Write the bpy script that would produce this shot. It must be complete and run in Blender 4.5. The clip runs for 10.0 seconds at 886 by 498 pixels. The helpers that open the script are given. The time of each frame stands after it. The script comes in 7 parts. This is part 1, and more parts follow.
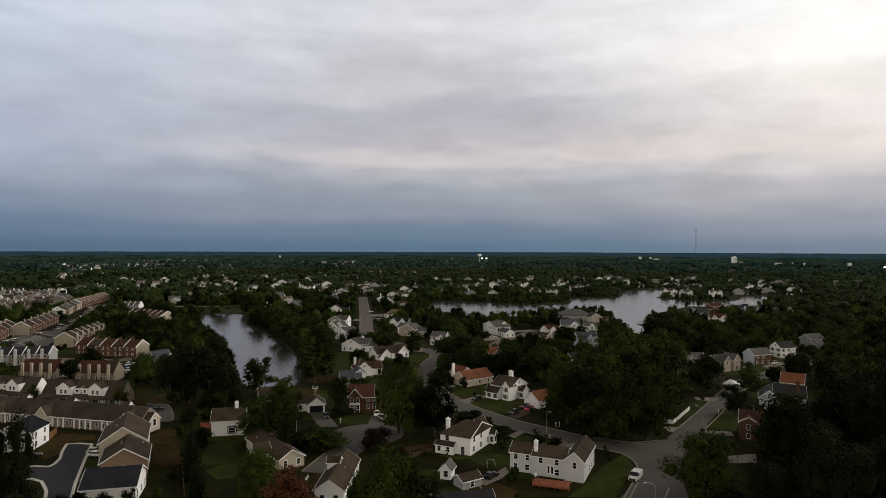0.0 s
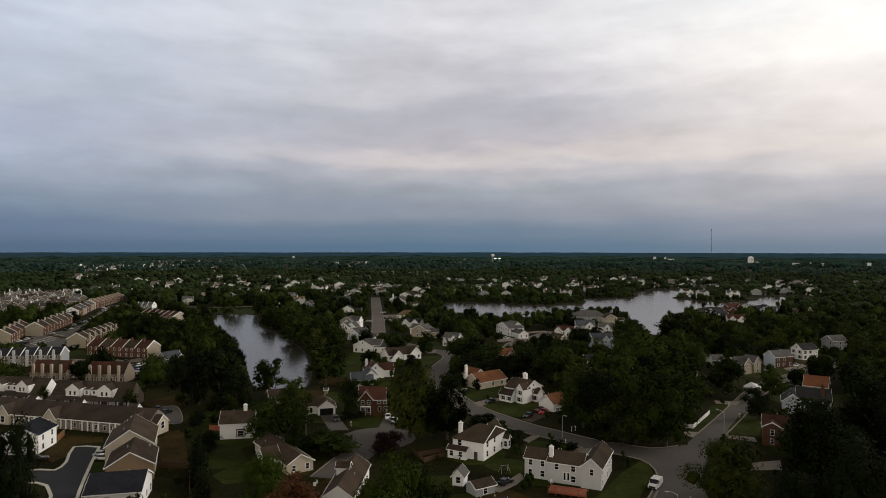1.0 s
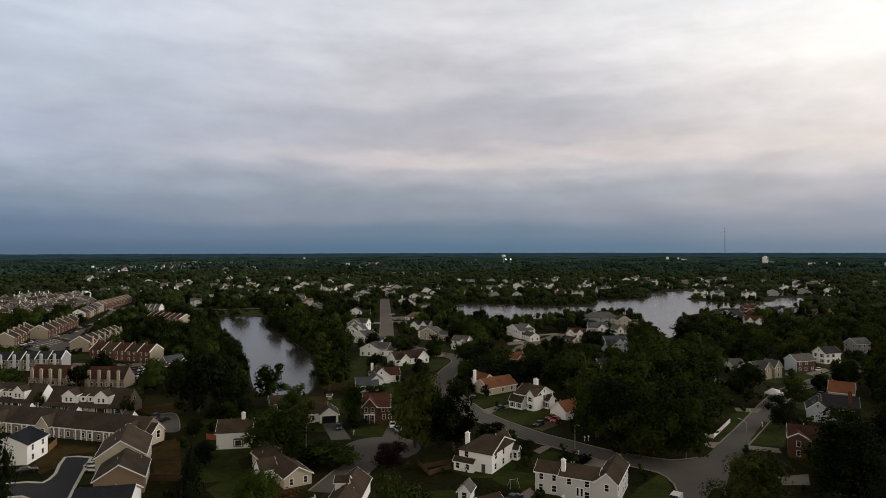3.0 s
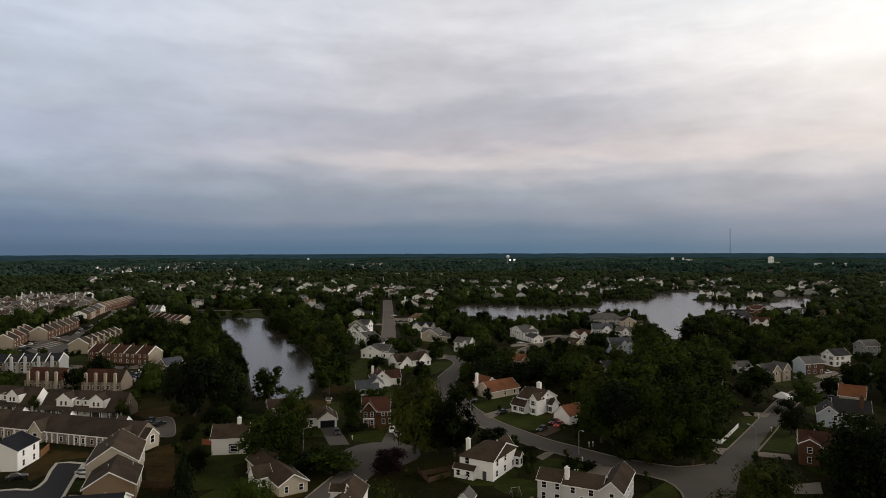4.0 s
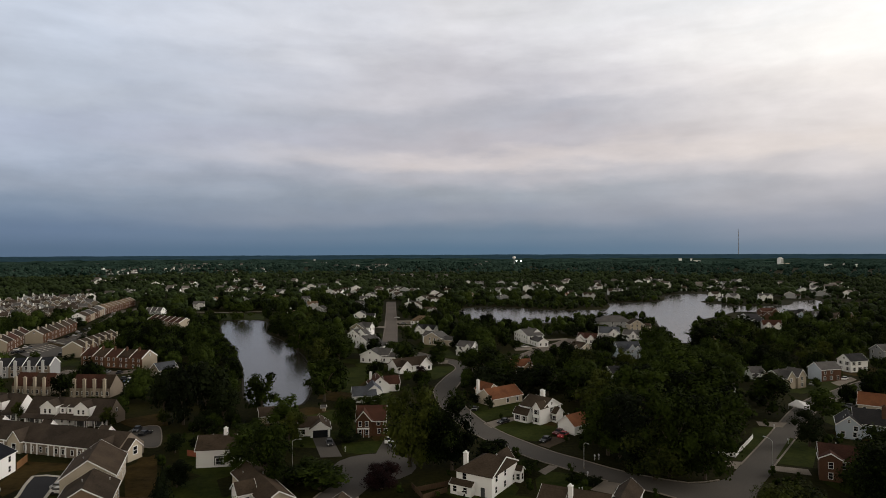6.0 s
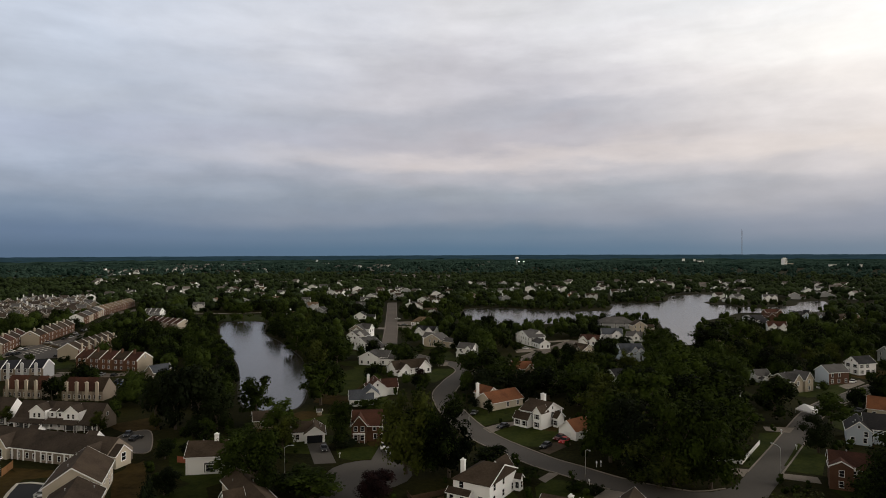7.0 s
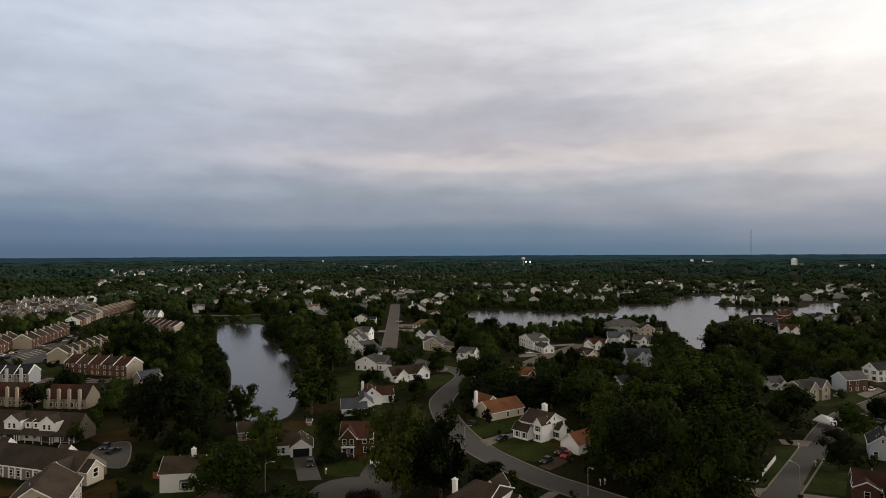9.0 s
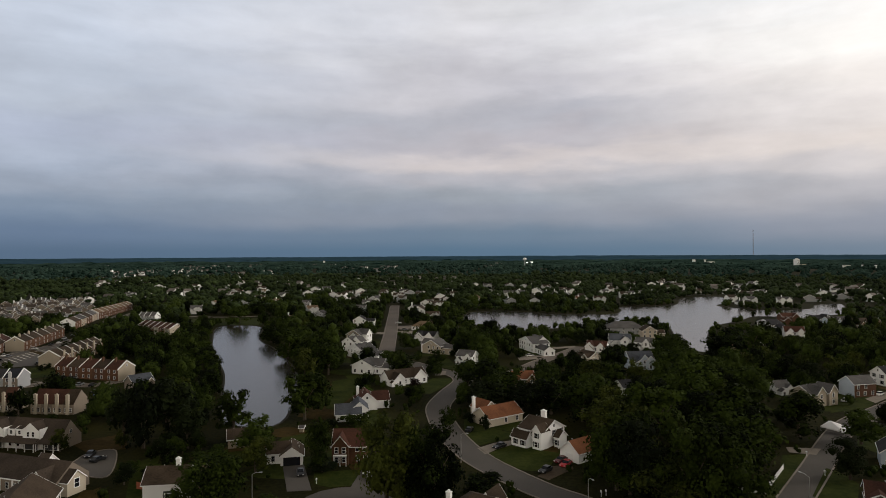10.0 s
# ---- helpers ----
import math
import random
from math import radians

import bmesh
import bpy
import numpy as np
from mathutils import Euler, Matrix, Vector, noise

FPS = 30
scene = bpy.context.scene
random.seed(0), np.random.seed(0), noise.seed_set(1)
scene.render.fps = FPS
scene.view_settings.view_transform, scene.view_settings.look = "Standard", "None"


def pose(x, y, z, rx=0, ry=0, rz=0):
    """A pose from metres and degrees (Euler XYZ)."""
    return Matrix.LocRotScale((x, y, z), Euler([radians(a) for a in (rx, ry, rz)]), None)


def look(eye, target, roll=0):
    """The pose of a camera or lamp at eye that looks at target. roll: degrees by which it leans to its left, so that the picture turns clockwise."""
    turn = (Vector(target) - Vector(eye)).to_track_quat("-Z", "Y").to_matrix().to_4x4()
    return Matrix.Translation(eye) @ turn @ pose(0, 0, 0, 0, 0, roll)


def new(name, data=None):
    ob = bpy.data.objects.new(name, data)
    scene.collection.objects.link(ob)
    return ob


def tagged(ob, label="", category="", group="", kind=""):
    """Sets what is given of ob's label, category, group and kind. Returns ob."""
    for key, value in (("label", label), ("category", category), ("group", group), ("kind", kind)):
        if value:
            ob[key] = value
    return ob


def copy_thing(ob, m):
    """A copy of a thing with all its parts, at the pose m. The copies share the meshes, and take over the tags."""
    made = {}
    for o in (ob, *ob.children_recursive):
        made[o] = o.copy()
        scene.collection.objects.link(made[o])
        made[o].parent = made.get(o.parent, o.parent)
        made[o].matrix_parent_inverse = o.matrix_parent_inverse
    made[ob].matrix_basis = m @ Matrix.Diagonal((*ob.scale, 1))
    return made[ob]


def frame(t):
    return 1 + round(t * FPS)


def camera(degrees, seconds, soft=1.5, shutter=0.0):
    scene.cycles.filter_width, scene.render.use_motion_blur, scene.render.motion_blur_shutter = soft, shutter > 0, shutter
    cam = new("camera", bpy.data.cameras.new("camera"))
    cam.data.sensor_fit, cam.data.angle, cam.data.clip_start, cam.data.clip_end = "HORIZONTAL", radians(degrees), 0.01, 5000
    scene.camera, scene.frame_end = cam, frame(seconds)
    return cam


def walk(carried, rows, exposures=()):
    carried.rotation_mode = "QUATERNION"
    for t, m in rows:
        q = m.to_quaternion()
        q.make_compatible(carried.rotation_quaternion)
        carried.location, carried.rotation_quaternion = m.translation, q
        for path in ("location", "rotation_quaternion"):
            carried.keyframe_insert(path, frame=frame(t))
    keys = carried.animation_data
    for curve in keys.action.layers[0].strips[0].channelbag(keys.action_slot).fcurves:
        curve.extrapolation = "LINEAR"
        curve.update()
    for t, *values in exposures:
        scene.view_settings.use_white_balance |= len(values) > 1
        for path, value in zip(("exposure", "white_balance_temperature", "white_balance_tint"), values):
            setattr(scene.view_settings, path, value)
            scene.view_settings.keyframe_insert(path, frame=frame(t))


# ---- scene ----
# camera: a small aircraft gliding forward, about 50 m up
cam = camera(70.0, 10.0, soft=0.9)
PATH = [
    (0.0, 0.00, 0.00, 56.00, -0.000, -0.098, -0.233),
    (0.5, 0.20, 2.12, 55.98, 0.403, -0.102, -0.190),
    (1.0, 0.23, 4.57, 55.69, 1.180, -0.059, -0.139),
    (1.5, 0.54, 6.59, 55.84, 1.623, -0.067, -0.086),
    (2.0, 0.93, 8.68, 55.79, 1.804, -0.021, -0.028),
    (2.5, 1.19, 10.92, 55.80, 1.980, -0.007, 0.010),
    (4.0, 2.49, 17.64, 55.87, 2.568, 0.055, 0.102),
    (4.5, 2.96, 19.77, 55.98, 2.698, 0.096, 0.115),
    (5.0, 3.57, 22.18, 56.04, 2.847, 0.107, 0.137),
    (5.5, 4.12, 24.63, 56.04, 3.036, 0.120, 0.136),
    (7.0, 5.86, 32.11, 56.02, 3.430, 0.192, 0.152),
    (7.5, 6.62, 34.78, 56.19, 3.624, 0.194, 0.181),
    (8.0, 7.28, 37.44, 56.26, 3.801, 0.209, 0.178),
    (8.5, 8.05, 40.33, 56.50, 3.890, 0.188, 0.187),
    (9.0, 8.87, 43.25, 56.48, 4.080, 0.227, 0.208),
    (9.5, 9.54, 46.29, 56.69, 4.164, 0.225, 0.226),
    (10.0, 10.12, 49.24, 56.79, 4.221, 0.266, 0.233),
]
walk(cam, [(t, pose(x, y, z, 90 + pitch, lean, yaw)) for t, x, y, z, yaw, pitch, lean in PATH])

# ---- light: an overcast evening sky, brightest where the sun hides ----
SUN_AZ, SUN_EL = radians(78), radians(22)
world = bpy.data.worlds.new("evening_sky")
scene.world = world
world.use_nodes = True
wn, wl = world.node_tree.nodes, world.node_tree.links
wn.clear()


def wnode(kind, **sets):
    n = wn.new(kind)
    for k, v in sets.items():
        if k in n.inputs:
            n.inputs[k].default_value = v
    return n


def wmath(op, a, b=None, clamp=False):
    n = wn.new("ShaderNodeMath")
    n.operation, n.use_clamp = op, clamp
    for i, v in enumerate((a, b)):
        if v is None:
            continue
        if isinstance(v, (int, float)):
            n.inputs[i].default_value = v
        else:
            wl.new(v, n.inputs[i])
    return n.outputs[0]


def wramp(fac, stops, interp="EASE"):
    n = wn.new("ShaderNodeValToRGB")
    n.color_ramp.interpolation = interp
    e = n.color_ramp.elements
    while len(e) < len(stops):
        e.new(0.5)
    for el, (p, c) in zip(e, stops):
        el.position, el.color = p, (*[((v / 255 + 0.055) / 1.055) ** 2.4 for v in c], 1)
    wl.new(fac, n.inputs[0])
    return n.outputs[0]


def wmix(fac, a, b, mode="MIX"):
    n = wn.new("ShaderNodeMix")
    n.data_type, n.blend_type = "RGBA", mode
    for s, v in ((n.inputs[0], fac), (n.inputs[6], a), (n.inputs[7], b)):
        if isinstance(v, (int, float)):
            s.default_value = v
        elif isinstance(v, tuple):
            s.default_value = v
        else:
            wl.new(v, s)
    return n.outputs[2]


def wnoise(vec, scale, detail, rough, sx, sy, sz, dist=0.0):
    m = wn.new("ShaderNodeMapping")
    m.inputs["Scale"].default_value = (sx, sy, sz)
    wl.new(vec, m.inputs[0])
    n = wnode("ShaderNodeTexNoise", Scale=scale, Detail=detail, Roughness=rough, Distortion=dist)
    wl.new(m.outputs[0], n.inputs["Vector"])
    return n.outputs["Fac"]


coords = wn.new("ShaderNodeTexCoord")
split = wn.new("ShaderNodeSeparateXYZ")
wl.new(coords.outputs["Generated"], split.inputs[0])
dx, dy, dz = split.outputs
# warped height: cloud layers drift up and down a little with the bearing
wob = wnoise(coords.outputs["Generated"], 3.0, 6, 0.55, 1, 1, 4)
wob2 = wnoise(coords.outputs["Generated"], 8.0, 4, 0.5, 1, 1, 4)
el = wmath("ADD", dz, wmath("MULTIPLY", wmath("SUBTRACT", wob, 0.5), wmath("MULTIPLY", wmath("ADD", dz, 0.02), 0.45)))
el = wmath("ADD", el, wmath("MULTIPLY", wmath("SUBTRACT", wob2, 0.5), wmath("MULTIPLY", dz, 0.3)))
LEFT = [(0.0, (84, 106, 131)), (0.03, (100, 120, 147)), (0.07, (127, 142, 163)), (0.10, (150, 160, 177)), (0.135, (172, 181, 198)), (0.17, (174, 182, 200)), (0.22, (186, 194, 208)),
        (0.30, (198, 206, 220)), (0.40, (200, 208, 222)), (0.6, (132, 130, 128)), (1.0, (98, 97, 96))]
MIDDLE = [(0.0, (88, 115, 139)), (0.025, (106, 126, 147)), (0.055, (139, 146, 160)), (0.09, (152, 158, 168)), (0.118, (178, 177, 184)), (0.142, (206, 198, 198)), (0.165, (184, 180, 186)),
          (0.20, (180, 180, 188)), (0.25, (200, 198, 204)), (0.33, (220, 219, 223)), (0.42, (216, 216, 218)), (0.6, (132, 130, 128)), (1.0, (98, 97, 96))]
RIGHT = [(0.0, (110, 128, 147)), (0.035, (142, 148, 163)), (0.085, (184, 181, 186)), (0.12, (214, 207, 206)), (0.145, (230, 220, 214)), (0.18, (234, 226, 222)), (0.235, (244, 237, 232)),
         (0.29, (255, 251, 246)), (0.36, (255, 255, 254)), (0.6, (190, 182, 172)), (1.0, (98, 97, 96))]
REAR = [(0.0, (150, 146, 140)), (0.08, (205, 196, 184)), (0.3, (240, 228, 212)), (0.45, (230, 218, 202)), (0.65, (160, 158, 154)), (1.0, (98, 97, 96))]
bearing = wmath("ARCTAN2", dx, dy)
side = wmath("ADD", bearing, wmath("MULTIPLY", wmath("SUBTRACT", wob, 0.5), 0.35))
to_mid = wmath("MULTIPLY", wmath("ADD", side, 0.60), 1.9, True)
to_right = wmath("MULTIPLY", wmath("SUBTRACT", side, 0.08), 2.1, True)
away = wmath("MULTIPLY", wmath("SUBTRACT", wmath("ABSOLUTE", bearing), 0.95), 1.1, True)
sky = wmix(to_mid, wramp(el, LEFT), wramp(el, MIDDLE))
sky = wmix(to_right, sky, wramp(el, RIGHT))
sky = wmix(away, sky, wmix(1.0, wramp(el, REAR), (1.22, 1.19, 1.12, 1), "MULTIPLY"))
# soft streaks and billows
streak = wnoise(coords.outputs["Generated"], 4.5, 5, 0.5, 1, 1, 6, 0.4)
billow = wnoise(coords.outputs["Generated"], 9.0, 5, 0.5, 1, 1, 2.5, 0.3)
tuft = wnoise(coords.outputs["Generated"], 17.0, 6, 0.6, 1, 1, 2.0, 0.2)
gain = wmath("ADD", 0.65, wmath("ADD", wmath("MULTIPLY", streak, 0.26), wmath("ADD", wmath("MULTIPLY", billow, 0.28), wmath("MULTIPLY", tuft, 0.16))))
grey = wn.new("ShaderNodeCombineColor")
for s in grey.inputs:
    wl.new(gain, s)
low = wmath("MULTIPLY", dz, 12.0, True)
sky = wmix(low, sky, wmix(1.0, sky, grey.outputs[0], "MULTIPLY"))
# the clear air behind the clouds, faint
clear = wn.new("ShaderNodeTexSky")
clear.sky_type, clear.sun_disc, clear.sun_elevation, clear.sun_rotation = "NISHITA", False, SUN_EL, SUN_AZ
thin = wmix(1.0, clear.outputs[0], (0.004, 0.004, 0.004, 1), "MULTIPLY")
sky = wmix(1.0, sky, thin, "ADD")
back = wnode("ShaderNodeBackground", Strength=1.0)
wl.new(sky, back.inputs[0])
wout = wn.new("ShaderNodeOutputWorld")
wl.new(back.outputs[0], wout.inputs[0])

sun = new("sun", bpy.data.lights.new("sun", "SUN"))
sun.data.energy, sun.data.angle, sun.data.color = 1.5, radians(25), (1.0, 0.91, 0.80)
toward = Vector((math.sin(SUN_AZ) * math.cos(SUN_EL), math.cos(SUN_AZ) * math.cos(SUN_EL), math.sin(SUN_EL)))
sun.matrix_world = look(toward * 300, (0, 0, 0))

# ---- materials ----
def mat(name, dark, light, scale=1.0, rough=0.8, coarse=0.08, amount=0.5, bump=0.0, island=0.0, each=0.0, metal=0.0, stretch=(1, 1, 1), spec=0.3):
    """Two tones mixed by fine and coarse noise in metres; island, each: how far pieces of a mesh, or whole objects, differ."""
    m = bpy.data.materials.new(name)
    m.use_nodes = True
    n, l = m.node_tree.nodes, m.node_tree.links
    b = n["Principled BSDF"]
    b.inputs["Roughness"].default_value, b.inputs["Metallic"].default_value = rough, metal
    b.inputs["Specular IOR Level"].default_value = spec
    at = n.new("ShaderNodeNewGeometry")
    mp = n.new("ShaderNodeMapping")
    mp.inputs["Scale"].default_value = stretch
    l.new(at.outputs["Position"], mp.inputs[0])
    fine, wide = n.new("ShaderNodeTexNoise"), n.new("ShaderNodeTexNoise")
    fine.inputs["Scale"].default_value, fine.inputs["Detail"].default_value, fine.inputs["Roughness"].default_value = scale, 5, 0.65
    wide.inputs["Scale"].default_value, wide.inputs["Detail"].default_value = coarse, 4
    l.new(mp.outputs[0], fine.inputs["Vector"])
    l.new(at.outputs["Position"], wide.inputs["Vector"])

    def calc(op, a, c):
        q = n.new("ShaderNodeMath")
        q.operation = op
        for i, v in enumerate((a, c)):
            if isinstance(v, (int, float)):
                q.inputs[i].default_value = v
            else:
                l.new(v, q.inputs[i])
        return q.outputs[0]

    fac = calc("ADD", calc("MULTIPLY", calc("SUBTRACT", fine.outputs["Fac"], 0.5), 2.2 * amount), calc("MULTIPLY", calc("SUBTRACT", wide.outputs["Fac"], 0.5), 2.2 * amount))
    fac = calc("ADD", fac, 0.5)
    if island:
        fac = calc("ADD", fac, calc("MULTIPLY", calc("SUBTRACT", at.outputs["Random Per Island"], 0.5), island))
    if each:
        info = n.new("ShaderNodeObjectInfo")
        fac = calc("ADD", fac, calc("MULTIPLY", calc("SUBTRACT", info.outputs["Random"], 0.5), each))
    mix = n.new("ShaderNodeMix")
    mix.data_type, mix.clamp_factor = "RGBA", True
    l.new(fac, mix.inputs[0])
    mix.inputs[6].default_value, mix.inputs[7].default_value = (*dark, 1), (*light, 1)
    l.new(mix.outputs[2], b.inputs["Base Color"])
    if bump:
        bp = n.new("ShaderNodeBump")
        bp.inputs["Strength"].default_value, bp.inputs["Distance"].default_value = bump, 0.1
        l.new(fine.outputs["Fac"], bp.inputs["Height"])
        l.new(bp.outputs[0], b.inputs["Normal"])
    return m


def siding(name, c, worn=0.82):
    return mat(name, tuple(v * worn for v in c), c, 9.0, 0.6, 0.35, 0.4, stretch=(0.15, 0.15, 1.0), each=0.2)


def shingle(name, c, c2):
    c, c2 = [v * 0.70 for v in c], [v * 0.55 for v in c2]
    return mat(name, c2, c, 2.2, 0.9, 0.25, 0.75, 0.3, each=0.5, stretch=(1, 1, 2.5), spec=0.12)


WALLS = {
    "white": siding("white_siding", (0.88, 0.89, 0.90), 0.95), "pale": siding("pale_siding", (0.60, 0.615, 0.635)),
    "stone": siding("grey_brown_stone", (0.21, 0.176, 0.142), 0.7), "stone_light": siding("light_grey_brown_stone", (0.235, 0.196, 0.156), 0.7), "cream": siding("cream_siding", (0.50, 0.445, 0.36)),
    "greige": siding("grey_beige_siding", (0.38, 0.332, 0.262)), "beige": siding("beige_siding", (0.33, 0.275, 0.21)), "grey": siding("grey_siding", (0.35, 0.365, 0.385)),
    "blue": siding("pale_blue_siding", (0.46, 0.53, 0.62)), "tan": siding("tan_siding", (0.27, 0.19, 0.125)),
    "brick": mat("red_brick", (0.060, 0.029, 0.018), (0.128, 0.066, 0.040), 6.0, 0.9, 0.4, 0.6, 0.2, stretch=(1, 1, 3), each=0.3),
    "brown_brick": mat("brown_brick", (0.060, 0.028, 0.015), (0.138, 0.068, 0.036), 6.0, 0.9, 0.4, 0.6, 0.2, stretch=(1, 1, 3), each=0.3),
}
ROOFS = {
    "drab": shingle("grey_brown_shingle", (0.108, 0.084, 0.066), (0.052, 0.042, 0.035)),
    "brown": shingle("brown_shingle", (0.098, 0.072, 0.051), (0.046, 0.034, 0.024)), "grey": shingle("grey_shingle", (0.17, 0.165, 0.165), (0.10, 0.098, 0.10)),
    "dark": shingle("dark_shingle", (0.055, 0.055, 0.06), (0.026, 0.027, 0.031)), "red": shingle("red_brown_shingle", (0.122, 0.054, 0.036), (0.062, 0.030, 0.024)),
    "tan": shingle("tan_shingle", (0.28, 0.20, 0.135), (0.17, 0.12, 0.08)), "blue": shingle("blue_grey_shingle", (0.13, 0.145, 0.175), (0.075, 0.083, 0.10)),
    "orange": shingle("orange_brown_shingle", (0.30, 0.125, 0.06), (0.18, 0.075, 0.04)), "navy": shingle("navy_shingle", (0.040, 0.044, 0.058), (0.018, 0.02, 0.028)),
}
WALLS["mixed"] = mat("mixed_siding", (0.20, 0.19, 0.18), (0.90, 0.90, 0.90), 0.5, 0.7, 0.01, 0.2, island=1.2)
ROOFS["mixed"] = mat("mixed_shingle", (0.05, 0.045, 0.042), (0.17, 0.15, 0.14), 0.5, 0.9, 0.01, 0.3, island=0.8)
TRIM = siding("white_trim", (0.84, 0.85, 0.86), 0.9)
DARKTRIM = siding("dark_shutter", (0.06, 0.065, 0.07))
ASPHALT = mat("worn_asphalt", (0.058, 0.053, 0.048), (0.102, 0.092, 0.082), 3.0, 0.9, 0.06, 0.6, 0.1)
FRESH = mat("fresh_asphalt", (0.014, 0.014, 0.016), (0.024, 0.024, 0.027), 4.0, 0.85, 0.1, 0.5, 0.1)
CONCRETE = mat("concrete", (0.15, 0.128, 0.105), (0.27, 0.235, 0.20), 3.0, 0.9, 0.25, 0.6, 0.1)
BUFFROAD = mat("sunbleached_road", (0.095, 0.080, 0.068), (0.150, 0.126, 0.108), 3.0, 0.9, 0.05, 0.6)
PAINT = mat("road_paint", (0.45, 0.42, 0.36), (0.62, 0.60, 0.54), 3.0, 0.8)
SAND = mat("muddy_bank", (0.008, 0.009, 0.004), (0.035, 0.030, 0.018), 1.5, 0.95, 0.2, 0.6)
GRASS = mat("mown_grass", (0.005, 0.006, 0.0012), (0.026, 0.025, 0.006), 0.9, 0.95, 0.035, 0.9, 0.3, spec=0.05)
LAWN = mat("green_lawn", (0.013, 0.021, 0.003), (0.040, 0.050, 0.009), 0.7, 0.95, 0.12, 0.8, 0.2, each=0.15, spec=0.05)
DRY = mat("dry_grass", (0.021, 0.0145, 0.004), (0.064, 0.043, 0.013), 0.6, 0.95, 0.12, 0.8, 0.2, spec=0.05)
DIRT = mat("bare_soil", (0.03, 0.021, 0.011), (0.075, 0.052, 0.030), 0.8, 0.95, 0.15, 0.8)
LEAF = {
    "green": mat("leaves", (0.001, 0.0026, 0.0004), (0.032, 0.049, 0.007), 1.2, 0.9, 0.12, 0.8, island=0.35, each=0.8, spec=0.05),
    "mid": mat("garden_tree_leaves", (0.001, 0.0026, 0.0006), (0.038, 0.057, 0.010), 0.9, 0.9, 0.045, 0.9, 0.5, island=0.45, spec=0.05),
    # leaves of far trees, lighter and bluer to carry painted distance haze
    "far": mat("hazed_leaves", (0.002, 0.0045, 0.0018), (0.040, 0.060, 0.022), 0.3, 0.9, 0.02, 0.9, island=0.35, spec=0.05),
    "light": mat("light_leaves", (0.004, 0.008, 0.0012), (0.052, 0.064, 0.010), 1.2, 0.9, 0.12, 0.8, island=0.35, each=0.5, spec=0.08),
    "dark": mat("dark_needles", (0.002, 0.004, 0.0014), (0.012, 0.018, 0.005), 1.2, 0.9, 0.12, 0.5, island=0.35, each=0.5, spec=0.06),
    "plum": mat("purple_leaves", (0.005, 0.002, 0.0025), (0.018, 0.007, 0.007), 1.2, 0.75, 0.12, 0.5, island=0.7, each=0.3, spec=0.08),
    "rust": mat("rusty_leaves", (0.035, 0.014, 0.006), (0.10, 0.042, 0.014), 1.2, 0.75, 0.12, 0.5, island=0.7, each=0.3, spec=0.08),
}
BARK = mat("bark", (0.035, 0.027, 0.02), (0.10, 0.08, 0.06), 4.0, 0.95, 0.5, 0.6, 0.4, stretch=(1, 1, 0.2))
# distant woods: haze put into the base colour, paler and more teal
HAZED_WOODS = mat("hazed_canopy", (0.004, 0.012, 0.010), (0.044, 0.076, 0.062), 0.06, 0.95, 0.008, 1.1, spec=0.0)
# skyline backdrop: the blue is aerial haze painted as base colour
HAZE_RIDGE = mat("haze_blue_distance", (0.014, 0.036, 0.055), (0.044, 0.086, 0.120), 0.03, 0.95, 0.006, 0.6, spec=0.0)
FENCEWOOD = mat("weathered_fence", (0.045, 0.027, 0.014), (0.095, 0.060, 0.034), 3.0, 0.9, 0.3, 0.6, stretch=(1, 1, 0.2))
TANFENCE = mat("tan_fence_boards", (0.13, 0.065, 0.026), (0.27, 0.135, 0.055), 3.0, 0.85, 0.3, 0.6, stretch=(1, 1, 0.2))
DECKRED = mat("red_stained_deck", (0.22, 0.065, 0.035), (0.36, 0.12, 0.065), 3.0, 0.7, 0.5, 0.5, stretch=(1, 0.2, 1))
STEEL = mat("galvanised_steel", (0.38, 0.39, 0.39), (0.55, 0.56, 0.56), 5.0, 0.5, 0.5, 0.4, metal=0.6)
RUBBER = mat("tyre_rubber", (0.012, 0.012, 0.012), (0.03, 0.03, 0.03), 8.0, 0.9)
CANVAS = mat("white_canvas", (0.86, 0.86, 0.87), (0.92, 0.92, 0.92), 0.9, 0.7, 0.3, 0.4)


def paint(name, c):
    return mat(name, tuple(v * 0.85 for v in c), c, 2.0, 0.3, 0.5, 0.4, spec=0.3)


CARS = {"white": paint("white_car_paint", (0.75, 0.75, 0.74)), "red": paint("red_car_paint", (0.42, 0.02, 0.025)), "black": paint("black_car_paint", (0.012, 0.013, 0.015)),
        "grey": paint("grey_car_paint", (0.16, 0.17, 0.18)), "silver": paint("silver_car_paint", (0.45, 0.46, 0.47)), "maroon": paint("maroon_car_paint", (0.10, 0.012, 0.014)),
        "blue": paint("blue_car_paint", (0.03, 0.06, 0.14))}
GLASS = bpy.data.materials.new("window_glass")
GLASS.use_nodes = True
_g = GLASS.node_tree.nodes["Principled BSDF"].inputs
_g["Base Color"].default_value, _g["Roughness"].default_value, _g["Specular IOR Level"].default_value = (0.012, 0.014, 0.018, 1), 0.08, 0.5
WATER = bpy.data.materials.new("still_water")
WATER.use_nodes = True
_n, _l = WATER.node_tree.nodes, WATER.node_tree.links
_g = _n["Principled BSDF"].inputs
_g["Base Color"].default_value, _g["Roughness"].default_value, _g["IOR"].default_value = (0.030, 0.027, 0.022, 1), 0.15, 1.33
_g["Specular IOR Level"].default_value = 0.34
_g["Specular Tint"].default_value = (0.93, 1.0, 0.95, 1)
_w = _n.new("ShaderNodeTexNoise")
_w.inputs["Scale"].default_value, _w.inputs["Detail"].default_value = 1.3, 4
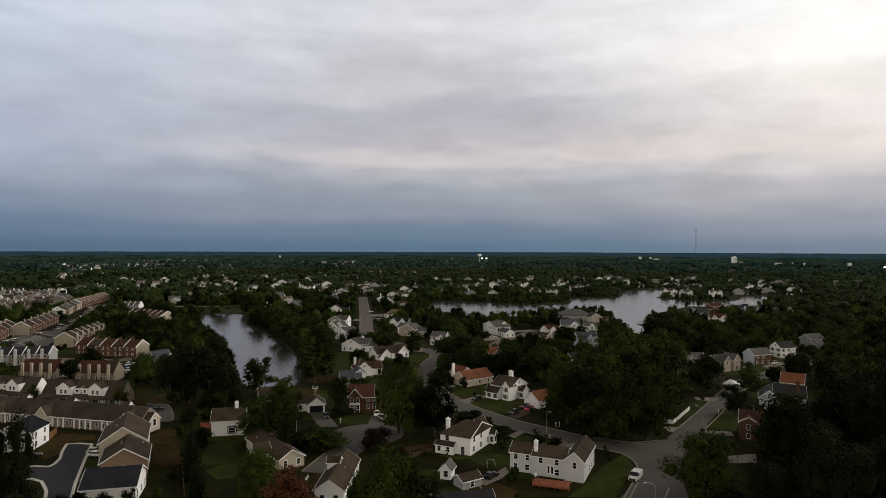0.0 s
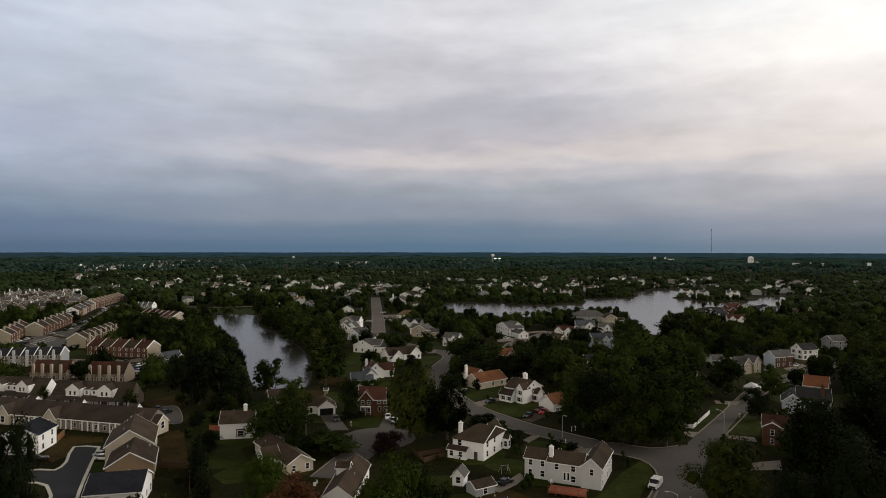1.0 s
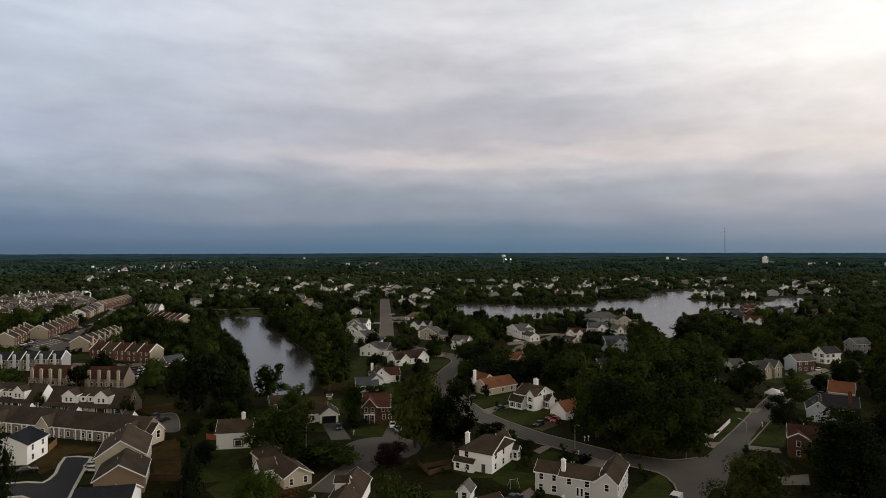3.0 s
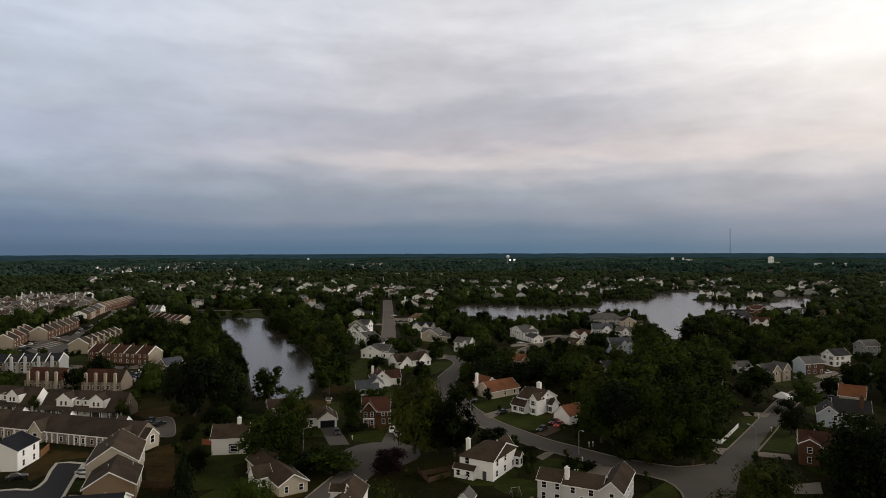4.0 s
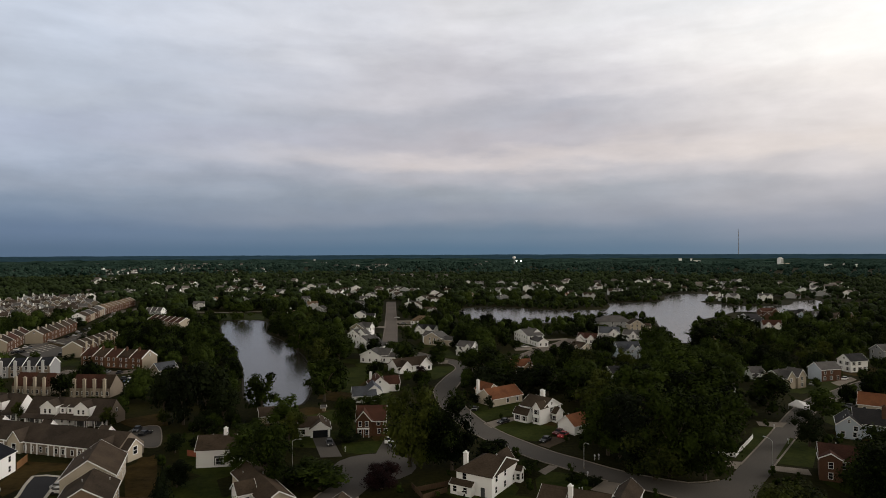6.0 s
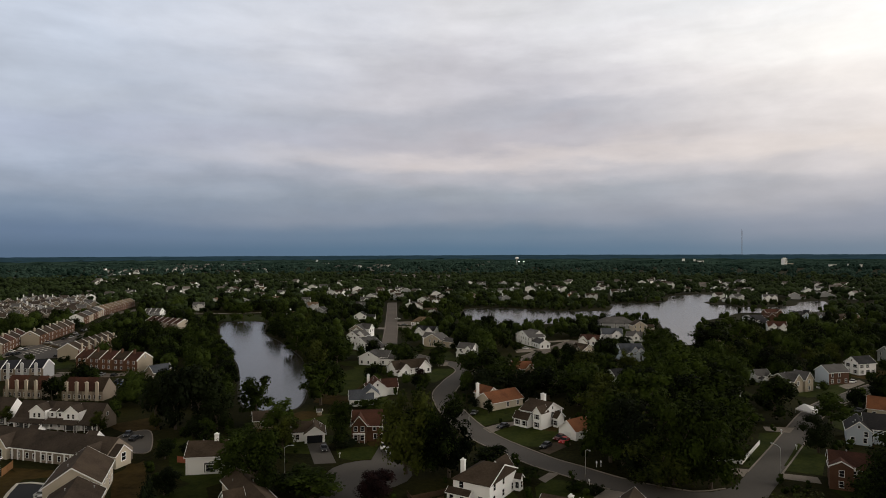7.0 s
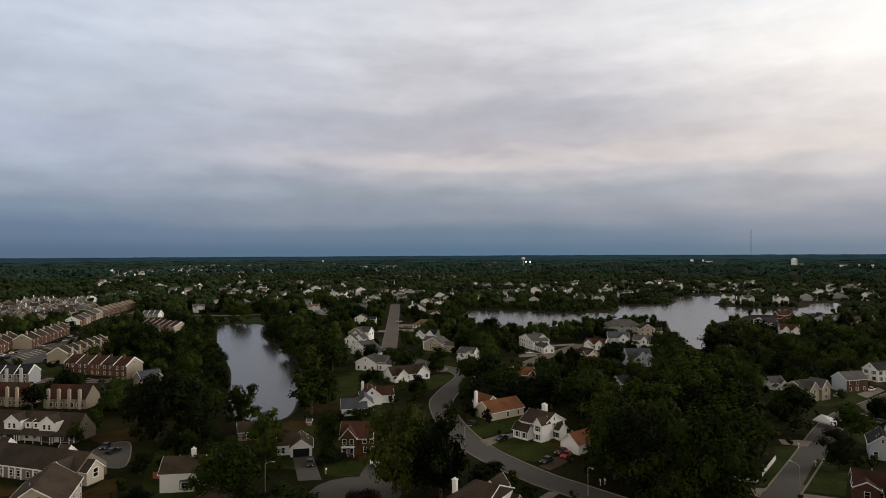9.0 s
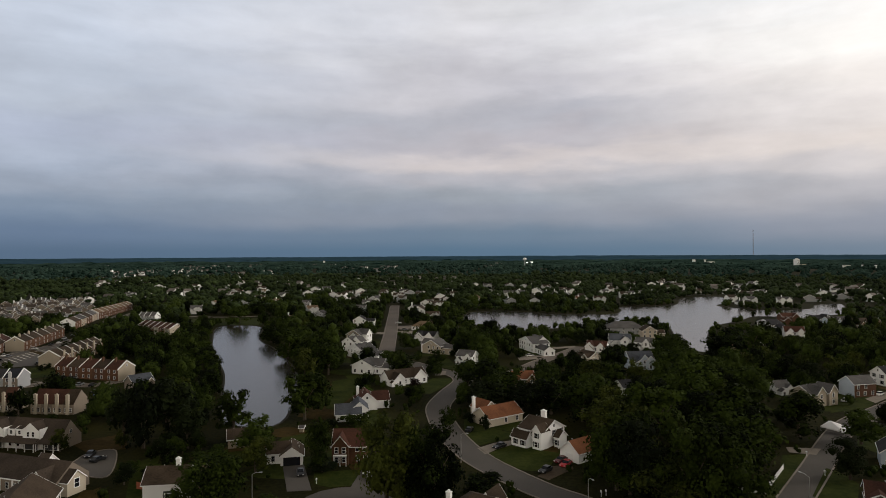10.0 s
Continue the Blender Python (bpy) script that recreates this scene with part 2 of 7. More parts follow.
_p = _n.new("ShaderNodeNewGeometry")
_l.new(_p.outputs["Position"], _w.inputs["Vector"])
_b = _n.new("ShaderNodeBump")
_b.inputs["Strength"].default_value, _b.inputs["Distance"].default_value = 0.3, 0.1
_l.new(_w.outputs["Fac"], _b.inputs["Height"])
_l.new(_b.outputs[0], _g["Normal"])


def glow(name, colour, strength):
    m = bpy.data.materials.new(name)
    m.use_nodes = True
    q = m.node_tree.nodes["Principled BSDF"].inputs
    q["Emission Color"].default_value, q["Emission Strength"].default_value = (*colour, 1), strength
    return m


LAMPGLOW = glow("floodlight_glow", (1.0, 0.98, 0.92), 6.0)

# ---- building kit ----
rnd = random.Random(7)


def mesh_of(name, verts, faces, material, smooth=False):
    me = bpy.data.meshes.new(name)
    me.from_pydata([tuple(v) for v in verts], [], [tuple(q) for q in faces])
    me.materials.append(material)
    if smooth:
        me.polygons.foreach_set("use_smooth", [True] * len(me.polygons))
    me.update()
    return me


class Shape:
    """Collects boxes, slabs and prisms into one mesh."""

    def __init__(self):
        self.v, self.f = [], []

    def add(self, verts, faces):
        k = len(self.v)
        self.v += [tuple(p) for p in verts]
        self.f += [tuple(i + k for i in q) for q in faces]
        return self

    def box(self, x0, y0, z0, x1, y1, z1):
        return self.add([(x0, y0, z0), (x1, y0, z0), (x1, y1, z0), (x0, y1, z0), (x0, y0, z1), (x1, y0, z1), (x1, y1, z1), (x0, y1, z1)],
                        [(3, 2, 1, 0), (4, 5, 6, 7), (0, 1, 5, 4), (1, 2, 6, 5), (2, 3, 7, 6), (3, 0, 4, 7)])

    def slab(self, corners, thick):
        """A flat piece with four corners, thickened straight down."""
        low = [(x, y, z - thick) for x, y, z in corners]
        return self.add(list(corners) + low, [(0, 1, 2, 3), (7, 6, 5, 4), (0, 4, 5, 1), (1, 5, 6, 2), (2, 6, 7, 3), (3, 7, 4, 0)])

    def tube(self, a, b, r0, r1=None, n=8):
        a, b = Vector(a), Vector(b)
        r1 = r0 if r1 is None else r1
        z = (b - a).normalized()
        x = z.orthogonal().normalized()
        y = z.cross(x)
        ring = [(math.cos(2 * math.pi * i / n), math.sin(2 * math.pi * i / n)) for i in range(n)]
        return self.add([a + (x * c + y * s) * r0 for c, s in ring] + [b + (x * c + y * s) * r1 for c, s in ring],
                        [(i, (i + 1) % n, (i + 1) % n + n, i + n) for i in range(n)] + [tuple(range(n))[::-1], tuple(range(n, 2 * n))])

    def mesh(self, name, material, smooth=False):
        return mesh_of(name, self.v, self.f, material, smooth)


def part(name, shape, material, parent, label="", at=None, smooth=False):
    ob = new(name, shape.mesh(name, material, smooth) if isinstance(shape, Shape) else shape)
    ob.parent = parent
    if at is not None:
        ob.matrix_basis = at
    if label:
        ob["label"] = label
    return ob


def thing(name, m, label, category, group="", kind=""):
    ob = new(name)
    ob.empty_display_size = 0.5
    ob.matrix_basis = m
    return tagged(ob, label, category, group, kind)


def facing(a, b):
    """A frame at a, its x axis towards b, its y axis to the left of that."""
    return pose(a[0], a[1], 0, 0, 0, math.degrees(math.atan2(b[1] - a[1], b[0] - a[0])))


def away(a, degrees, metres):
    """A place so many metres from a, in that direction (0: along x)."""
    return (a[0] + metres * math.cos(radians(degrees)), a[1] + metres * math.sin(radians(degrees)))



def length(a, b):
    return math.hypot(b[0] - a[0], b[1] - a[1])


# windows: a white frame with bars, and a dark pane behind it; both shared by all houses
_s = Shape()
for q in ((-0.56, -0.86, -0.44, 0.86), (0.44, -0.86, 0.56, 0.86), (-0.44, -0.86, 0.44, -0.74), (-0.44, 0.74, 0.44, 0.86), (-0.44, -0.03, 0.44, 0.03)):
    _s.box(q[0], -0.07, q[1], q[2], 0.02, q[3])
WINDOW = _s.mesh("window", TRIM)
PANE = Shape().box(-0.45, -0.035, -0.75, 0.45, 0.01, 0.75).mesh("pane", GLASS)
SHUTTER = Shape().box(-0.13, -0.05, -0.80, 0.13, 0.0, 0.80).mesh("shutter", DARKTRIM)
_s = Shape().box(-0.5, -0.06, 0, 0.5, 0.02, 2.1)
DOOR = _s.mesh("door", DARKTRIM)
_s = Shape()
for i in range(4):
    _s.box(-1.3, -0.05, 0.05 + i * 0.53, 1.3, 0.02, 0.55 + i * 0.53)
# GARAGE_DARK: flat dark panel in place of the shade inside an open garage
GARAGE_WHITE, GARAGE_DARK = _s.mesh("garage_door", TRIM), Shape().box(-2.2, -0.03, 0.02, 2.2, 0.02, 2.2).mesh("garage_shade", GLASS)


def window(parent, m, w=1.0, h=1.5, shutters=False):
    s = Matrix.Diagonal((w / 1.0, 1, h / 1.5, 1))
    ob = part("window", WINDOW, None, parent, at=m @ s)
    part("pane", PANE, None, ob)
    if shutters:
        for x in (-0.72, 0.72):
            part("shutter", SHUTTER, None, ob, at=pose(x, 0, 0))
    return ob


def side_frame(side, x0, y0, w, d):
    """The frame of a wall: x along it, -y outwards."""
    return {"front": pose(x0, y0, 0), "right": pose(x0 + w, y0, 0, 0, 0, 90), "back": pose(x0 + w, y0 + d, 0, 0, 0, 180), "left": pose(x0, y0 + d, 0, 0, 0, -90)}[side]


def block(parent, x0, y0, w, d, eave, rise, ridge, wall, roof, over=0.35, trim=True, hip=False, gable=None, z0=0.0, roofname="roof"):
    """Walls and a pitched roof. ridge: x (along the front) or y (gable to the front)."""
    s = Shape()
    top = eave + rise
    x1, y1 = x0 + w, y0 + d
    if hip == "left":
        ym = (y0 + y1) / 2
        s.add([(x0, y0, z0), (x1, y0, z0), (x1, y1, z0), (x0, y1, z0), (x0, y0, eave), (x1, y0, eave), (x1, y1, eave), (x0, y1, eave), (x0 + w * 0.5, ym, top - 0.1), (x1, ym, top - 0.1)],
              [(0, 1, 5, 4), (2, 3, 7, 6), (1, 2, 6, 9, 5), (3, 0, 4, 7), (4, 8, 7), (4, 5, 9, 8), (6, 7, 8, 9), (3, 2, 1, 0)])
    elif hip:
        s.box(x0, y0, z0, x1, y1, eave)
    elif ridge == "x":
        ym = (y0 + y1) / 2
        s.add([(x0, y0, z0), (x1, y0, z0), (x1, y1, z0), (x0, y1, z0), (x0, y0, eave), (x1, y0, eave), (x1, y1, eave), (x0, y1, eave), (x0, ym, top - 0.06), (x1, ym, top - 0.06)],
              [(0, 1, 5, 4), (2, 3, 7, 6), (1, 2, 6, 9, 5), (3, 0, 4, 8, 7), (4, 5, 9, 8), (6, 7, 8, 9), (3, 2, 1, 0)])
    else:
        xm = (x0 + x1) / 2
        s.add([(x0, y0, z0), (x1, y0, z0), (x1, y1, z0), (x0, y1, z0), (x0, y0, eave), (x1, y0, eave), (x1, y1, eave), (x0, y1, eave), (xm, y0, top - 0.06), (xm, y1, top - 0.06)],
              [(0, 1, 5, 8, 4), (1, 2, 6, 5), (2, 3, 7, 9, 6), (3, 0, 4, 7), (4, 8, 9, 7), (8, 5, 6, 9), (3, 2, 1, 0)])
    part("wall", s, wall, parent)
    r = Shape()
    t = Shape()
    if hip:
        o = over
        a, b, c, e = (x0 - o, y0 - o), (x1 + o, y0 - o), (x1 + o, y1 + o), (x0 - o, y1 + o)
        k = min(w, d) / 2 + o
        if hip == "left":
            p, q = (x0 + w * 0.5, (y0 + y1) / 2), (x1 + o, (y0 + y1) / 2)
            fs = [(0, 1, 5, 4), (2, 3, 4, 5), (3, 0, 4), (1, 2, 5)]
        elif w >= d:
            p, q = (x0 - o + k, (y0 + y1) / 2), (x1 + o - k, (y0 + y1) / 2)
            fs = [(0, 1, 5, 4), (1, 2, 5), (2, 3, 4, 5), (3, 0, 4)]
        else:
            p, q = ((x0 + x1) / 2, y0 - o + k), ((x0 + x1) / 2, y1 + o - k)
            fs = [(0, 1, 4), (1, 2, 5, 4), (2, 3, 5), (3, 0, 4, 5)]
        r.add([(*v, eave - 0.05) for v in (a, b, c, e)] + [(*p, top), (*q, top)] + [(*v, eave - 0.22) for v in (a, b, c, e)],
              fs + [(0, 6, 7, 1), (1, 7, 8, 2), (2, 8, 9, 3), (3, 9, 6, 0), (9, 8, 7, 6)])
        part(roofname, r, roof, parent)
        if hip == "left":
            ym = (y0 + y1) / 2
            for y in (y0 - o, y1 + o):
                t.slab([(x1 + o, y, eave), (x1 + o + 0.08, y, eave), (x1 + o + 0.08, ym, top + 0.06), (x1 + o, ym, top + 0.06)][::1 if y < ym else -1], 0.3)
            part("trim", t, TRIM, parent)
        return
    if ridge == "x":
        ym = (y0 + y1) / 2
        k = rise / (d / 2)
        za = eave - over * k + 0.12
        r.slab([(x0 - over, y0 - over, za), (x1 + over, y0 - over, za), (x1 + over, ym, top + 0.12), (x0 - over, ym, top + 0.12)], 0.16)
        r.slab([(x1 + over, y1 + over, za), (x0 - over, y1 + over, za), (x0 - over, ym, top + 0.12), (x1 + over, ym, top + 0.12)], 0.16)
        for x in (x0 - over - 0.06, x1 + over):
            t.slab([(x, y0 - over, za + 0.02), (x + 0.06, y0 - over, za + 0.02), (x + 0.06, ym, top + 0.14), (x, ym, top + 0.14)], 0.3)
            t.slab([(x + 0.06, y1 + over, za + 0.02), (x, y1 + over, za + 0.02), (x, ym, top + 0.14), (x + 0.06, ym, top + 0.14)], 0.3)
        t.box(x0 - over, y0 - over - 0.1, za - 0.2, x1 + over, y0 - over, za + 0.0)
    else:
        xm = (x0 + x1) / 2
        k = rise / (w / 2)
        za = eave - over * k + 0.12
        r.slab([(x0 - over, y1 + over, za), (x0 - over, y0 - over, za), (xm, y0 - over, top + 0.12), (xm, y1 + over, top + 0.12)], 0.16)
        r.slab([(x1 + over, y0 - over, za), (x1 + over, y1 + over, za), (xm, y1 + over, top + 0.12), (xm, y0 - over, top + 0.12)], 0.16)
        for y in (y0 - over - 0.06, y1 + over):
            t.slab([(x0 - over, y + 0.06, za + 0.02), (x0 - over, y, za + 0.02), (xm, y, top + 0.14), (xm, y + 0.06, top + 0.14)], 0.3)
            t.slab([(x1 + over, y, za + 0.02), (x1 + over, y + 0.06, za + 0.02), (xm, y + 0.06, top + 0.14), (xm, y, top + 0.14)], 0.3)
        for x in (x0 - over - 0.1, x1 + over):
            t.box(x, y0 - over, za - 0.2, x + 0.1, y1 + over, za)
    part(roofname, r, roof, parent)
    if trim:
        part("trim", t, TRIM, parent)


def glaze(parent, x0, y0, w, d, eave, sides="front right", pitch=3.0, shutters=False, ground=True, rise=0.0, ridge="x"):
    """Windows in even bays on the walls named."""
    floors = max(1, round((eave - 0.25) / 2.6))
    for side in sides.split():
        long = w if side in ("front", "back") else d
        m = side_frame(side, x0, y0, w, d)
        bays = max(1, int(long / pitch))
        for fl in range(floors):
            if fl == 0 and not ground:
                continue
            for i in range(bays):
                if rnd.random() < 0.12:
                    continue
                u = long * (i + 0.5) / bays + rnd.uniform(-0.2, 0.2)
                window(parent, m @ pose(u, 0, min(1.4 + fl * 2.5, eave - 0.95)), rnd.choice((0.95, 1.05, 1.15)), 1.4, shutters)
        gabled = (ridge == "x") == (side in ("left", "right"))
        if gabled and rise > 2.4 and rnd.random() < 0.5:
            window(parent, m @ pose(long / 2, 0, eave + rise * 0.4), 0.7, 0.8)


def chimney(parent, x, y, top, material, w=0.9, d=0.9, z0=0.0):
    s = Shape().box(x - w / 2, y - d / 2, z0, x + w / 2, y + d / 2, top)
    s.box(x - w / 2 - 0.1, y - d / 2 - 0.1, top, x + w / 2 + 0.1, y + d / 2 + 0.1, top + 0.15)
    s.box(x - 0.2, y - 0.2, top + 0.15, x + 0.2, y + 0.2, top + 0.5)
    return part("chimney", s, material, parent)


FLATS = []  # outlines of mown, paved and bare pieces of ground
PLOTS = []  # circles that the woods keep clear of: x, y, radius
GARDENS = []  # houses with low planting before them: x, y, half width


def house(a, b, depth, eave, rise, wall="white", roof="brown", ridge="x", label="", sides="front right", shutters=False, wings=(), chim=None, hip=False,
          garage=None, door=None, group="", pitch=3.0, glass=True, name="house", clear=(4,), gable=""):
    """A house whose front wall runs from a to b. wings: blocks (x, y, width, depth, eave, rise, ridge, wall, roof)."""
    w = length(a, b)
    eave, rise = eave * 0.95, rise * 0.9
    h = thing(name, facing(a, b), label, name.replace("_", " "), group)
    block(h, 0, 0, w, depth, eave, rise, ridge, WALLS[wall], ROOFS[roof], hip=hip)
    if glass:
        glaze(h, 0, 0, w, depth, eave, sides, pitch, shutters, rise=rise, ridge=ridge)
    if name == "house" and 295 < a[1] < 900 and not hip and len(wings) < 2 and "dense" not in group and "left" not in sides:
        # the usual suburban break-up: cross gables and a lower garage wing
        g = random.Random(int(a[0] * 7 + a[1] * 13))
        if ridge == "x":
            u = g.uniform(0.34, 0.42) * w
            wings = tuple(wings) + ((w - u - 0.3, -g.uniform(0.8, 1.8), u, 5.0, eave, u * 0.5, "y", wall, roof), (0.3, -g.uniform(1.5, 3.0), u, 5.5, eave * 0.6, u * 0.42, "y", wall, roof))
        else:
            u = g.uniform(0.5, 0.75) * w
            wings = tuple(wings) + ((w - 0.4, g.uniform(1.0, 2.5), u, depth * 0.62, eave * g.choice((0.62, 0.8)), depth * 0.2, "x", wall, roof),)
    for x, y, ww, dd, ee, rr, rg, wl2, rf in wings:
        block(h, x, y, ww, dd, ee, rr, rg, WALLS[wl2], ROOFS[rf], over=0.3)
        if glass and a[1] < 450 and (y < 0 or x < -2 or x + ww > w + 1):
            glaze(h, x, y, ww, dd, ee, ("front right" if x + ww > w + 1 else "front"), 2.6, shutters)
    if gable:
        part("gable_wall", Shape().add([(x, y, z) for x in (-0.10, -0.02) for y, z in ((0, 0), (depth, 0), (depth, eave), (depth / 2, eave + rise - 0.15), (0, eave))],
                                       [(4, 3, 2, 1, 0), (5, 6, 7, 8, 9), (0, 1, 6, 5), (1, 2, 7, 6), (2, 3, 8, 7), (3, 4, 9, 8), (4, 0, 5, 9)]), WALLS[gable], h)
    if chim:
        chimney(h, chim[0] * w, chim[1] * depth, chim[2], WALLS[chim[3]], *chim[4:])
    if garage is not None:
        part("garage_door", GARAGE_DARK if garage < 0 else GARAGE_WHITE, None, h, at=pose(abs(garage) * w, -0.03, 0))
    if door is not None:
        part("door", DOOR, None, h, at=pose(door * w, -0.03, 0))
    if a[1] < 330 and not hip and rise > 1.7:
        for q in range(2):
            u, v = rnd.uniform(0.15, 0.85), rnd.uniform(0.55, 0.85)
            x, y = (u * w, v * depth) if ridge == "x" else ((0.5 + rnd.choice((-1, 1)) * (v - 0.5)) * w, u * depth)
            t = (abs(y - depth / 2) / (depth / 2)) if ridge == "x" else (abs(x - w / 2) / (w / 2))
            z = eave + rise * (1 - t)
            part("roof_vent", Shape().tube((x, y, z - 0.1), (x, y, z + 0.55), 0.09, n=6).tube((x, y, z + 0.5), (x, y, z + 0.62), 0.16, n=6), STEEL, h)
    m = h.matrix_basis
    c = m @ Vector((w / 2, depth / 2, 0))
    if c.y > 240 and int(c.x * 3 + c.y * 5) % 7:
        GARDENS.append((c.x, c.y, 0.5 * w + 2.0))
    PLOTS.append((c.x, c.y, 0.5 * math.hypot(w, depth) + (1.0 if c.y < 480 else -0.8)))
    for q in clear:
        n = m @ Vector((w / 2, -q, 0))
        PLOTS.append((n.x, n.y, 0.5 * w if c.y < 480 else 0.42 * w))
    return h


def row(a, b, depth, units, eave, rise, walls=("beige",), roofs=("brown",), label="", chim="", chimwall="white", ends="cream", dormers=False, sides="front right", step=0.0, parapet=True, group="rows of townhouses", back=False):
    """A row of townhouses along the line from a to b, unit by unit."""
    w = length(a, b)
    eave, rise = eave * 0.95, rise * 0.9
    h = thing("townhouse_row", facing(a, b), label, "townhouses", group)
    u = w / units
    for i in range(units):
        z = (i % 2) * step
        wl2, rf = WALLS[walls[i % len(walls)]], ROOFS[roofs[i % len(roofs)]]
        x0 = i * u
        block(h, x0, 0, u, depth, eave + z, rise, "x", wl2, rf, over=0.02, trim=False)
        for fl in range(max(1, round(eave / 2.75))):
            for q in (0.28, 0.72):
                window(h, pose(x0 + q * u, 0, 1.45 + fl * 2.7), 1.0, 1.35)
        if parapet:
            k = rise / (depth / 2)
            for x in ((x0, x0 + u) if i == units - 1 else (x0,)):
                s, lo, hi = Shape(), eave + z + 0.25 - 0.3 * k, eave + z + rise + 0.3
                s.add([(x + q, y, t) for q in (-0.18, 0.18) for y, t in ((-0.3, lo), (depth / 2, hi), (depth + 0.3, lo), (depth + 0.3, lo - 0.5), (depth / 2, hi - 0.5), (-0.3, lo - 0.5))],
                      [(0, 1, 4, 5), (1, 2, 3, 4), (11, 10, 7, 6), (10, 9, 8, 7), (0, 6, 7, 1), (1, 7, 8, 2), (2, 8, 9, 3), (3, 9, 10, 4), (4, 10, 11, 5), (5, 11, 6, 0)])
                part("party_wall", s, TRIM, h)
        if chim == "front":
            chimney(h, x0 + u * 0.5, -0.25, eave + rise * 0.75 + z, WALLS[chimwall], 1.1, 0.6)
        elif chim == "roof":
            chimney(h, x0 + u * 0.3, depth * 0.4, eave + rise + 1.0 + z, WALLS[chimwall], 0.8, 0.8, eave)
        kind = "pbdbp"[i % 5] if dormers else ""
        if kind == "b":
            block(h, x0 + 0.06 * u, -0.5, u * 0.88, depth * 0.5, eave + rise * 0.56, rise * 0.40, "y", WALLS["white"], rf, over=0.15)
            for q in (0.36, 0.64):
                window(h, pose(x0 + u * q, -0.5, eave + 1.6), 0.8, 1.3)
            part("party_wall", Shape().box(x0 + 0.97 * u, -0.55, eave - 0.2, x0 + 1.02 * u, depth * 0.3, eave + rise * 0.62), TRIM, h)
        elif kind == "d":
            for q in (0.27, 0.73):
                block(h, x0 + (q - 0.19) * u, 0.5, u * 0.38, depth * 0.35, eave + rise * 0.53, 0.45, "x", WALLS["white"], rf, over=0.1)
                window(h, pose(x0 + u * q, 0.5, eave + 1.7), 0.85, 1.0)
        if kind:
            o = 0.5 * (kind == "b")
            part("porch_roof", Shape().slab([(x0, -2.3 - o, 2.45), (x0 + u, -2.3 - o, 2.45), (x0 + u, -o, 3.35), (x0, -o, 3.35)], 0.14), rf, h)
            for q in (0.03, 0.5, 0.97):
                part("porch_post", Shape().box(x0 + q * u - 0.08, -2.2 - o, 0, x0 + q * u + 0.08, -2.04 - o, 2.36), TRIM, h)
        # shade under the porch, added as a flat dark panel on the wall
        if kind in ("p", "b"):
            part("porch_opening", Shape().box(x0 + 0.12 * u, -0.06 - 0.5 * (kind == "b"), 0.1, x0 + 0.88 * u, 0.02 - 0.5 * (kind == "b"), 2.2), DARKTRIM, h)
    # gable ends
    for side in ("left", "right"):
        s = Shape()
        x = -0.08 if side == "left" else w
        z = ((units - 1) % 2) * step if side == "right" else 0
        s.add([(x, 0, 0), (x, depth, 0), (x, depth, eave + z), (x, depth / 2, eave + rise + z - 0.05), (x, 0, eave + z)] + [(x + 0.08, 0, 0), (x + 0.08, depth, 0), (x + 0.08, depth, eave + z), (x + 0.08, depth / 2, eave + rise + z - 0.05), (x + 0.08, 0, eave + z)],
              [(4, 3, 2, 1, 0), (5, 6, 7, 8, 9), (0, 1, 6, 5), (1, 2, 7, 6), (2, 3, 8, 7), (3, 4, 9, 8), (4, 0, 5, 9)])
        part("end_wall", s, WALLS[ends], h)
        if rnd.random() < 0.6:
            window(h, side_frame(side, -0.08, 0, w + 0.16, depth) @ pose(depth / 2, 0, eave + rise * 0.35), 0.8, 1.0)
    m = h.matrix_basis
    for i in range(int(w / 8) + 1):
        c = m @ Vector((min(w, i * 8 + 4), depth / 2, 0))
        GARDENS.append((c.x, c.y, 5.0))
        PLOTS.append((c.x, c.y, depth * 0.75))
        c = m @ Vector((min(w, i * 8 + 4), -5, 0))
        PLOTS.append((c.x, c.y, 4.5))
    return h


# ---- flat ground pieces ----
LANES = []  # (a, b, half width) for the woods to keep clear


def smooth_line(points, step=4.0):
    """A line through the points, rounded (Catmull-Rom)."""
    p = [Vector((*q, 0)) for q in points]
    p = [p[0] * 2 - p[1]] + p + [p[-1] * 2 - p[-2]]
    out = []
    for i in range(1, len(p) - 2):
        a, b, c, e = p[i - 1:i + 3]
        n = max(2, int((c - b).length / step))
        for j in range(n):
            t = j / n
            out.append(0.5 * (2 * b + (c - a) * t + (2 * a - 5 * b + 4 * c - e) * t * t + (3 * b - a - 3 * c + e) * t ** 3))
    return out + [p[-2]]


def ribbon(line, half, z, off=0.0, thick=0.0):
    s = Shape()
    left, right = [], []
    for i, q in enumerate(line):
        d = (line[min(i + 1, len(line) - 1)] - line[max(i - 1, 0)]).normalized()
        n = Vector((-d.y, d.x, 0))
        left.append(q + n * (off + half))
        right.append(q + n * (off - half))
    k = len(line)
    v = [(p.x, p.y, z) for p in left] + [(p.x, p.y, z) for p in right]
    fs = [(i, i + k, i + k + 1, i + 1) for i in range(k - 1)]
    if thick:
        v += [(p.x, p.y, z - thick) for p in left] + [(p.x, p.y, z - thick) for p in right]
        fs += [(i, i + 1, i + 1 + 2 * k, i + 2 * k) for i in range(k - 1)] + [(i + 1 + k, i + k, i + 3 * k, i + 1 + 3 * k) for i in range(k - 1)]
        fs += [(0, 2 * k, 3 * k, k), (k - 1, 2 * k - 1, 4 * k - 1, 3 * k - 1)]
    return s.add(v, fs)


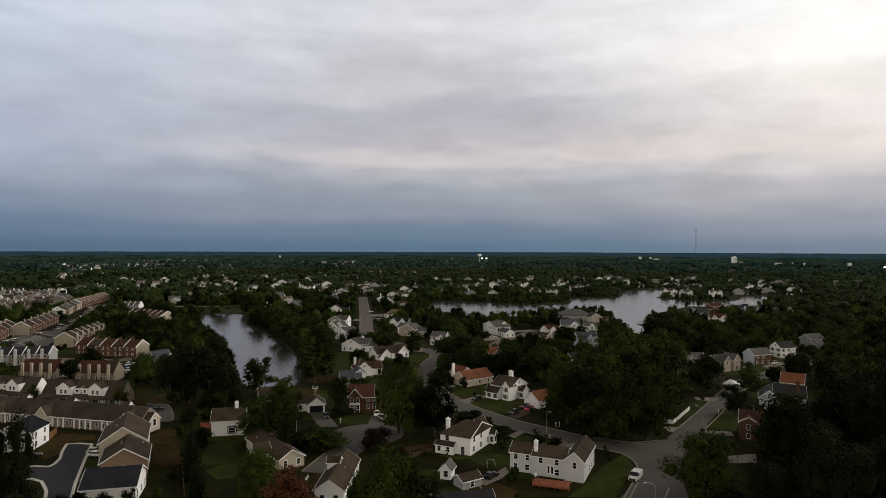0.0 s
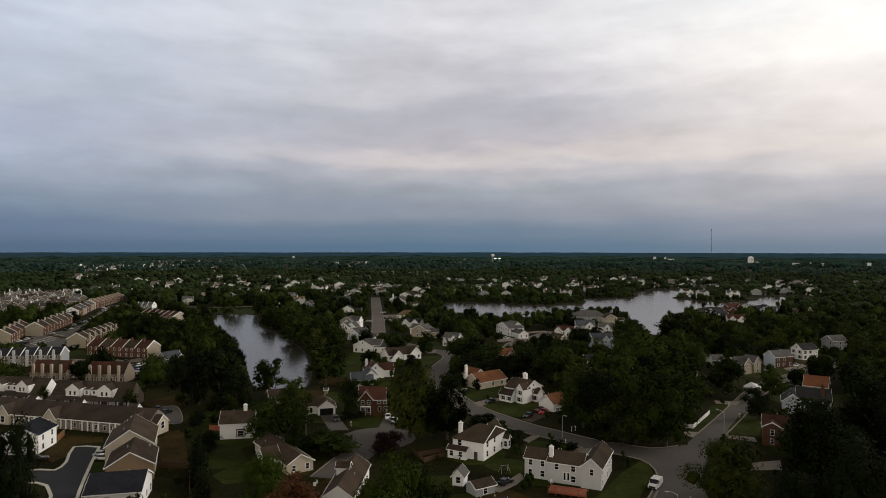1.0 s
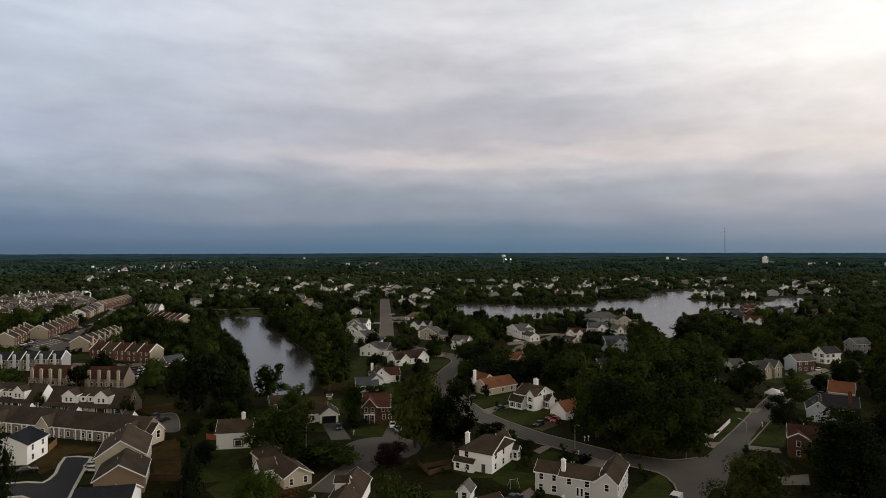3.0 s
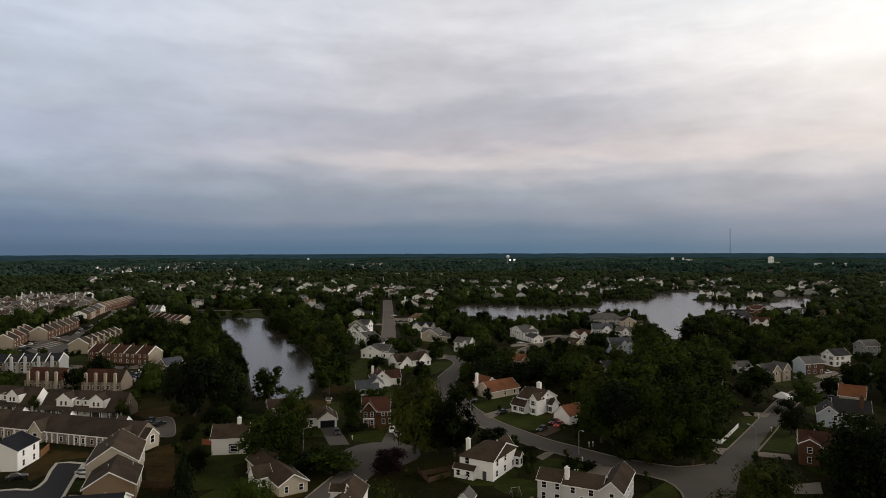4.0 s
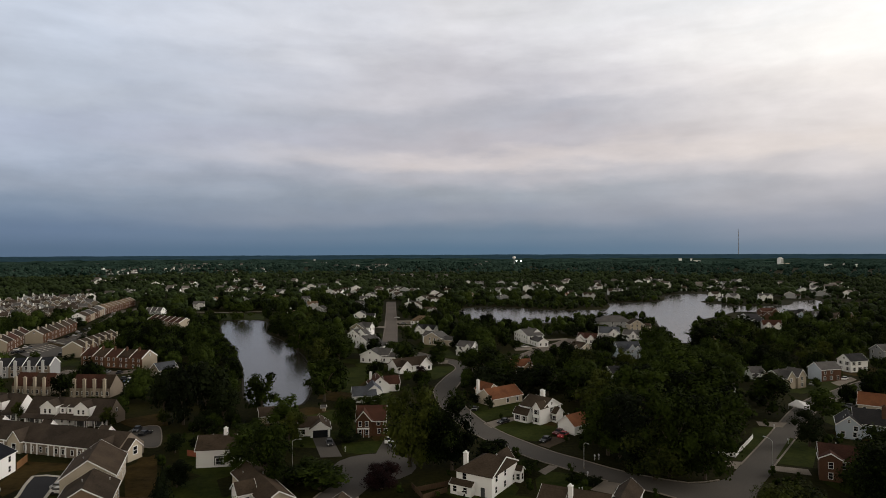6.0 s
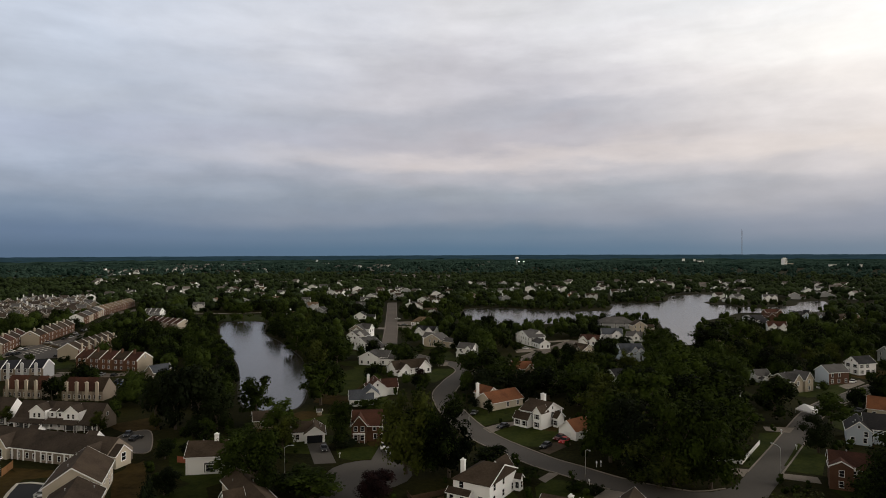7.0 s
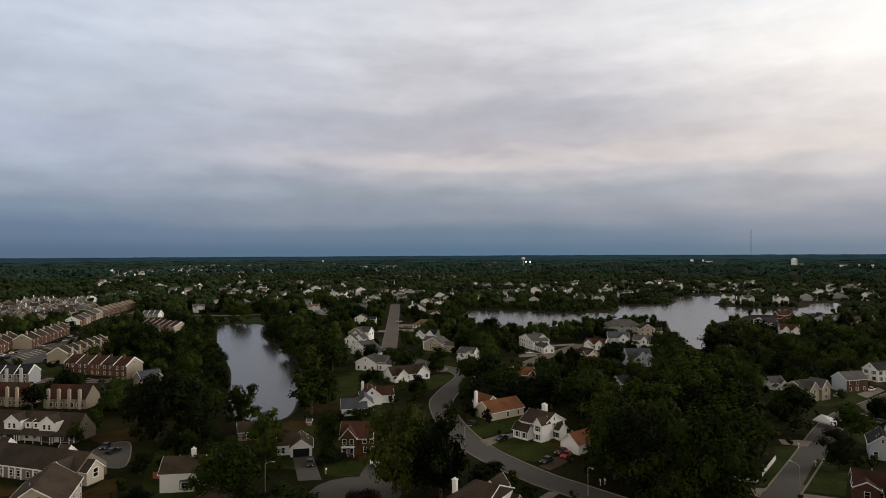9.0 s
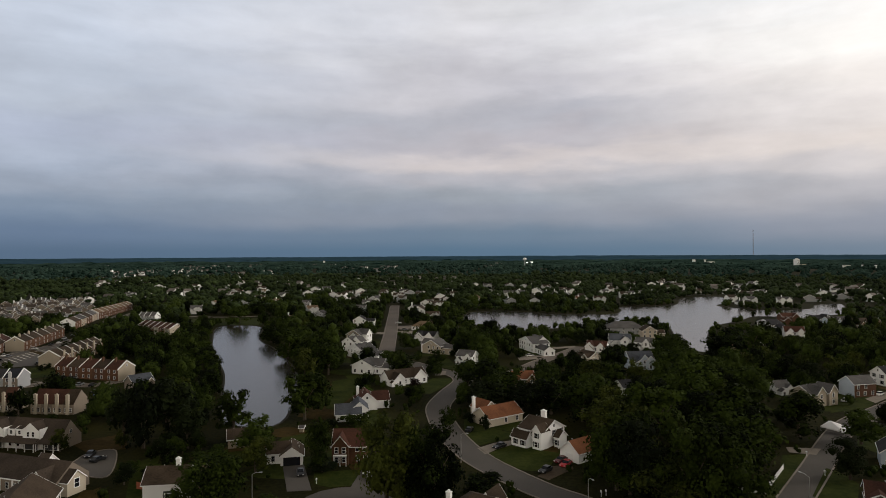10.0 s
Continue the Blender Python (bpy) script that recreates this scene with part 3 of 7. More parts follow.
def road(points, width, label, material=None, kerb=True, name="road", z=0.05, gaps=()):
    """A street with kerbs, which stop inside the gaps (x, y, radius)."""
    line = smooth_line(points)
    r = tagged(new(name, ribbon(line, width / 2, z, thick=0.05).mesh(name, material or ASPHALT)), label, "road", kind="structure")
    if kerb:
        runs, cur = [], []
        for q in line:
            if any(math.hypot(q.x - g[0], q.y - g[1]) < g[2] for g in gaps):
                runs, cur = runs + [cur], []
            else:
                cur.append(q)
        for run in runs + [cur]:
            for s in (-1, 1):
                if len(run) > 1:
                    part("kerb", ribbon(run, 0.2, z + 0.12, s * (width / 2 + 0.15), 0.17), CONCRETE, r, "pale concrete kerb and gutter")
    for i in range(len(line) - 1):
        LANES.append((line[i], line[i + 1], width / 2))
    return r


def patch(points, z, material, name, label, category, kind="structure", rounded=0, clear=True):
    """A flat piece of ground from its outline."""
    p = [Vector((*q, 0)) for q in points]
    if rounded:
        p = smooth_line([tuple(q[:2]) for q in p] + [tuple(p[0][:2])], rounded)[:-1]
    bm = bmesh.new()
    vs = [bm.verts.new((q.x, q.y, z)) for q in p]
    es = [bm.edges.new((vs[i], vs[(i + 1) % len(vs)])) for i in range(len(vs))]
    bmesh.ops.triangle_fill(bm, edges=es, use_beauty=True)
    for fc in bm.faces:
        if fc.normal.z < 0:
            fc.normal_flip()
    ex = bmesh.ops.extrude_face_region(bm, geom=bm.faces[:])
    bmesh.ops.translate(bm, vec=(0, 0, -0.04), verts=[v for v in ex["geom"] if isinstance(v, bmesh.types.BMVert)])
    bmesh.ops.recalc_face_normals(bm, faces=bm.faces)
    me = bpy.data.meshes.new(name)
    bm.to_mesh(me)
    bm.free()
    me.materials.append(material)
    ob = tagged(new(name, me), label, category, kind=kind)
    FLATS.append([(q.x, q.y) for q in p])
    return ob, [(q.x, q.y) for q in p]


def inside(x, y, poly):
    c = False
    for i in range(len(poly)):
        (x0, y0), (x1, y1) = poly[i - 1], poly[i]
        if (y0 > y) != (y1 > y) and x < (x1 - x0) * (y - y0) / (y1 - y0) + x0:
            c = not c
    return c


def near_line(x, y, a, b):
    dx, dy = b[0] - a[0], b[1] - a[1]
    t = max(0.0, min(1.0, ((x - a[0]) * dx + (y - a[1]) * dy) / (dx * dx + dy * dy + 1e-9)))
    return math.hypot(x - a[0] - t * dx, y - a[1] - t * dy)


# ---- land and water ----
CLEARINGS = []
SKYLINE = 4900.0
_r = [0, 60, 120, 200, 320, 500, 800, 1300, 2200, 3500, SKYLINE]
_v, _f, _k = [(0, 0, 0)], [], 96
for r in _r[1:]:
    _v += [(r * math.sin(2 * math.pi * i / _k), r * math.cos(2 * math.pi * i / _k), 0) for i in range(_k)]
_f += [(0, 1 + (i + 1) % _k, 1 + i) for i in range(_k)]
for j in range(len(_r) - 2):
    o = 1 + j * _k
    _f += [(o + i, o + (i + 1) % _k, o + _k + (i + 1) % _k, o + _k + i) for i in range(_k)]
tagged(new("ground", mesh_of("ground", _v, _f, GRASS)), "flat suburban ground of dark rough grass", "ground", kind="structure")

_ob, POND = patch([(-188.8, 492.4), (-195.8, 523.2), (-166.4, 524.0), (-140.3, 454.0), (-117.5, 415.9), (-90.6, 364.1), (-74.6, 322.9), (-61.4, 272.0), (-60.7, 251.5), (-73.2, 251.0), (-83.3, 261.4), (-114.1, 336.9), (-149.2, 402.5)],
                  0.05, WATER, "pond_water", "still grey pond ringed by trees", "pond", rounded=6)
_ob, LAKE = patch([(-13.1, 572.7), (-6.4, 643.8), (37.1, 651.0), (68.0, 627.7), (118.7, 628.9), (135.3, 666.0), (146.3, 707.8), (203.1, 731.7), (238.5, 820.8), (292.2, 852.6), (267.8, 765.8), (244.8, 724.8), (250.9, 695.5),
                   (274.4, 669.1), (320.2, 690.1), (348.6, 734.6), (378.9, 743.0), (324.0, 639.5), (294.4, 621.8), (279.0, 600.2), (241.7, 615.0), (211.8, 578.6), (176.0, 533.6), (144.7, 454.0), (136.5, 421.7),
                   (126.3, 416.5), (129.2, 462.3), (143.7, 536.8), (136.8, 553.6), (97.2, 552.6), (75.5, 530.8), (42.8, 514.1), (24.7, 498.7), (8.0, 520.9)],
                  0.05, WATER, "lake_water", "wide pale grey lake with wooded shores", "lake", rounded=6)
WATERS = [POND, LAKE]
# sandy rims along the far banks
for _p, _lab in ((LAKE, "sandy rim of the lake shore"), (POND, "muddy rim of the pond shore")):
    _line = [Vector((*q, 0)) for q in _p + _p[:1]]
    tagged(new("shore", ribbon(_line, 0.45, 0.09, thick=0.08).mesh("shore", SAND)), _lab, "shore", kind="structure")

# streets
CROSSING = (*(59.1, 171.5), 24.0)
COURT = (*(-22.4, 189.6), 16.0)
BEND = (*(-50.8, 420.6), 14.0)
road([(42.5, 134.9), (51.7, 153.1), (60.5, 173.3), (68.5, 184.1), (78.8, 198.5), (94.3, 220.5), (114.9, 250.3), (130.2, 268.9), (147.7, 284.3), (170.4, 304.1), (202.4, 325.9)], 6.8, "worn grey asphalt side street with pale kerbs", gaps=(CROSSING,))
road([(59.7, 174.6), (51.2, 177.6), (41.9, 183.8), (35.7, 188.5), (28.1, 195.9), (22.5, 201.0), (13.6, 212.5), (7.4, 221.9), (2.0, 233.7), (-3.0, 248.8), (-6.8, 264.7), (-8.9, 282.3), (-5.9, 305.4), (-1.8, 327.9), (-6.6, 343.2), (-17.3, 353.5), (-29.6, 369.6), (-41.3, 379.7), (-49.4, 410.7), (-60.2, 496.2), (-90.2, 710.4)], 8.5,
     "worn grey asphalt main street winding past the houses", z=0.058, gaps=(CROSSING, BEND))
road([(-48.1, 401.2), (-58.3, 478.9), (-90.6, 718.1)], 9.6, "long straight sunbleached street", BUFFROAD, False, z=0.066)
road([(-30.5, 156.8), (-27.3, 170.9), (-23.4, 184.3), (-19.5, 193.4)], 9.0, "grey asphalt court ending in a turning circle", z=0.05, gaps=(COURT,))
_c = Vector((*(-22.4, 189.6), 0))
patch([(_c.x + 11 * math.cos(i * 0.3927), _c.y + 11 * math.sin(i * 0.3927)) for i in range(16)], 0.062, ASPHALT, "turning_circle", "worn asphalt turning circle of the court", "road")
LANES.append((_c, _c + Vector((1, 0, 0)), 12.0))
road([(10.0, 326.0), (25.2, 356.4), (36.8, 380.8), (50.8, 405.0), (64.2, 431.4)], 7.0, "pale asphalt lane towards the lake", BUFFROAD, z=0.05)
road([(-246.3, 332.1), (-255.1, 372.3), (-256.5, 403.8), (-261.8, 447.2), (-277.4, 501.0), (-307.7, 575.0), (-327.4, 630.2)], 8.0, "pale street between townhouse rows", BUFFROAD)
road([(-191.5, 304.5), (-180.1, 311.8), (-161.1, 309.7), (-153.8, 320.0)], 7.0, "pale court between townhouse rows", BUFFROAD, z=0.055)
road([(-263.6, 597.1), (-224.5, 592.7), (-191.5, 604.4)], 4.0, "pale path along the far pond bank", CONCRETE, False, "path")
FRESHLOT = [(-99.0, 178.8), (-106.1, 178.7), (-100.6, 166.4), (-99.8, 160.4), (-103.8, 160.7), (-117.2, 155.7), (-112.2, 149.1), (-98.9, 152.1), (-92.6, 147.2), (-88.2, 140.6), (-81.9, 126.9), (-76.2, 126.9), (-85.6, 147.2), (-93.6, 165.6)]
_ob, _out = patch(FRESHLOT, 0.05, FRESH, "parking_lane", "fresh black asphalt lane with white kerbs", "road", rounded=5)
_line = [Vector((*q, 0)) for q in _out + _out[:1]]
tagged(new("kerb", ribbon(_line, 0.35, 0.2, thick=0.2).mesh("kerb", PAINT)), "pale concrete kerb round the fresh asphalt lane", "kerb", kind="structure")
LANES += [(_line[i], _line[i + 1], 4.0) for i in range(len(_line) - 1)]
_ob, _out = patch([(-103.0, 212.4), (-103.5, 221.2), (-97.5, 224.1), (-87.2, 204.9), (-92.3, 203.6)], 0.05, ASPHALT, "parking_court", "small grey parking court beside the townhouses", "road", rounded=1)
tagged(new("kerb", ribbon([Vector((*q, 0)) for q in _out + _out[:1]], 0.16, 0.17, thick=0.17).mesh("kerb", CONCRETE)), "pale kerb round the small parking court", "kerb", kind="structure")
patch([(-251.2, 364.3), (-266.6, 398.6), (-255.3, 424.5), (-216.9, 357.8), (-229.7, 346.3)], 0.062, ASPHALT, "parking_court", "worn striped parking court between townhouse rows", "road")
# the court's stripes and its clear ground
for _i in range(9):
    _p, _q = Vector((*(-246.9, 366.5), 0)).lerp(Vector((*(-258.2, 406.2), 0)), _i / 8), Vector((*(-234.3, 357.2), 0)).lerp(Vector((*(-245.4, 397.0), 0)), _i / 8)
    tagged(new("bay_line", ribbon([_p, _q], 0.25, 0.075, thick=0.01).mesh("bay_line", PAINT)), "pale painted parking bay line", "road marking", kind="structure")
for _q in ((-50.0, 284.0), (-50.0, 292.0), (-52.0, 302.0), (-53.0, 312.0), (-53.0, 323.0)):
    CLEARINGS.append((*_q, 4.5))
for _q in ((-15.2, 366.5), (-10.0, 362.8), (-50.8, 512.0), (-46.1, 486.4), (-44.0, 498.0), (-72.0, 494.0), (36.0, 400.0), (40.0, 412.0), (54.0, 430.0), (30.0, 372.0), (103.0, 438.0), (108.0, 447.0)):
    CLEARINGS.append((*_q, 7.0))
for _q in ((-220.2, 333.1), (-218.9, 339.8), (-208.6, 333.5), (-202.8, 333.7), (-197.0, 333.9), (-236.2, 342.6), (-231.8, 342.8), (-193.6, 315.6), (-250.6, 368.4), (-245.7, 368.5), (-249.5, 381.0), (-244.5, 381.2), (-251.5, 399.1), (-238.0, 385.8), (-223.8, 365.3), (-262.1, 441.2), (-271.4, 465.8), (-281.8, 493.4), (-293.6, 524.6), (-301.6, 550.9), (-294.3, 551.1), (-297.3, 570.3), (-185.4, 311.6), (-176.5, 310.5), (-170.2, 313.6), (-166.7, 319.5), (-146.2, 295.8), (-148.2, 303.4), (-139.5, 281.8), (-96.9, 213.2), (-94.3, 213.3), (-99.5, 213.1)):
    CLEARINGS.append((*_q, 11.0))
patch([(-259.8, 400.4), (-257.1, 402.6), (-238.9, 389.3), (-240.7, 385.6)], 0.09, DRY, "planted_island", "dry grass island in the parking court", "lawn")
patch([(-191.9, 315.6), (-176.9, 316.4), (-164.4, 306.7), (-175.3, 308.6)], 0.066, CONCRETE, "path", "pale concrete path behind the townhouse row", "path")
patch([(-262.1, 441.2), (-319.7, 569.7), (-334.3, 612.2), (-311.7, 601.4), (-278.2, 533.6), (-273.0, 497.4), (-244.1, 424.8)], 0.062, BUFFROAD, "parking_court", "worn parking court among the brick rows", "road")

patch([(42.6, 178.1), (49.2, 173.3), (50.4, 165.1), (48.3, 156.8), (43.4, 147.2), (38.1, 136.3), (52.8, 136.5), (59.3, 157.0), (68.9, 176.9), (82.0, 196.4), (81.9, 204.1), (72.7, 192.7), (62.9, 184.1), (54.8, 181.9), (44.6, 186.6)], 0.072, ASPHALT, "street_corner",
      "broad worn asphalt street corner", "road", rounded=3)
tagged(new("kerb", ribbon(smooth_line([(42.4, 177.6), (49.0, 172.8), (50.5, 165.1), (48.4, 156.8), (43.2, 146.5), (37.5, 134.8)]), 0.2, 0.18, thick=0.18).mesh("kerb", CONCRETE)), "pale kerb round the street corner lawn", "kerb", kind="structure")
tagged(new("kerb", ribbon(smooth_line([(44.7, 187.2), (55.0, 182.4), (63.1, 184.7)]), 0.2, 0.18, thick=0.18).mesh("kerb", CONCRETE)), "pale kerb across from the street corner", "kerb", kind="structure")

patch([(-89.3, 158.0), (-86.4, 158.1), (-83.2, 151.6), (-86.4, 150.4)], 0.08, CONCRETE, "parking_pad", "pale concrete pad beside the fresh lane", "parking pad")
patch([(-94.0, 166.9), (-89.3, 166.9), (-85.7, 159.7), (-90.4, 159.6)], 0.08, LAWN, "lawn", "small square lawn beside the fresh lane", "lawn")
# driveways
for _i, _pts in enumerate(([(6.3, 232.5), (11.2, 237.7), (16.7, 240.9), (17.2, 237.2), (12.5, 232.7), (8.6, 227.1)], [(21.8, 210.6), (26.4, 218.3), (31.5, 220.4), (31.7, 216.7), (24.5, 207.9)], [(-38.1, 196.5), (-44.8, 213.6), (-39.7, 215.6), (-32.5, 197.7)],
                           [(-23.7, 198.1), (-23.4, 212.1), (-20.4, 212.2), (-17.7, 197.4)], [(19.7, 188.7), (22.9, 193.3), (25.3, 192.5), (21.2, 186.2)], [(30.7, 176.7), (34.9, 182.7), (41.0, 180.2), (36.6, 173.6)],
                           [(67.4, 199.5), (74.2, 198.3), (70.4, 192.7), (67.4, 197.1)], [(95.1, 238.9), (104.4, 237.9), (100.3, 232.2), (93.9, 234.0)], [(80.9, 195.8), (88.5, 193.4), (87.2, 189.0), (78.9, 192.1)],
                           [(134.2, 281.7), (138.7, 275.9), (137.8, 268.3), (127.8, 266.9)], [(77.3, 170.9), (85.8, 173.0), (82.4, 165.6), (74.6, 165.3)], [(16.2, 161.8), (16.9, 158.2), (14.5, 153.7), (10.4, 149.0), (8.3, 150.4), (12.8, 156.6)],
                           [(-16.9, 348.7), (-10.6, 350.6), (-10.7, 340.6), (-14.9, 338.9)], [(-60.3, 531.1), (-49.7, 535.6), (-48.1, 519.3), (-58.3, 515.0)], [(-56.4, 500.0), (-45.6, 504.0), (-44.1, 489.6), (-54.6, 485.8)],
                           [(-77.3, 495.7), (-63.9, 492.5), (-62.5, 482.1), (-75.5, 485.2)], [(24.9, 392.5), (35.1, 397.2), (35.2, 386.4), (25.3, 381.9)], [(152.8, 302.3), (168.4, 315.3), (167.2, 308.9), (152.6, 295.3)], [(30.6, 397.4), (42.6, 398.0), (41.4, 393.0), (31.0, 392.4)], [(46.5, 427.6), (60.9, 434.3), (60.5, 428.2), (47.1, 421.4)], [(-56.8, 515.8), (-46.8, 516.2), (-46.6, 511.0), (-56.4, 510.6)], [(-53.6, 489.4), (-43.1, 489.8), (-42.8, 484.6), (-53.0, 484.2)])):
    patch(_pts, 0.07 + 0.001 * _i, {1: DIRT, 2: ASPHALT, 3: ASPHALT}.get(_i, CONCRETE), "driveway", {1: "brown gravel driveway", 2: "grey asphalt driveway", 3: "grey asphalt driveway"}.get(_i, "pale concrete driveway slab"), "driveway")

# lawns: greener or drier than the rough grass round them
for _i, (_mt, _lab, _pts) in enumerate((
        (LAWN, "mown green front lawn", [(8.6, 227.1), (15.8, 235.7), (30.1, 229.3), (23.9, 214.1), (18.0, 215.0)]), (LAWN, "mown green front lawn", [(-32.9, 201.8), (-35.4, 209.9), (-22.2, 213.3), (-21.5, 202.3), (-28.5, 199.9)]),
        (LAWN, "mown green corner lawn", [(28.4, 142.4), (33.9, 149.9), (41.6, 162.9), (51.0, 174.3), (49.4, 163.0), (39.0, 141.9)]), (LAWN, "mown green lawn beside the street", [(2.5, 241.1), (0.9, 266.6), (9.2, 252.6), (16.6, 249.6), (16.2, 243.2), (6.9, 235.4)]),
        (LAWN, "mown green verge", [(73.5, 200.5), (84.1, 217.8), (91.0, 231.8), (99.5, 233.0), (88.0, 215.5), (76.0, 199.0)]), (LAWN, "mown green front lawn", [(82.6, 197.7), (98.7, 219.5), (99.3, 210.0), (90.4, 194.8)]),
        (DRY, "dry grass bank by the pond", [(-56.5, 264.3), (-61.0, 306.8), (-58.6, 318.0), (-51.1, 325.0), (-42.6, 307.4), (-44.5, 274.7), (-46.1, 259.1)]), (DRY, "dry yellowed back lawn", [(-80.7, 176.9), (-87.5, 194.4), (-83.9, 194.6), (-67.2, 163.0), (-71.5, 161.1)]),
        (DRY, "dry verge round the fresh lane", [(-110.0, 171.0), (-115.4, 187.5), (-101.8, 183.5), (-106.9, 181.6), (-103.2, 172.0), (-104.2, 166.1)]), (LAWN, "green slope at the far pond end", [(-226.5, 522.3), (-243.8, 576.7), (-184.4, 583.3), (-168.3, 532.3), (-197.7, 531.5)]),
        (LAWN, "mown green island lawn", [(-15.9, 332.5), (-7.6, 332.8), (-6.0, 325.4), (-13.9, 300.8), (-23.1, 305.5)]), 
        (LAWN, "mown green back yard", [(-64.1, 195.4), (-65.2, 211.5), (-47.5, 174.4), (-53.1, 178.1)]), (LAWN, "mown green front lawn", [(18.2, 173.6), (18.5, 183.2), (21.9, 188.8), (26.9, 187.7), (31.6, 177.8), (24.9, 173.9)]),
        (LAWN, "mown green front lawn", [(116.4, 242.0), (126.3, 258.1), (135.0, 256.0), (117.8, 235.0)]), (DRY, "dry lawn behind the gabled townhouses", [(-86.8, 186.1), (-84.5, 197.0), (-75.2, 178.7), (-68.4, 165.2), (-74.6, 164.9)]), (DRY, "patchy lawn beside the parking court", [(-115.3, 229.9), (-105.1, 240.4), (-94.5, 225.7), (-105.4, 222.5)]),
        (DRY, "dry strip before the townhouse row", [(-116.3, 189.7), (-103.3, 188.3), (-100.5, 183.3), (-109.0, 183.8)]), (LAWN, "mown back lawn between hedges", [(-85.9, 212.9), (-82.8, 222.1), (-70.7, 192.5), (-71.1, 184.1)]),
        (LAWN, "mown side lawn below the white house", [(-69.7, 170.9), (-62.4, 184.4), (-52.1, 165.1), (-62.4, 161.3)]), (LAWN, "mown lawn beside the brick house", [(84.1, 201.3), (91.5, 199.2), (99.6, 215.5), (97.4, 221.5)]),
        (LAWN, "mown green lawn between townhouse lots", [(-216.0, 343.8), (-215.9, 351.0), (-199.5, 340.9), (-190.4, 328.3), (-200.3, 321.3)]), (LAWN, "mown lawn on the lake shore", [(100.0, 432.6), (106.9, 455.3), (114.5, 455.5), (105.3, 422.4)]),
        (LAWN, "mown green side yard", [(118.6, 236.0), (127.6, 250.8), (133.3, 254.1), (125.2, 239.7)]), (LAWN, "mown green yard beyond the side street", [(128.4, 279.6), (139.4, 296.9), (153.5, 297.5), (146.8, 288.5)]),
        (LAWN, "mown green lawn by the lakeside lane", [(29.6, 410.4), (46.1, 437.1), (50.7, 427.0), (30.4, 389.4)]), (LAWN, "mown green lawn inside the street's bend", [(-24.8, 374.9), (-11.8, 385.3), (-3.3, 350.1), (-14.9, 360.2)]),
        (LAWN, "mown lawn above the pond bank", [(-59.0, 323.5), (-50.1, 334.6), (-43.0, 311.3), (-45.8, 273.8), (-49.8, 276.0)]), (DRY, "dry side yard", [(-84.2, 188.2), (-82.0, 194.1), (-67.4, 163.7), (-72.4, 162.8)]))):
    patch(_pts, 0.03 + 0.0012 * _i, _mt, "lawn", _lab, "lawn")

# ---- houses near the winding street ----
house(away((7.6, 170.2), 152, 9.2), (7.6, 170.2), 13.6, 5.2, 3.1, "white", "brown", hip="left", label="white two-storey house with a dark brown roof and side chimney", chim=(0.03, 0.3, 7.9, "white", 1.0, 0.8),
      wings=((-0.6, -1.8, 5.4, 2.4, 2.4, 0.8, "x", "white", "brown"), (4.2, 9.5, 3.4, 5.5, 5.0, 2.2, "y", "white", "brown"), (9.2, 12.4, 1.5, 1.8, 3.0, 0.8, "x", "white", "brown")), door=0.75, sides="front right", pitch=3.6)
_h = house(away((29.8, 153.2), 157, 8.1), (29.8, 153.2), 7.4, 5.1, 2.0, "pale", "brown", label="long pale two-storey house with brown roof and gabled wing", chim=(0.06, 0.2, 7.9, "white", 0.9, 0.8),
      wings=((-6.0, 0.7, 6.1, 6.4, 4.8, 1.7, "x", "pale", "brown"), (8.05, -0.7, 4.7, 14.5, 5.1, 2.0, "y", "pale", "brown")), sides="front", pitch=3.0)
for _x in (3.6, 4.5):
    part("french_door", Shape().box(_x, -0.06, 0.75, _x + 0.85, 0.02, 2.9), TRIM, _h)
    part("door_glass", Shape().box(_x + 0.2, -0.08, 1.0, _x + 0.65, -0.05, 2.7), GLASS, _h)
house(away((25.1, 232.6), 138, 8.9), (25.1, 232.6), 10.5, 5.0, 3.0, "white", "brown", label="white two-storey house with shuttered windows and brown roof", chim=(0.55, 0.55, 9.4, "white", 1.5, 1.0), shutters=True,
      wings=((-0.5, -2.8, 5.5, 3.0, 2.7, 1.7, "x", "white", "brown"), (6.2, -1.4, 3.0, 4.0, 5.2, 1.8, "y", "white", "brown"), (9.5, 4.5, 1.6, 4.0, 3.0, 1.6, "x", "white", "brown")), sides="front right", pitch=2.8)
house(away((33.6, 220.4), 132, 6.6), (33.6, 220.4), 8.0, 3.0, 2.9, "white", "orange", "y", label="small white gabled house with an orange-brown roof", sides="front", glass=False, garage=0.5)
house((9.7, 254.3), (20.9, 263.6), 9.0, 2.9, 3.2, "cream", "orange", label="low cream ranch house with an orange-brown roof", sides="front", wings=((3.0, 6.5, 6.0, 7.0, 4.0, 2.4, "y", "cream", "orange"),), chim=(0.1, 1.1, 7.8, "white"), pitch=4)
_h = house((-32.2, 216.6), (-23.6, 217.5), 9.0, 5.0, 3.8, "brown_brick", "red", label="red brick two-storey house with a front gable", wings=((0.0, -1.2, 4.4, 5.0, 5.2, 2.6, "y", "brown_brick", "red"),), glass=False, door=0.32)
for _x, _y, _z in ((1.2, -1.2, 1.5), (3.2, -1.2, 1.5), (1.2, -1.2, 4.0), (3.2, -1.2, 4.0), (6.6, 0, 4.0), (8.6, 0, 4.0), (6.8, 0, 1.5), (8.8, 0, 1.5)):
    window(_h, pose(_x, _y, _z), 1.0, 1.4)
part("porch_roof", Shape().box(0.4, -2.2, 2.65, 4.0, -1.2, 2.85), TRIM, _h)
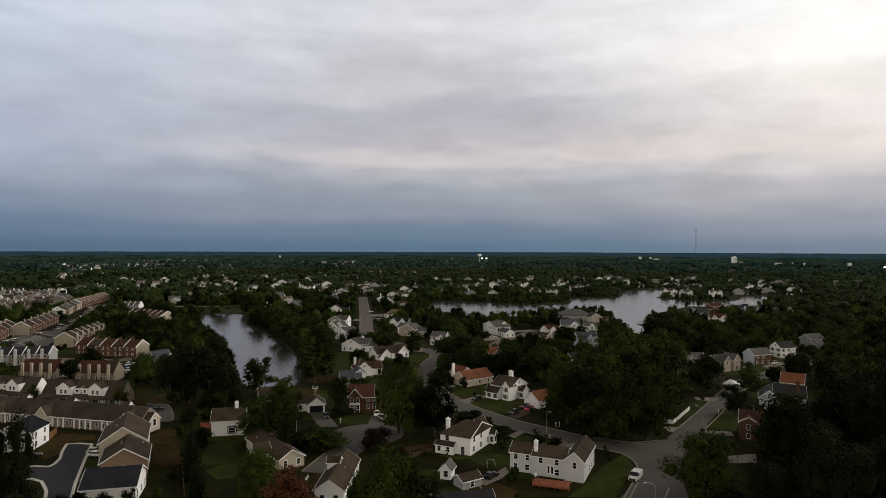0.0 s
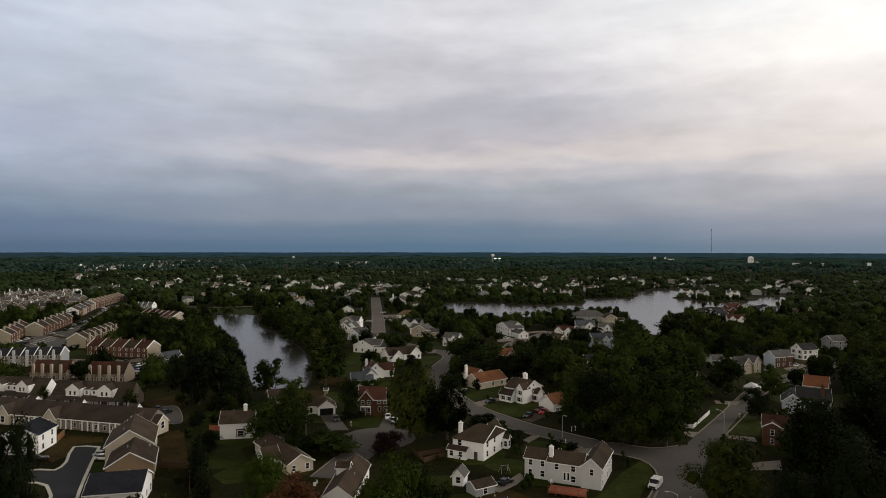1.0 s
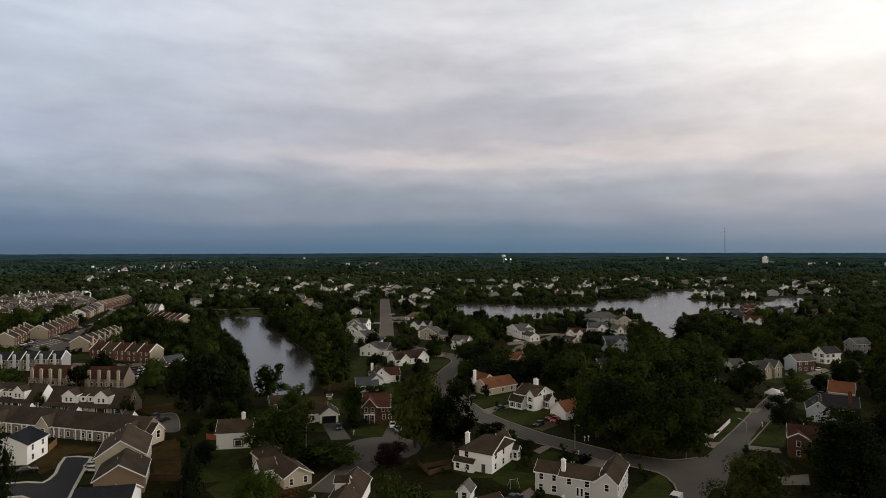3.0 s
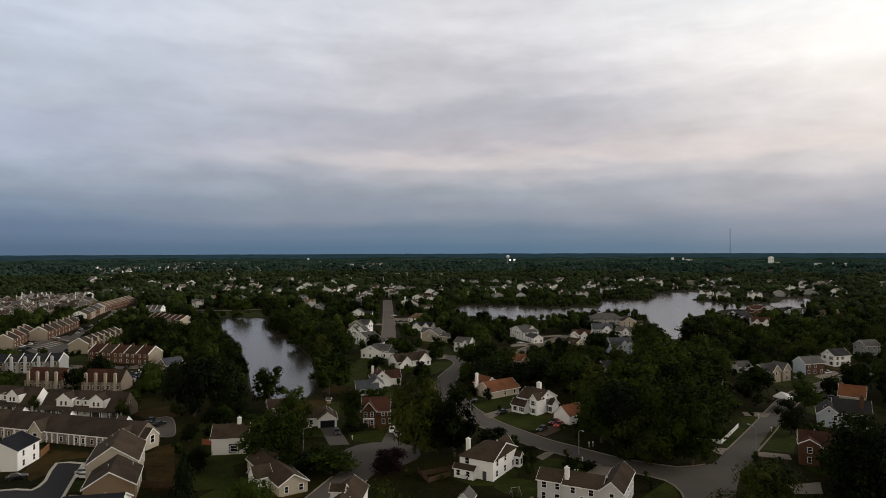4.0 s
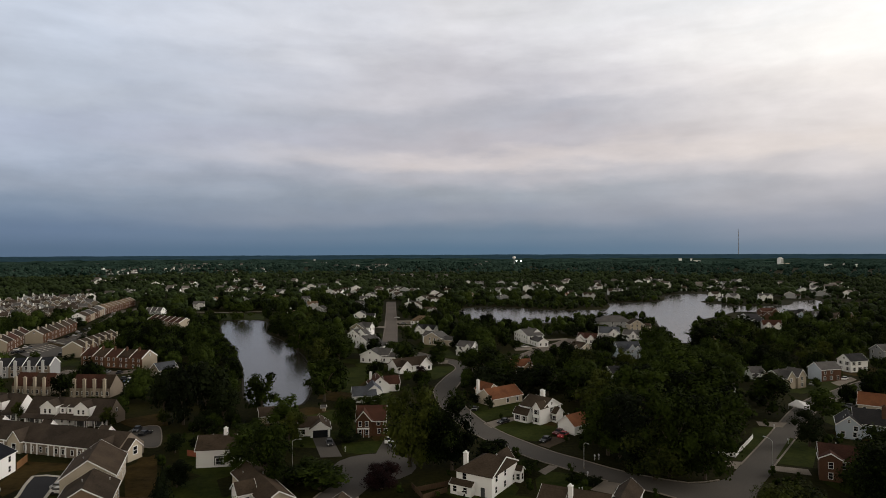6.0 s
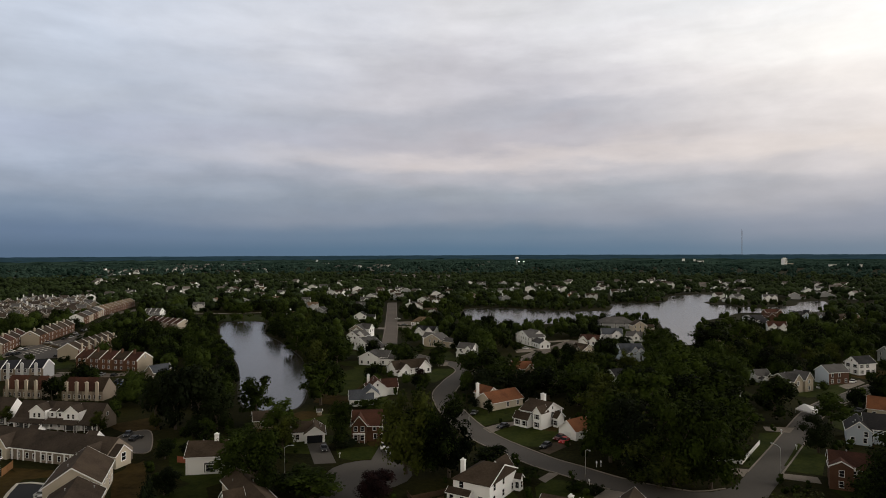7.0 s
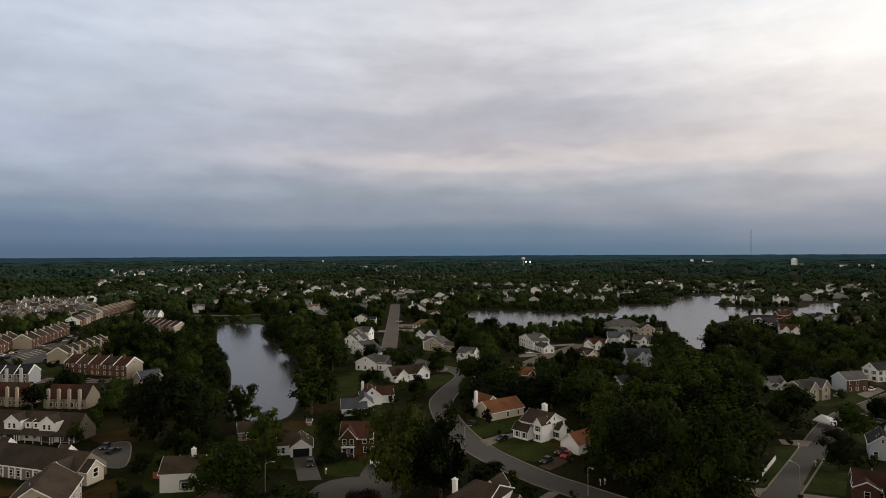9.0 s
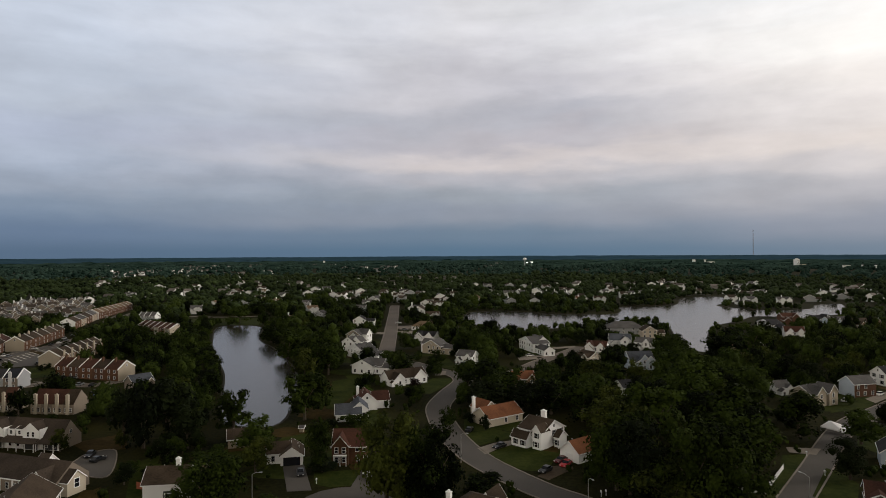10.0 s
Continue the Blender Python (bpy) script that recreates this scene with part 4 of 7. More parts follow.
for _x in (0.5, 2.2, 3.8):
    part("porch_post", Shape().box(_x, -2.15, 0, _x + 0.16, -2.0, 2.65), TRIM, _h)
house((-45.6, 214.0), (-40.0, 215.6), 8.5, 2.8, 2.3, "white", "brown", "y", label="low white gabled house with a dark panel for the shade of its open garage", sides="right", garage=-0.5, wings=((-3.6, 2.2, 6.0, 6.3, 2.8, 2.3, "x", "white", "brown"),))
house((-41.4, 257.6), (-33.2, 259.7), 8.0, 2.7, 2.9, "white", "blue", label="low white house with blue-grey roofs", sides="front", wings=((5.0, 2.5, 6.0, 9.0, 3.2, 2.6, "y", "white", "blue"),))
house((-37.5, 273.0), (-30.5, 275.3), 9.5, 3.4, 3.4, "white", "red", "y", label="white gabled house with a red-brown roof", sides="front right", wings=((6.0, 2.0, 6.0, 7.0, 3.0, 2.6, "x", "white", "red"),), chim=(0.15, 0.8, 7.0, "white", 1.0, 0.8))
house((-32.4, 314.5), (-17.6, 325.0), 9.0, 3.0, 3.4, "white", "brown", label="white house with a broad brown roof", wings=((1.5, -2.0, 5.0, 5.0, 3.0, 2.4, "y", "white", "brown"),), sides="front right")
house((-54.6, 342.3), (-44.3, 339.4), 9.0, 4.2, 3.0, "white", "grey", "y", label="white house with grey gabled roofs", wings=((5.0, 3.0, 9.0, 8.0, 3.8, 2.8, "x", "white", "grey"),), sides="front right")
house((-67.9, 391.5), (-56.7, 379.1), 9.0, 4.6, 3.4, "white", "grey", "y", label="white gabled house with a grey roof beside the pond wood", sides="front right")
house((-80.6, 443.8), (-70.8, 440.5), 10.0, 5.2, 3.4, "greige", "grey", "y", label="beige gabled house with a grey roof and white upper gable", wings=((3.5, -1.2, 5.0, 5.0, 4.2, 2.2, "y", "white", "grey"), (6.0, 3.0, 7.0, 7.0, 5.2, 3.0, "x", "white", "grey")), sides="front right")
house((-75.5, 411.0), away((-75.5, 411.0), -20, 8.0), 9.0, 5.4, 3.0, "white", "grey", "y", label="white gabled house with a grey roof behind another", sides="front right", wings=((5.0, 2.0, 6.5, 6.0, 5.2, 2.8, "y", "white", "grey"),))
house((-95.1, 530.1), (-85.5, 530.4), 9.0, 5.0, 3.2, "white", "dark", "y", label="white gabled house with a dark roof", sides="front right")
house((-46.9, 507.7), (-29.2, 504.4), 10.0, 3.0, 3.8, "white", "tan", label="low house with a wide tan-brown roof", sides="front", hip=True)
house((-37.8, 454.1), (-25.4, 448.6), 8.0, 3.4, 3.0, "white", "dark", label="white house with a dark roof and white gables", wings=((1, -1.5, 5, 5, 3.4, 2.2, "y", "white", "dark"),), sides="front")
house((-27.9, 404.2), (-17.5, 398.0), 9.0, 4.8, 3.4, "greige", "grey", "y", label="grey-beige gabled house with a grey roof", wings=((-3.0, 3.0, 6.0, 6, 4.8, 2.6, "x", "white", "grey"),), sides="front right")
house((-6.9, 367.0), (1.1, 363.6), 8.0, 5.0, 2.8, "white", "grey", label="small white two-storey house with a grey roof", sides="front right")
house((27.2, 425.7), (34.2, 406.3), 10.0, 5.2, 3.4, "white", "grey", "y", label="white gabled house with a grey roof near the lake", wings=((4.0, 4.0, 12.0, 8.0, 5.0, 3.2, "x", "white", "grey"),), sides="front right", garage=0.8)
house((54.6, 383.0), (60.3, 375.2), 9.0, 3.0, 2.8, "cream", "brown", label="cream ranch house with a brown roof", sides="front right")
house((64.5, 414.4), (74.7, 410.0), 9.0, 3.2, 3.0, "white", "red", label="white house with a red-brown roof", wings=((0, -2, 5, 5, 3.2, 2.4, "y", "white", "red"),), sides="front")
house((90.3, 490.1), (115.8, 490.9), 14.0, 4.5, 4.4, "grey", "grey", label="large grey hipped house on the lake shore", hip=True, sides="front")
house((109.4, 471.0), (118.9, 471.3), 10.0, 5.0, 3.4, "cream", "brown", "y", label="cream gabled house on the lake shore", sides="front")
house((80.8, 430.3), (93.0, 429.0), 10.0, 4.4, 3.6, "pale", "blue", label="pale house with a blue-grey roof", sides="front", wings=((6, -2, 5, 5, 4.4, 2.4, "y", "white", "dark"),))
house((77.0, 357.6), (88.8, 359.6), 10.0, 4.6, 4.2, "blue", "blue", label="pale blue house with a blue-grey roof and white ribs", wings=((4.6, -1.2, 4, 5, 5.0, 2.4, "y", "blue", "blue"),), sides="front")
house((62.6, 303.7), (70.1, 306.5), 8.0, 3.0, 2.6, "white", "dark", label="white house with a dark roof among the trees", sides="front")
house((105.4, 411.0), (115.6, 411.3), 9.0, 3.4, 3.0, "white", "dark", label="white house with a dark roof by the shore", sides="front")
house((92.9, 420.2), (101.1, 415.6), 9.0, 4.8, 2.8, "white", "grey", label="white house with a grey roof near the lake", sides="front", wings=((5, -1.5, 4, 5, 4.8, 2.2, "y", "white", "grey"),))
house((20.0, 318.6), (29.7, 321.6), 9.0, 2.9, 2.8, "tan", "orange", label="tan ranch house with an orange-brown roof among trees", sides="front")
# by the side street
house((87.9, 186.6), away((87.9, 186.6), -24, 12.5), 8.5, 5.4, 3.0, "brick", "red", label="red brick two-storey house with arched white trim", sides="front", pitch=2.6, wings=((-0.2, -0.8, 4.8, 4.0, 5.5, 1.3, "y", "brick", "red"), (8.5, -0.6, 4.2, 4.0, 5.3, 1.2, "y", "brick", "red")))
house((111.4, 222.2), away((111.4, 222.2), -26, 6.2), 10.0, 4.4, 2.8, "blue", "dark", "y", label="pale blue gabled house with a dark roof", sides="front", chim=(1.95, 0.5, 9.6, "brick", 1.1, 0.9), wings=((4.5, 3.0, 10.0, 8.0, 4.4, 3.6, "x", "blue", "dark"),))
house((135.1, 252.7), (141.7, 248.3), 10.0, 3.2, 3.6, "cream", "orange", label="low cream house with an orange-brown roof", sides="front")
house((150.1, 304.3), away((150.1, 304.3), 17, 10.2), 7.2, 5.4, 2.8, "brick", "grey", gable="blue", label="two-storey house with brick front and pale gable end", sides="front left", pitch=3.4)
house((174.3, 325.5), away((174.3, 325.5), 20, 10.0), 7.2, 5.4, 3.0, "white", "dark", label="white two-storey house with a dark roof and shutters", sides="front left", pitch=3.0, shutters=True)
house((208.0, 357.0), away((208.0, 357.0), 16, 9.5), 8.0, 5.4, 3.0, "grey", "grey", label="grey two-storey house by the side street", sides="front left")
house((126.4, 288.4), (138.0, 294.7), 9.0, 4.6, 2.8, "greige", "grey", label="grey-beige house with a pale grey roof", sides="front", wings=((1.0, -1.5, 5.0, 5.5, 4.6, 2.6, "y", "greige", "grey"), (7.2, -1.8, 4.8, 6.0, 4.8, 2.8, "y", "greige", "grey")))
house((122.8, 308.3), (129.0, 309.8), 6.0, 2.9, 2.4, "white", "grey", label="small white house with a grey roof among trees", sides="front")
house((99.4, 280.3), (105.0, 280.5), 6.0, 2.6, 1.8, "white", "grey", label="white garden shed among trees", sides="front", name="shed")
house((205.9, 530.4), (206.0, 507.6), 9.0, 5.0, 3.2, "white", "dark", "y", label="white gabled house with a dark roof on the lake shore", sides="front")
house((198.9, 470.6), (209.9, 467.9), 9.0, 5.0, 3.4, "white", "red", label="white gabled house with a red-brown roof", wings=((1, -1.5, 4, 5, 5, 2.2, "y", "white", "red"), (7, -1.5, 4, 5, 5, 2.2, "y", "white", "red")), sides="front")
house((233.5, 551.9), (246.3, 552.3), 9.0, 6.5, 2.8, "brick", "red", label="tall red brick house on the lake shore", sides="front")
house((251.1, 539.8), (266.0, 548.5), 9.0, 5.4, 3.0, "grey", "dark", label="grey house with a dark roof on the lake shore", sides="front")
house((254.6, 524.0), (270.0, 528.3), 10.0, 5.4, 3.6, "blue", "grey", label="pale blue-grey house with dormers on the lake shore", sides="front", wings=((5, -1, 3, 5, 6, 2, "y", "blue", "grey"),))
house((277.0, 532.4), (299.1, 541.1), 10.0, 3.4, 3.6, "tan", "brown", label="long tan house with a brown roof", sides="front")
house((148.5, 412.4), (163.0, 417.7), 9.0, 3.2, 3.0, "tan", "brown", label="tan house half hidden by lakeside trees", sides="front")
# between the street and the court
_h = house((-68.2, 186.7), (-59.1, 188.6), 8.5, 4.8, 3.0, "white", "brown", label="white house with a grey-brown roof and white chimney", glass=False, sides="front", pitch=5.0, chim=(0.72, 0.5, 8.8, "white", 1.0, 0.8), wings=((8.5, 3.0, 4.5, 8.0, 3.2, 2.4, "y", "white", "brown"),))
part("bay", Shape().box(4.6, -0.55, 0.7, 7.2, 0.02, 2.9), DARKTRIM, _h)
window(_h, pose(5.9, -0.55, 1.75), 1.9, 1.5)
part("downpipe", Shape().tube((0.5, -0.08, 0), (0.5, -0.08, 4.5), 0.06), TRIM, _h)
house((-40.9, 158.5), away((-40.9, 158.5), 37, 6.8), 23.0, 2.8, 2.2, "cream", "brown", "y", label="low cream ranch house with a long brown roof", sides="front", pitch=3.0, wings=((-3.2, 7.0, 4.0, 5.0, 2.9, 2.0, "x", "white", "brown"),))
house((-27.8, 137.7), (-21.4, 137.5), 20.6, 3.4, 2.5, "white", "brown", "y", label="white house with a brown roof and gabled dormer", sides="front left", wings=((0.5, 10.8, 2.8, 2.6, 5.6, 1.0, "x", "white", "brown"),))
house((-0.5, 153.2), (2.1, 152.5), 4.0, 2.5, 1.6, "white", "grey", "y", label="small white garden cottage with a grey roof", sides="front", name="shed")
house((4.9, 146.1), (9.3, 149.0), 4.0, 2.1, 1.2, "grey", "brown", label="grey garden shed with a brown roof", sides="front", name="shed")
house((-0.8, 126.3), (11.3, 129.0), 9.0, 3.2, 2.4, "grey", "dark", label="grey house with a nearly black roof", sides="front")
house((-65.7, 227.5), (-60.3, 229.8), 8.0, 2.8, 2.2, "beige", "brown", label="beige house hidden among pond trees", sides="front")
house((-50.0, 245.3), (-48.8, 245.4), 1.6, 1.6, 0.6, "beige", "grey", label="small beige garden shed", sides="front", name="shed")

house((-136.0, 299.0), (-131.0, 306.0), 8.0, 3.6, 3.0, "stone", "blue", label="grey-brown house with a blue-grey roof in the pond wood", sides="right")

HOMES = [tuple(q[:2]) for q in PLOTS[::2]]

# ---- townhouse rows ----
_row = row((-149.5, 203.3), (-90.8, 189.3), 9.5, 11, 3.3, 4.2, ("stone", "stone_light"), ("drab",), "long row of beige townhouses under one brown roof", ends="stone", parapet=False)
_rw = length((-149.5, 203.3), (-90.8, 189.3))
part("eave_board", Shape().box(0, -0.5, 2.95, _rw, -0.36, 3.2), TRIM, _row)
for _i in range(30):
    if _i % 5 != 2:
        part("pilaster", Shape().box((_i + 0.5) * _rw / 30 - 0.22, -0.16, 0, (_i + 0.5) * _rw / 30 + 0.22, -0.02, 2.95), TRIM, _row)
block(_row, _rw - 1.0, 1.2, 3.4, 5.2, 3.3, 2.3, "x", WALLS["cream"], ROOFS["drab"], over=0.2)
window(_row, side_frame("right", _rw - 1.0, 1.2, 3.4, 5.2) @ pose(2.6, 0, 2.6), 1.5, 2.0)
for _q in (0.2, 0.5, 0.84):
    block(_row, _q * _rw - 1.6, 4.4, 3.2, 3.6, 5.7, 1.9, "x", WALLS["white"], ROOFS["drab"], over=0.15)
for _q in (0.13, 0.43, 0.93):
    block(_row, _q * _rw - 2.3, -1.0, 4.6, 6.0, 3.4, 2.7, "y", WALLS["cream"], ROOFS["drab"], over=0.25)
    window(_row, pose(_q * _rw, -1.0, 1.7), 1.6, 1.9)
row((-143.6, 226.0), (-113.6, 222.9), 8.5, 5, 3.0, 5.5, ("white",), ("drab",), "white townhouse row with gabled dormers and brown roof", ends="stone_light", dormers=True, parapet=False)
row((-174.8, 233.5), (-148.2, 228.7), 8.5, 5, 3.0, 5.5, ("white",), ("drab",), "white townhouse row with a grey-brown roof", ends="white", dormers=True, parapet=False)
row((-152.5, 262.5), (-136.4, 262.2), 8.5, 4, 3.7, 4.9, ("beige", "stone_light"), ("red", "red", "red", "brown"), parapet=False, label="beige townhouse row with red-brown roofs and front chimneys", chim="front", chimwall="cream", ends="stone_light")
row((-178.1, 265.5), (-161.8, 264.1), 8.5, 4, 3.7, 4.9, ("beige", "stone_light"), ("red", "red", "brown"), parapet=False, label="beige townhouse row with red-brown roofs and front chimneys", chim="front", chimwall="cream", ends="stone_light")
row((-220.0, 293.0), (-186.4, 299.4), 10.0, 6, 5.4, 3.2, ("grey", "stone_light"), ("dark", "navy"), "grey townhouse row with dark roofs and white chimneys", chim="front", chimwall="pale", ends="grey")
row((-189.2, 326.2), (-154.4, 318.5), 10.0, 5, 5.6, 3.4, ("brown_brick", "brick"), ("red", "brown"), "brick townhouse row with brown roofs and a grey-beige gable end", ends="greige", chim="roof", chimwall="brick")
row((-204.5, 350.8), (-213.4, 400.4), 10.0, 6, 5.6, 3.4, ("brown_brick", "tan"), ("brown",), "brick townhouse row with pale chimneys and a grey-beige gable end", chim="front", chimwall="cream", ends="greige")
row((-260.3, 398.9), (-280.4, 462.2), 10.0, 5, 5.8, 3.4, ("brown_brick", "brick"), ("brown",), "brown brick townhouse row with a grey-beige gable end", ends="greige", chim="roof", chimwall="cream")
row((-256.3, 364.2), (-277.1, 410.6), 10.0, 4, 5.8, 3.4, ("brick", "brown_brick"), ("brown", "red"), "red brick townhouse row with brown roofs", ends="greige", chim="roof", chimwall="cream")
row((-298.7, 500.4), (-331.8, 584.7), 11.0, 5, 5.8, 3.2, ("brown_brick", "beige"), ("brown", "grey"), "brown townhouse row far down the street", ends="white")
row((-324.8, 569.5), (-348.9, 661.9), 11.0, 8, 6.0, 3.2, ("brown_brick",), ("tan",), "long brown brick row with pale tan roof", ends="white", parapet=True)
row((-242.2, 487.3), (-207.0, 464.5), 11.0, 6, 5.6, 3.2, ("brick", "beige"), ("red",), "brick row with red-brown roofs and white parapets", ends="cream")
row((-279.1, 551.5), (-265.4, 551.9), 10.0, 3, 5.0, 3.4, ("grey",), ("grey",), "grey townhouse row beyond the pond trees", ends="white")
# the gabled pair that steps down towards the lane, its ridge pointing at it
house((-88.8, 163.4), away((-88.8, 163.4), 22, 11.2), 16.0, 5.3, 4.2, "cream", "brown", "y", label="townhouse block with cream gable and brown roof", sides="right", glass=True)
house((-82.1, 151.6), away((-82.1, 151.6), 22, 10.4), 12.4, 4.1, 3.5, "tan", "brown", "y", label="townhouse block with a tan gable in white trim", sides="right", glass=True)
house((-77.6, 135.4), away((-77.6, 135.4), 14, 11.0), 11.0, 4.0, 3.0, "white", "navy", label="white house with a nearly black roof", sides="front right")
house((-112.2, 172.6), (-113.4, 182.4), 9.5, 5.4, 2.6, "white", "navy", label="white house with a navy roof beside the fresh lane", sides="front", pitch=4.0)
# ---- houses farther off: x, y, width, wall, roof ----
WEST_FAR = [
    (*(-573.7, 926.0), 12.1, "w", "g"),
    (*(-581.8, 968.3), 15.8, "w", "b"),
    (*(-458.0, 841.8), 12.3, "c", "g"),
    (*(-422.8, 820.8), 8.0, "w", "b"),
    (*(-476.3, 969.2), 11.0, "w", "g"),
    (*(-399.2, 842.7), 8.2, "w", "g"),
    (*(-456.2, 1015.6), 14.9, "w", "b"),
    (*(-414.4, 955.3), 9.3, "c", "g"),
    (*(-375.8, 941.7), 13.7, "w", "g"),
    (*(-282.6, 699.0), 11.2, "w", "t"),
    (*(-263.0, 619.8), 9.8, "w", "g"),
    (*(-782.4, 1280.8), 12.7, "c", "b"),
    (*(-676.4, 1163.1), 13.4, "g", "g"),
    (*(-758.9, 1334.7), 11.1, "w", "g"),
    (*(-881.0, 1606.6), 13.4, "w", "g"),
    (*(-472.1, 761.4), 11.1, "c", "b"),
]
NORTH_WEST = [
    (*(-401.2, 1066.6), 12.1, "w", "g"),
    (*(-392.4, 1103.3), 12.5, "w", "b"),
    (*(-339.2, 890.1), 10.0, "c", "b"),
    (*(-314.0, 878.3), 11.3, "w", "g"),
    (*(-294.3, 878.5), 9.9, "c", "t"),
    (*(-226.2, 731.4), 11.6, "c", "t"),
    (*(-352.6, 1103.4), 12.5, "w", "b"),
    (*(-330.4, 1163.3), 13.2, "w", "g"),
    (*(-225.3, 856.3), 11.0, "w", "g"),
    (*(-219.1, 891.6), 8.6, "w", "g"),
    (*(-294.9, 1163.4), 13.2, "w", "b"),
    (*(-152.4, 622.4), 9.8, "c", "t"),
    (*(-177.5, 686.5), 8.0, "g", "g"),
    (*(-136.1, 579.4), 9.1, "g", "g"),
    (*(-154.3, 554.8), 8.0, "c", "t"),
    (*(-177.8, 880.0), 9.8, "g", "b"),
]
NORTH = [
    (*(-212.3, 1103.9), 10.7, "w", "w"),
    (*(-116.7, 695.0), 9.9, "w", "g"),
    (*(-113.3, 733.6), 8.1, "w", "g"),
    (*(-118.0, 805.2), 8.0, "w", "b"),
    (*(-104.1, 881.0), 9.8, "w", "g"),
    (*(-109.9, 629.3), 8.0, "g", "g"),
    (*(-39.1, 769.1), 10.9, "c", "b"),
    (*(-34.9, 837.1), 8.0, "w", "b"),
    (*(-53.2, 931.6), 8.0, "w", "g"),
    (*(-62.4, 636.4), 8.0, "w", "g"),
    (*(-54.8, 661.8), 8.0, "w", "g"),
    (*(-216.7, 1033.5), 8.3, "w", "b"),
    (*(-186.8, 834.9), 8.0, "c", "b"),
    (*(-263.5, 891.0), 8.6, "w", "g"),
]
LAKE_NORTH = [
    (*(-8.2, 760.8), 11.9, "w", "t"),
    (*(8.6, 817.2), 8.0, "w", "g"),
    (*(21.6, 797.8), 10.0, "w", "g"),
    (*(33.1, 728.4), 10.2, "g", "g"),
    (*(52.0, 860.1), 9.5, "w", "w"),
    (*(57.6, 728.9), 10.2, "c", "g"),
    (*(72.4, 883.3), 9.7, "w", "g"),
    (*(80.4, 838.9), 8.0, "c", "b"),
    (*(93.1, 849.7), 9.3, "c", "b"),
    (*(103.0, 872.1), 8.0, "w", "g"),
    (*(113.7, 771.8), 12.0, "c", "o"),
    (*(159.1, 872.8), 9.6, "w", "g"),
    (*(177.5, 934.1), 8.8, "w", "b"),
    (*(172.4, 829.8), 9.1, "c", "b"),
    (*(191.1, 873.3), 9.5, "w", "g"),
    (*(201.1, 1087.1), 10.3, "w", "g"),
]
LAKE_EAST = [
    (*(116.9, 1069.1), 10.2, "w", "b"),
    (*(143.7, 1105.1), 10.5, "w", "g"),
    (*(154.9, 1052.3), 10.0, "w", "g"),
    (*(208.7, 885.0), 9.7, "w", "g"),
    (*(217.9, 873.6), 8.2, "w", "g"),
    (*(295.3, 1053.1), 9.9, "w", "b"),
    (*(344.7, 1005.8), 9.4, "w", "g"),
    (*(289.4, 922.4), 8.0, "w", "b"),
    (*(280.0, 774.7), 9.6, "w", "b"),
    (*(275.1, 733.1), 8.0, "w", "w"),
    (*(290.7, 749.4), 10.4, "c", "g"),
    (*(355.1, 875.4), 9.5, "w", "g"),
    (*(320.9, 741.9), 13.6, "w", "w"),
    (*(417.2, 854.4), 13.1, "w", "g"),
    (*(416.5, 813.8), 15.0, "g", "g"),
    (*(470.7, 844.6), 9.1, "w", "g"),
]
# dense village: short streets of small grey-roofed houses
VILLAGE = []
_poly = [(-371.9, 498.3), (-356.7, 522.8), (-349.8, 549.6), (-368.9, 623.2), (-396.5, 674.7), (-448.7, 735.5), (-508.9, 734.4), (-498.4, 658.6)]
_o, _u, _n = Vector((*(-371.9, 498.3), 0)), Vector((0.86, 0.5, 0)), Vector((-0.5, 0.86, 0))
for _i in range(-16, 40):
    for _j in range(-14, 24):
        _p = _o + _u * (9.4 * _i + 3.0 * (_j % 2)) + _n * (22.0 * _j + rnd.uniform(-2, 2))
        if inside(_p.x, _p.y, _poly) and rnd.random() < 0.9:
            VILLAGE.append((_p.x, _p.y, rnd.uniform(6.8, 8.2), rnd.choice("sssssgc"), rnd.choice("dddgdg")))
WALLKEY = {"w": "white", "c": "pale", "g": "grey", "b": "beige", "t": "tan", "s": "stone_light"}
ROOFKEY = {"g": "grey", "b": "brown", "t": "tan", "w": "grey", "o": "orange", "d": "drab"}
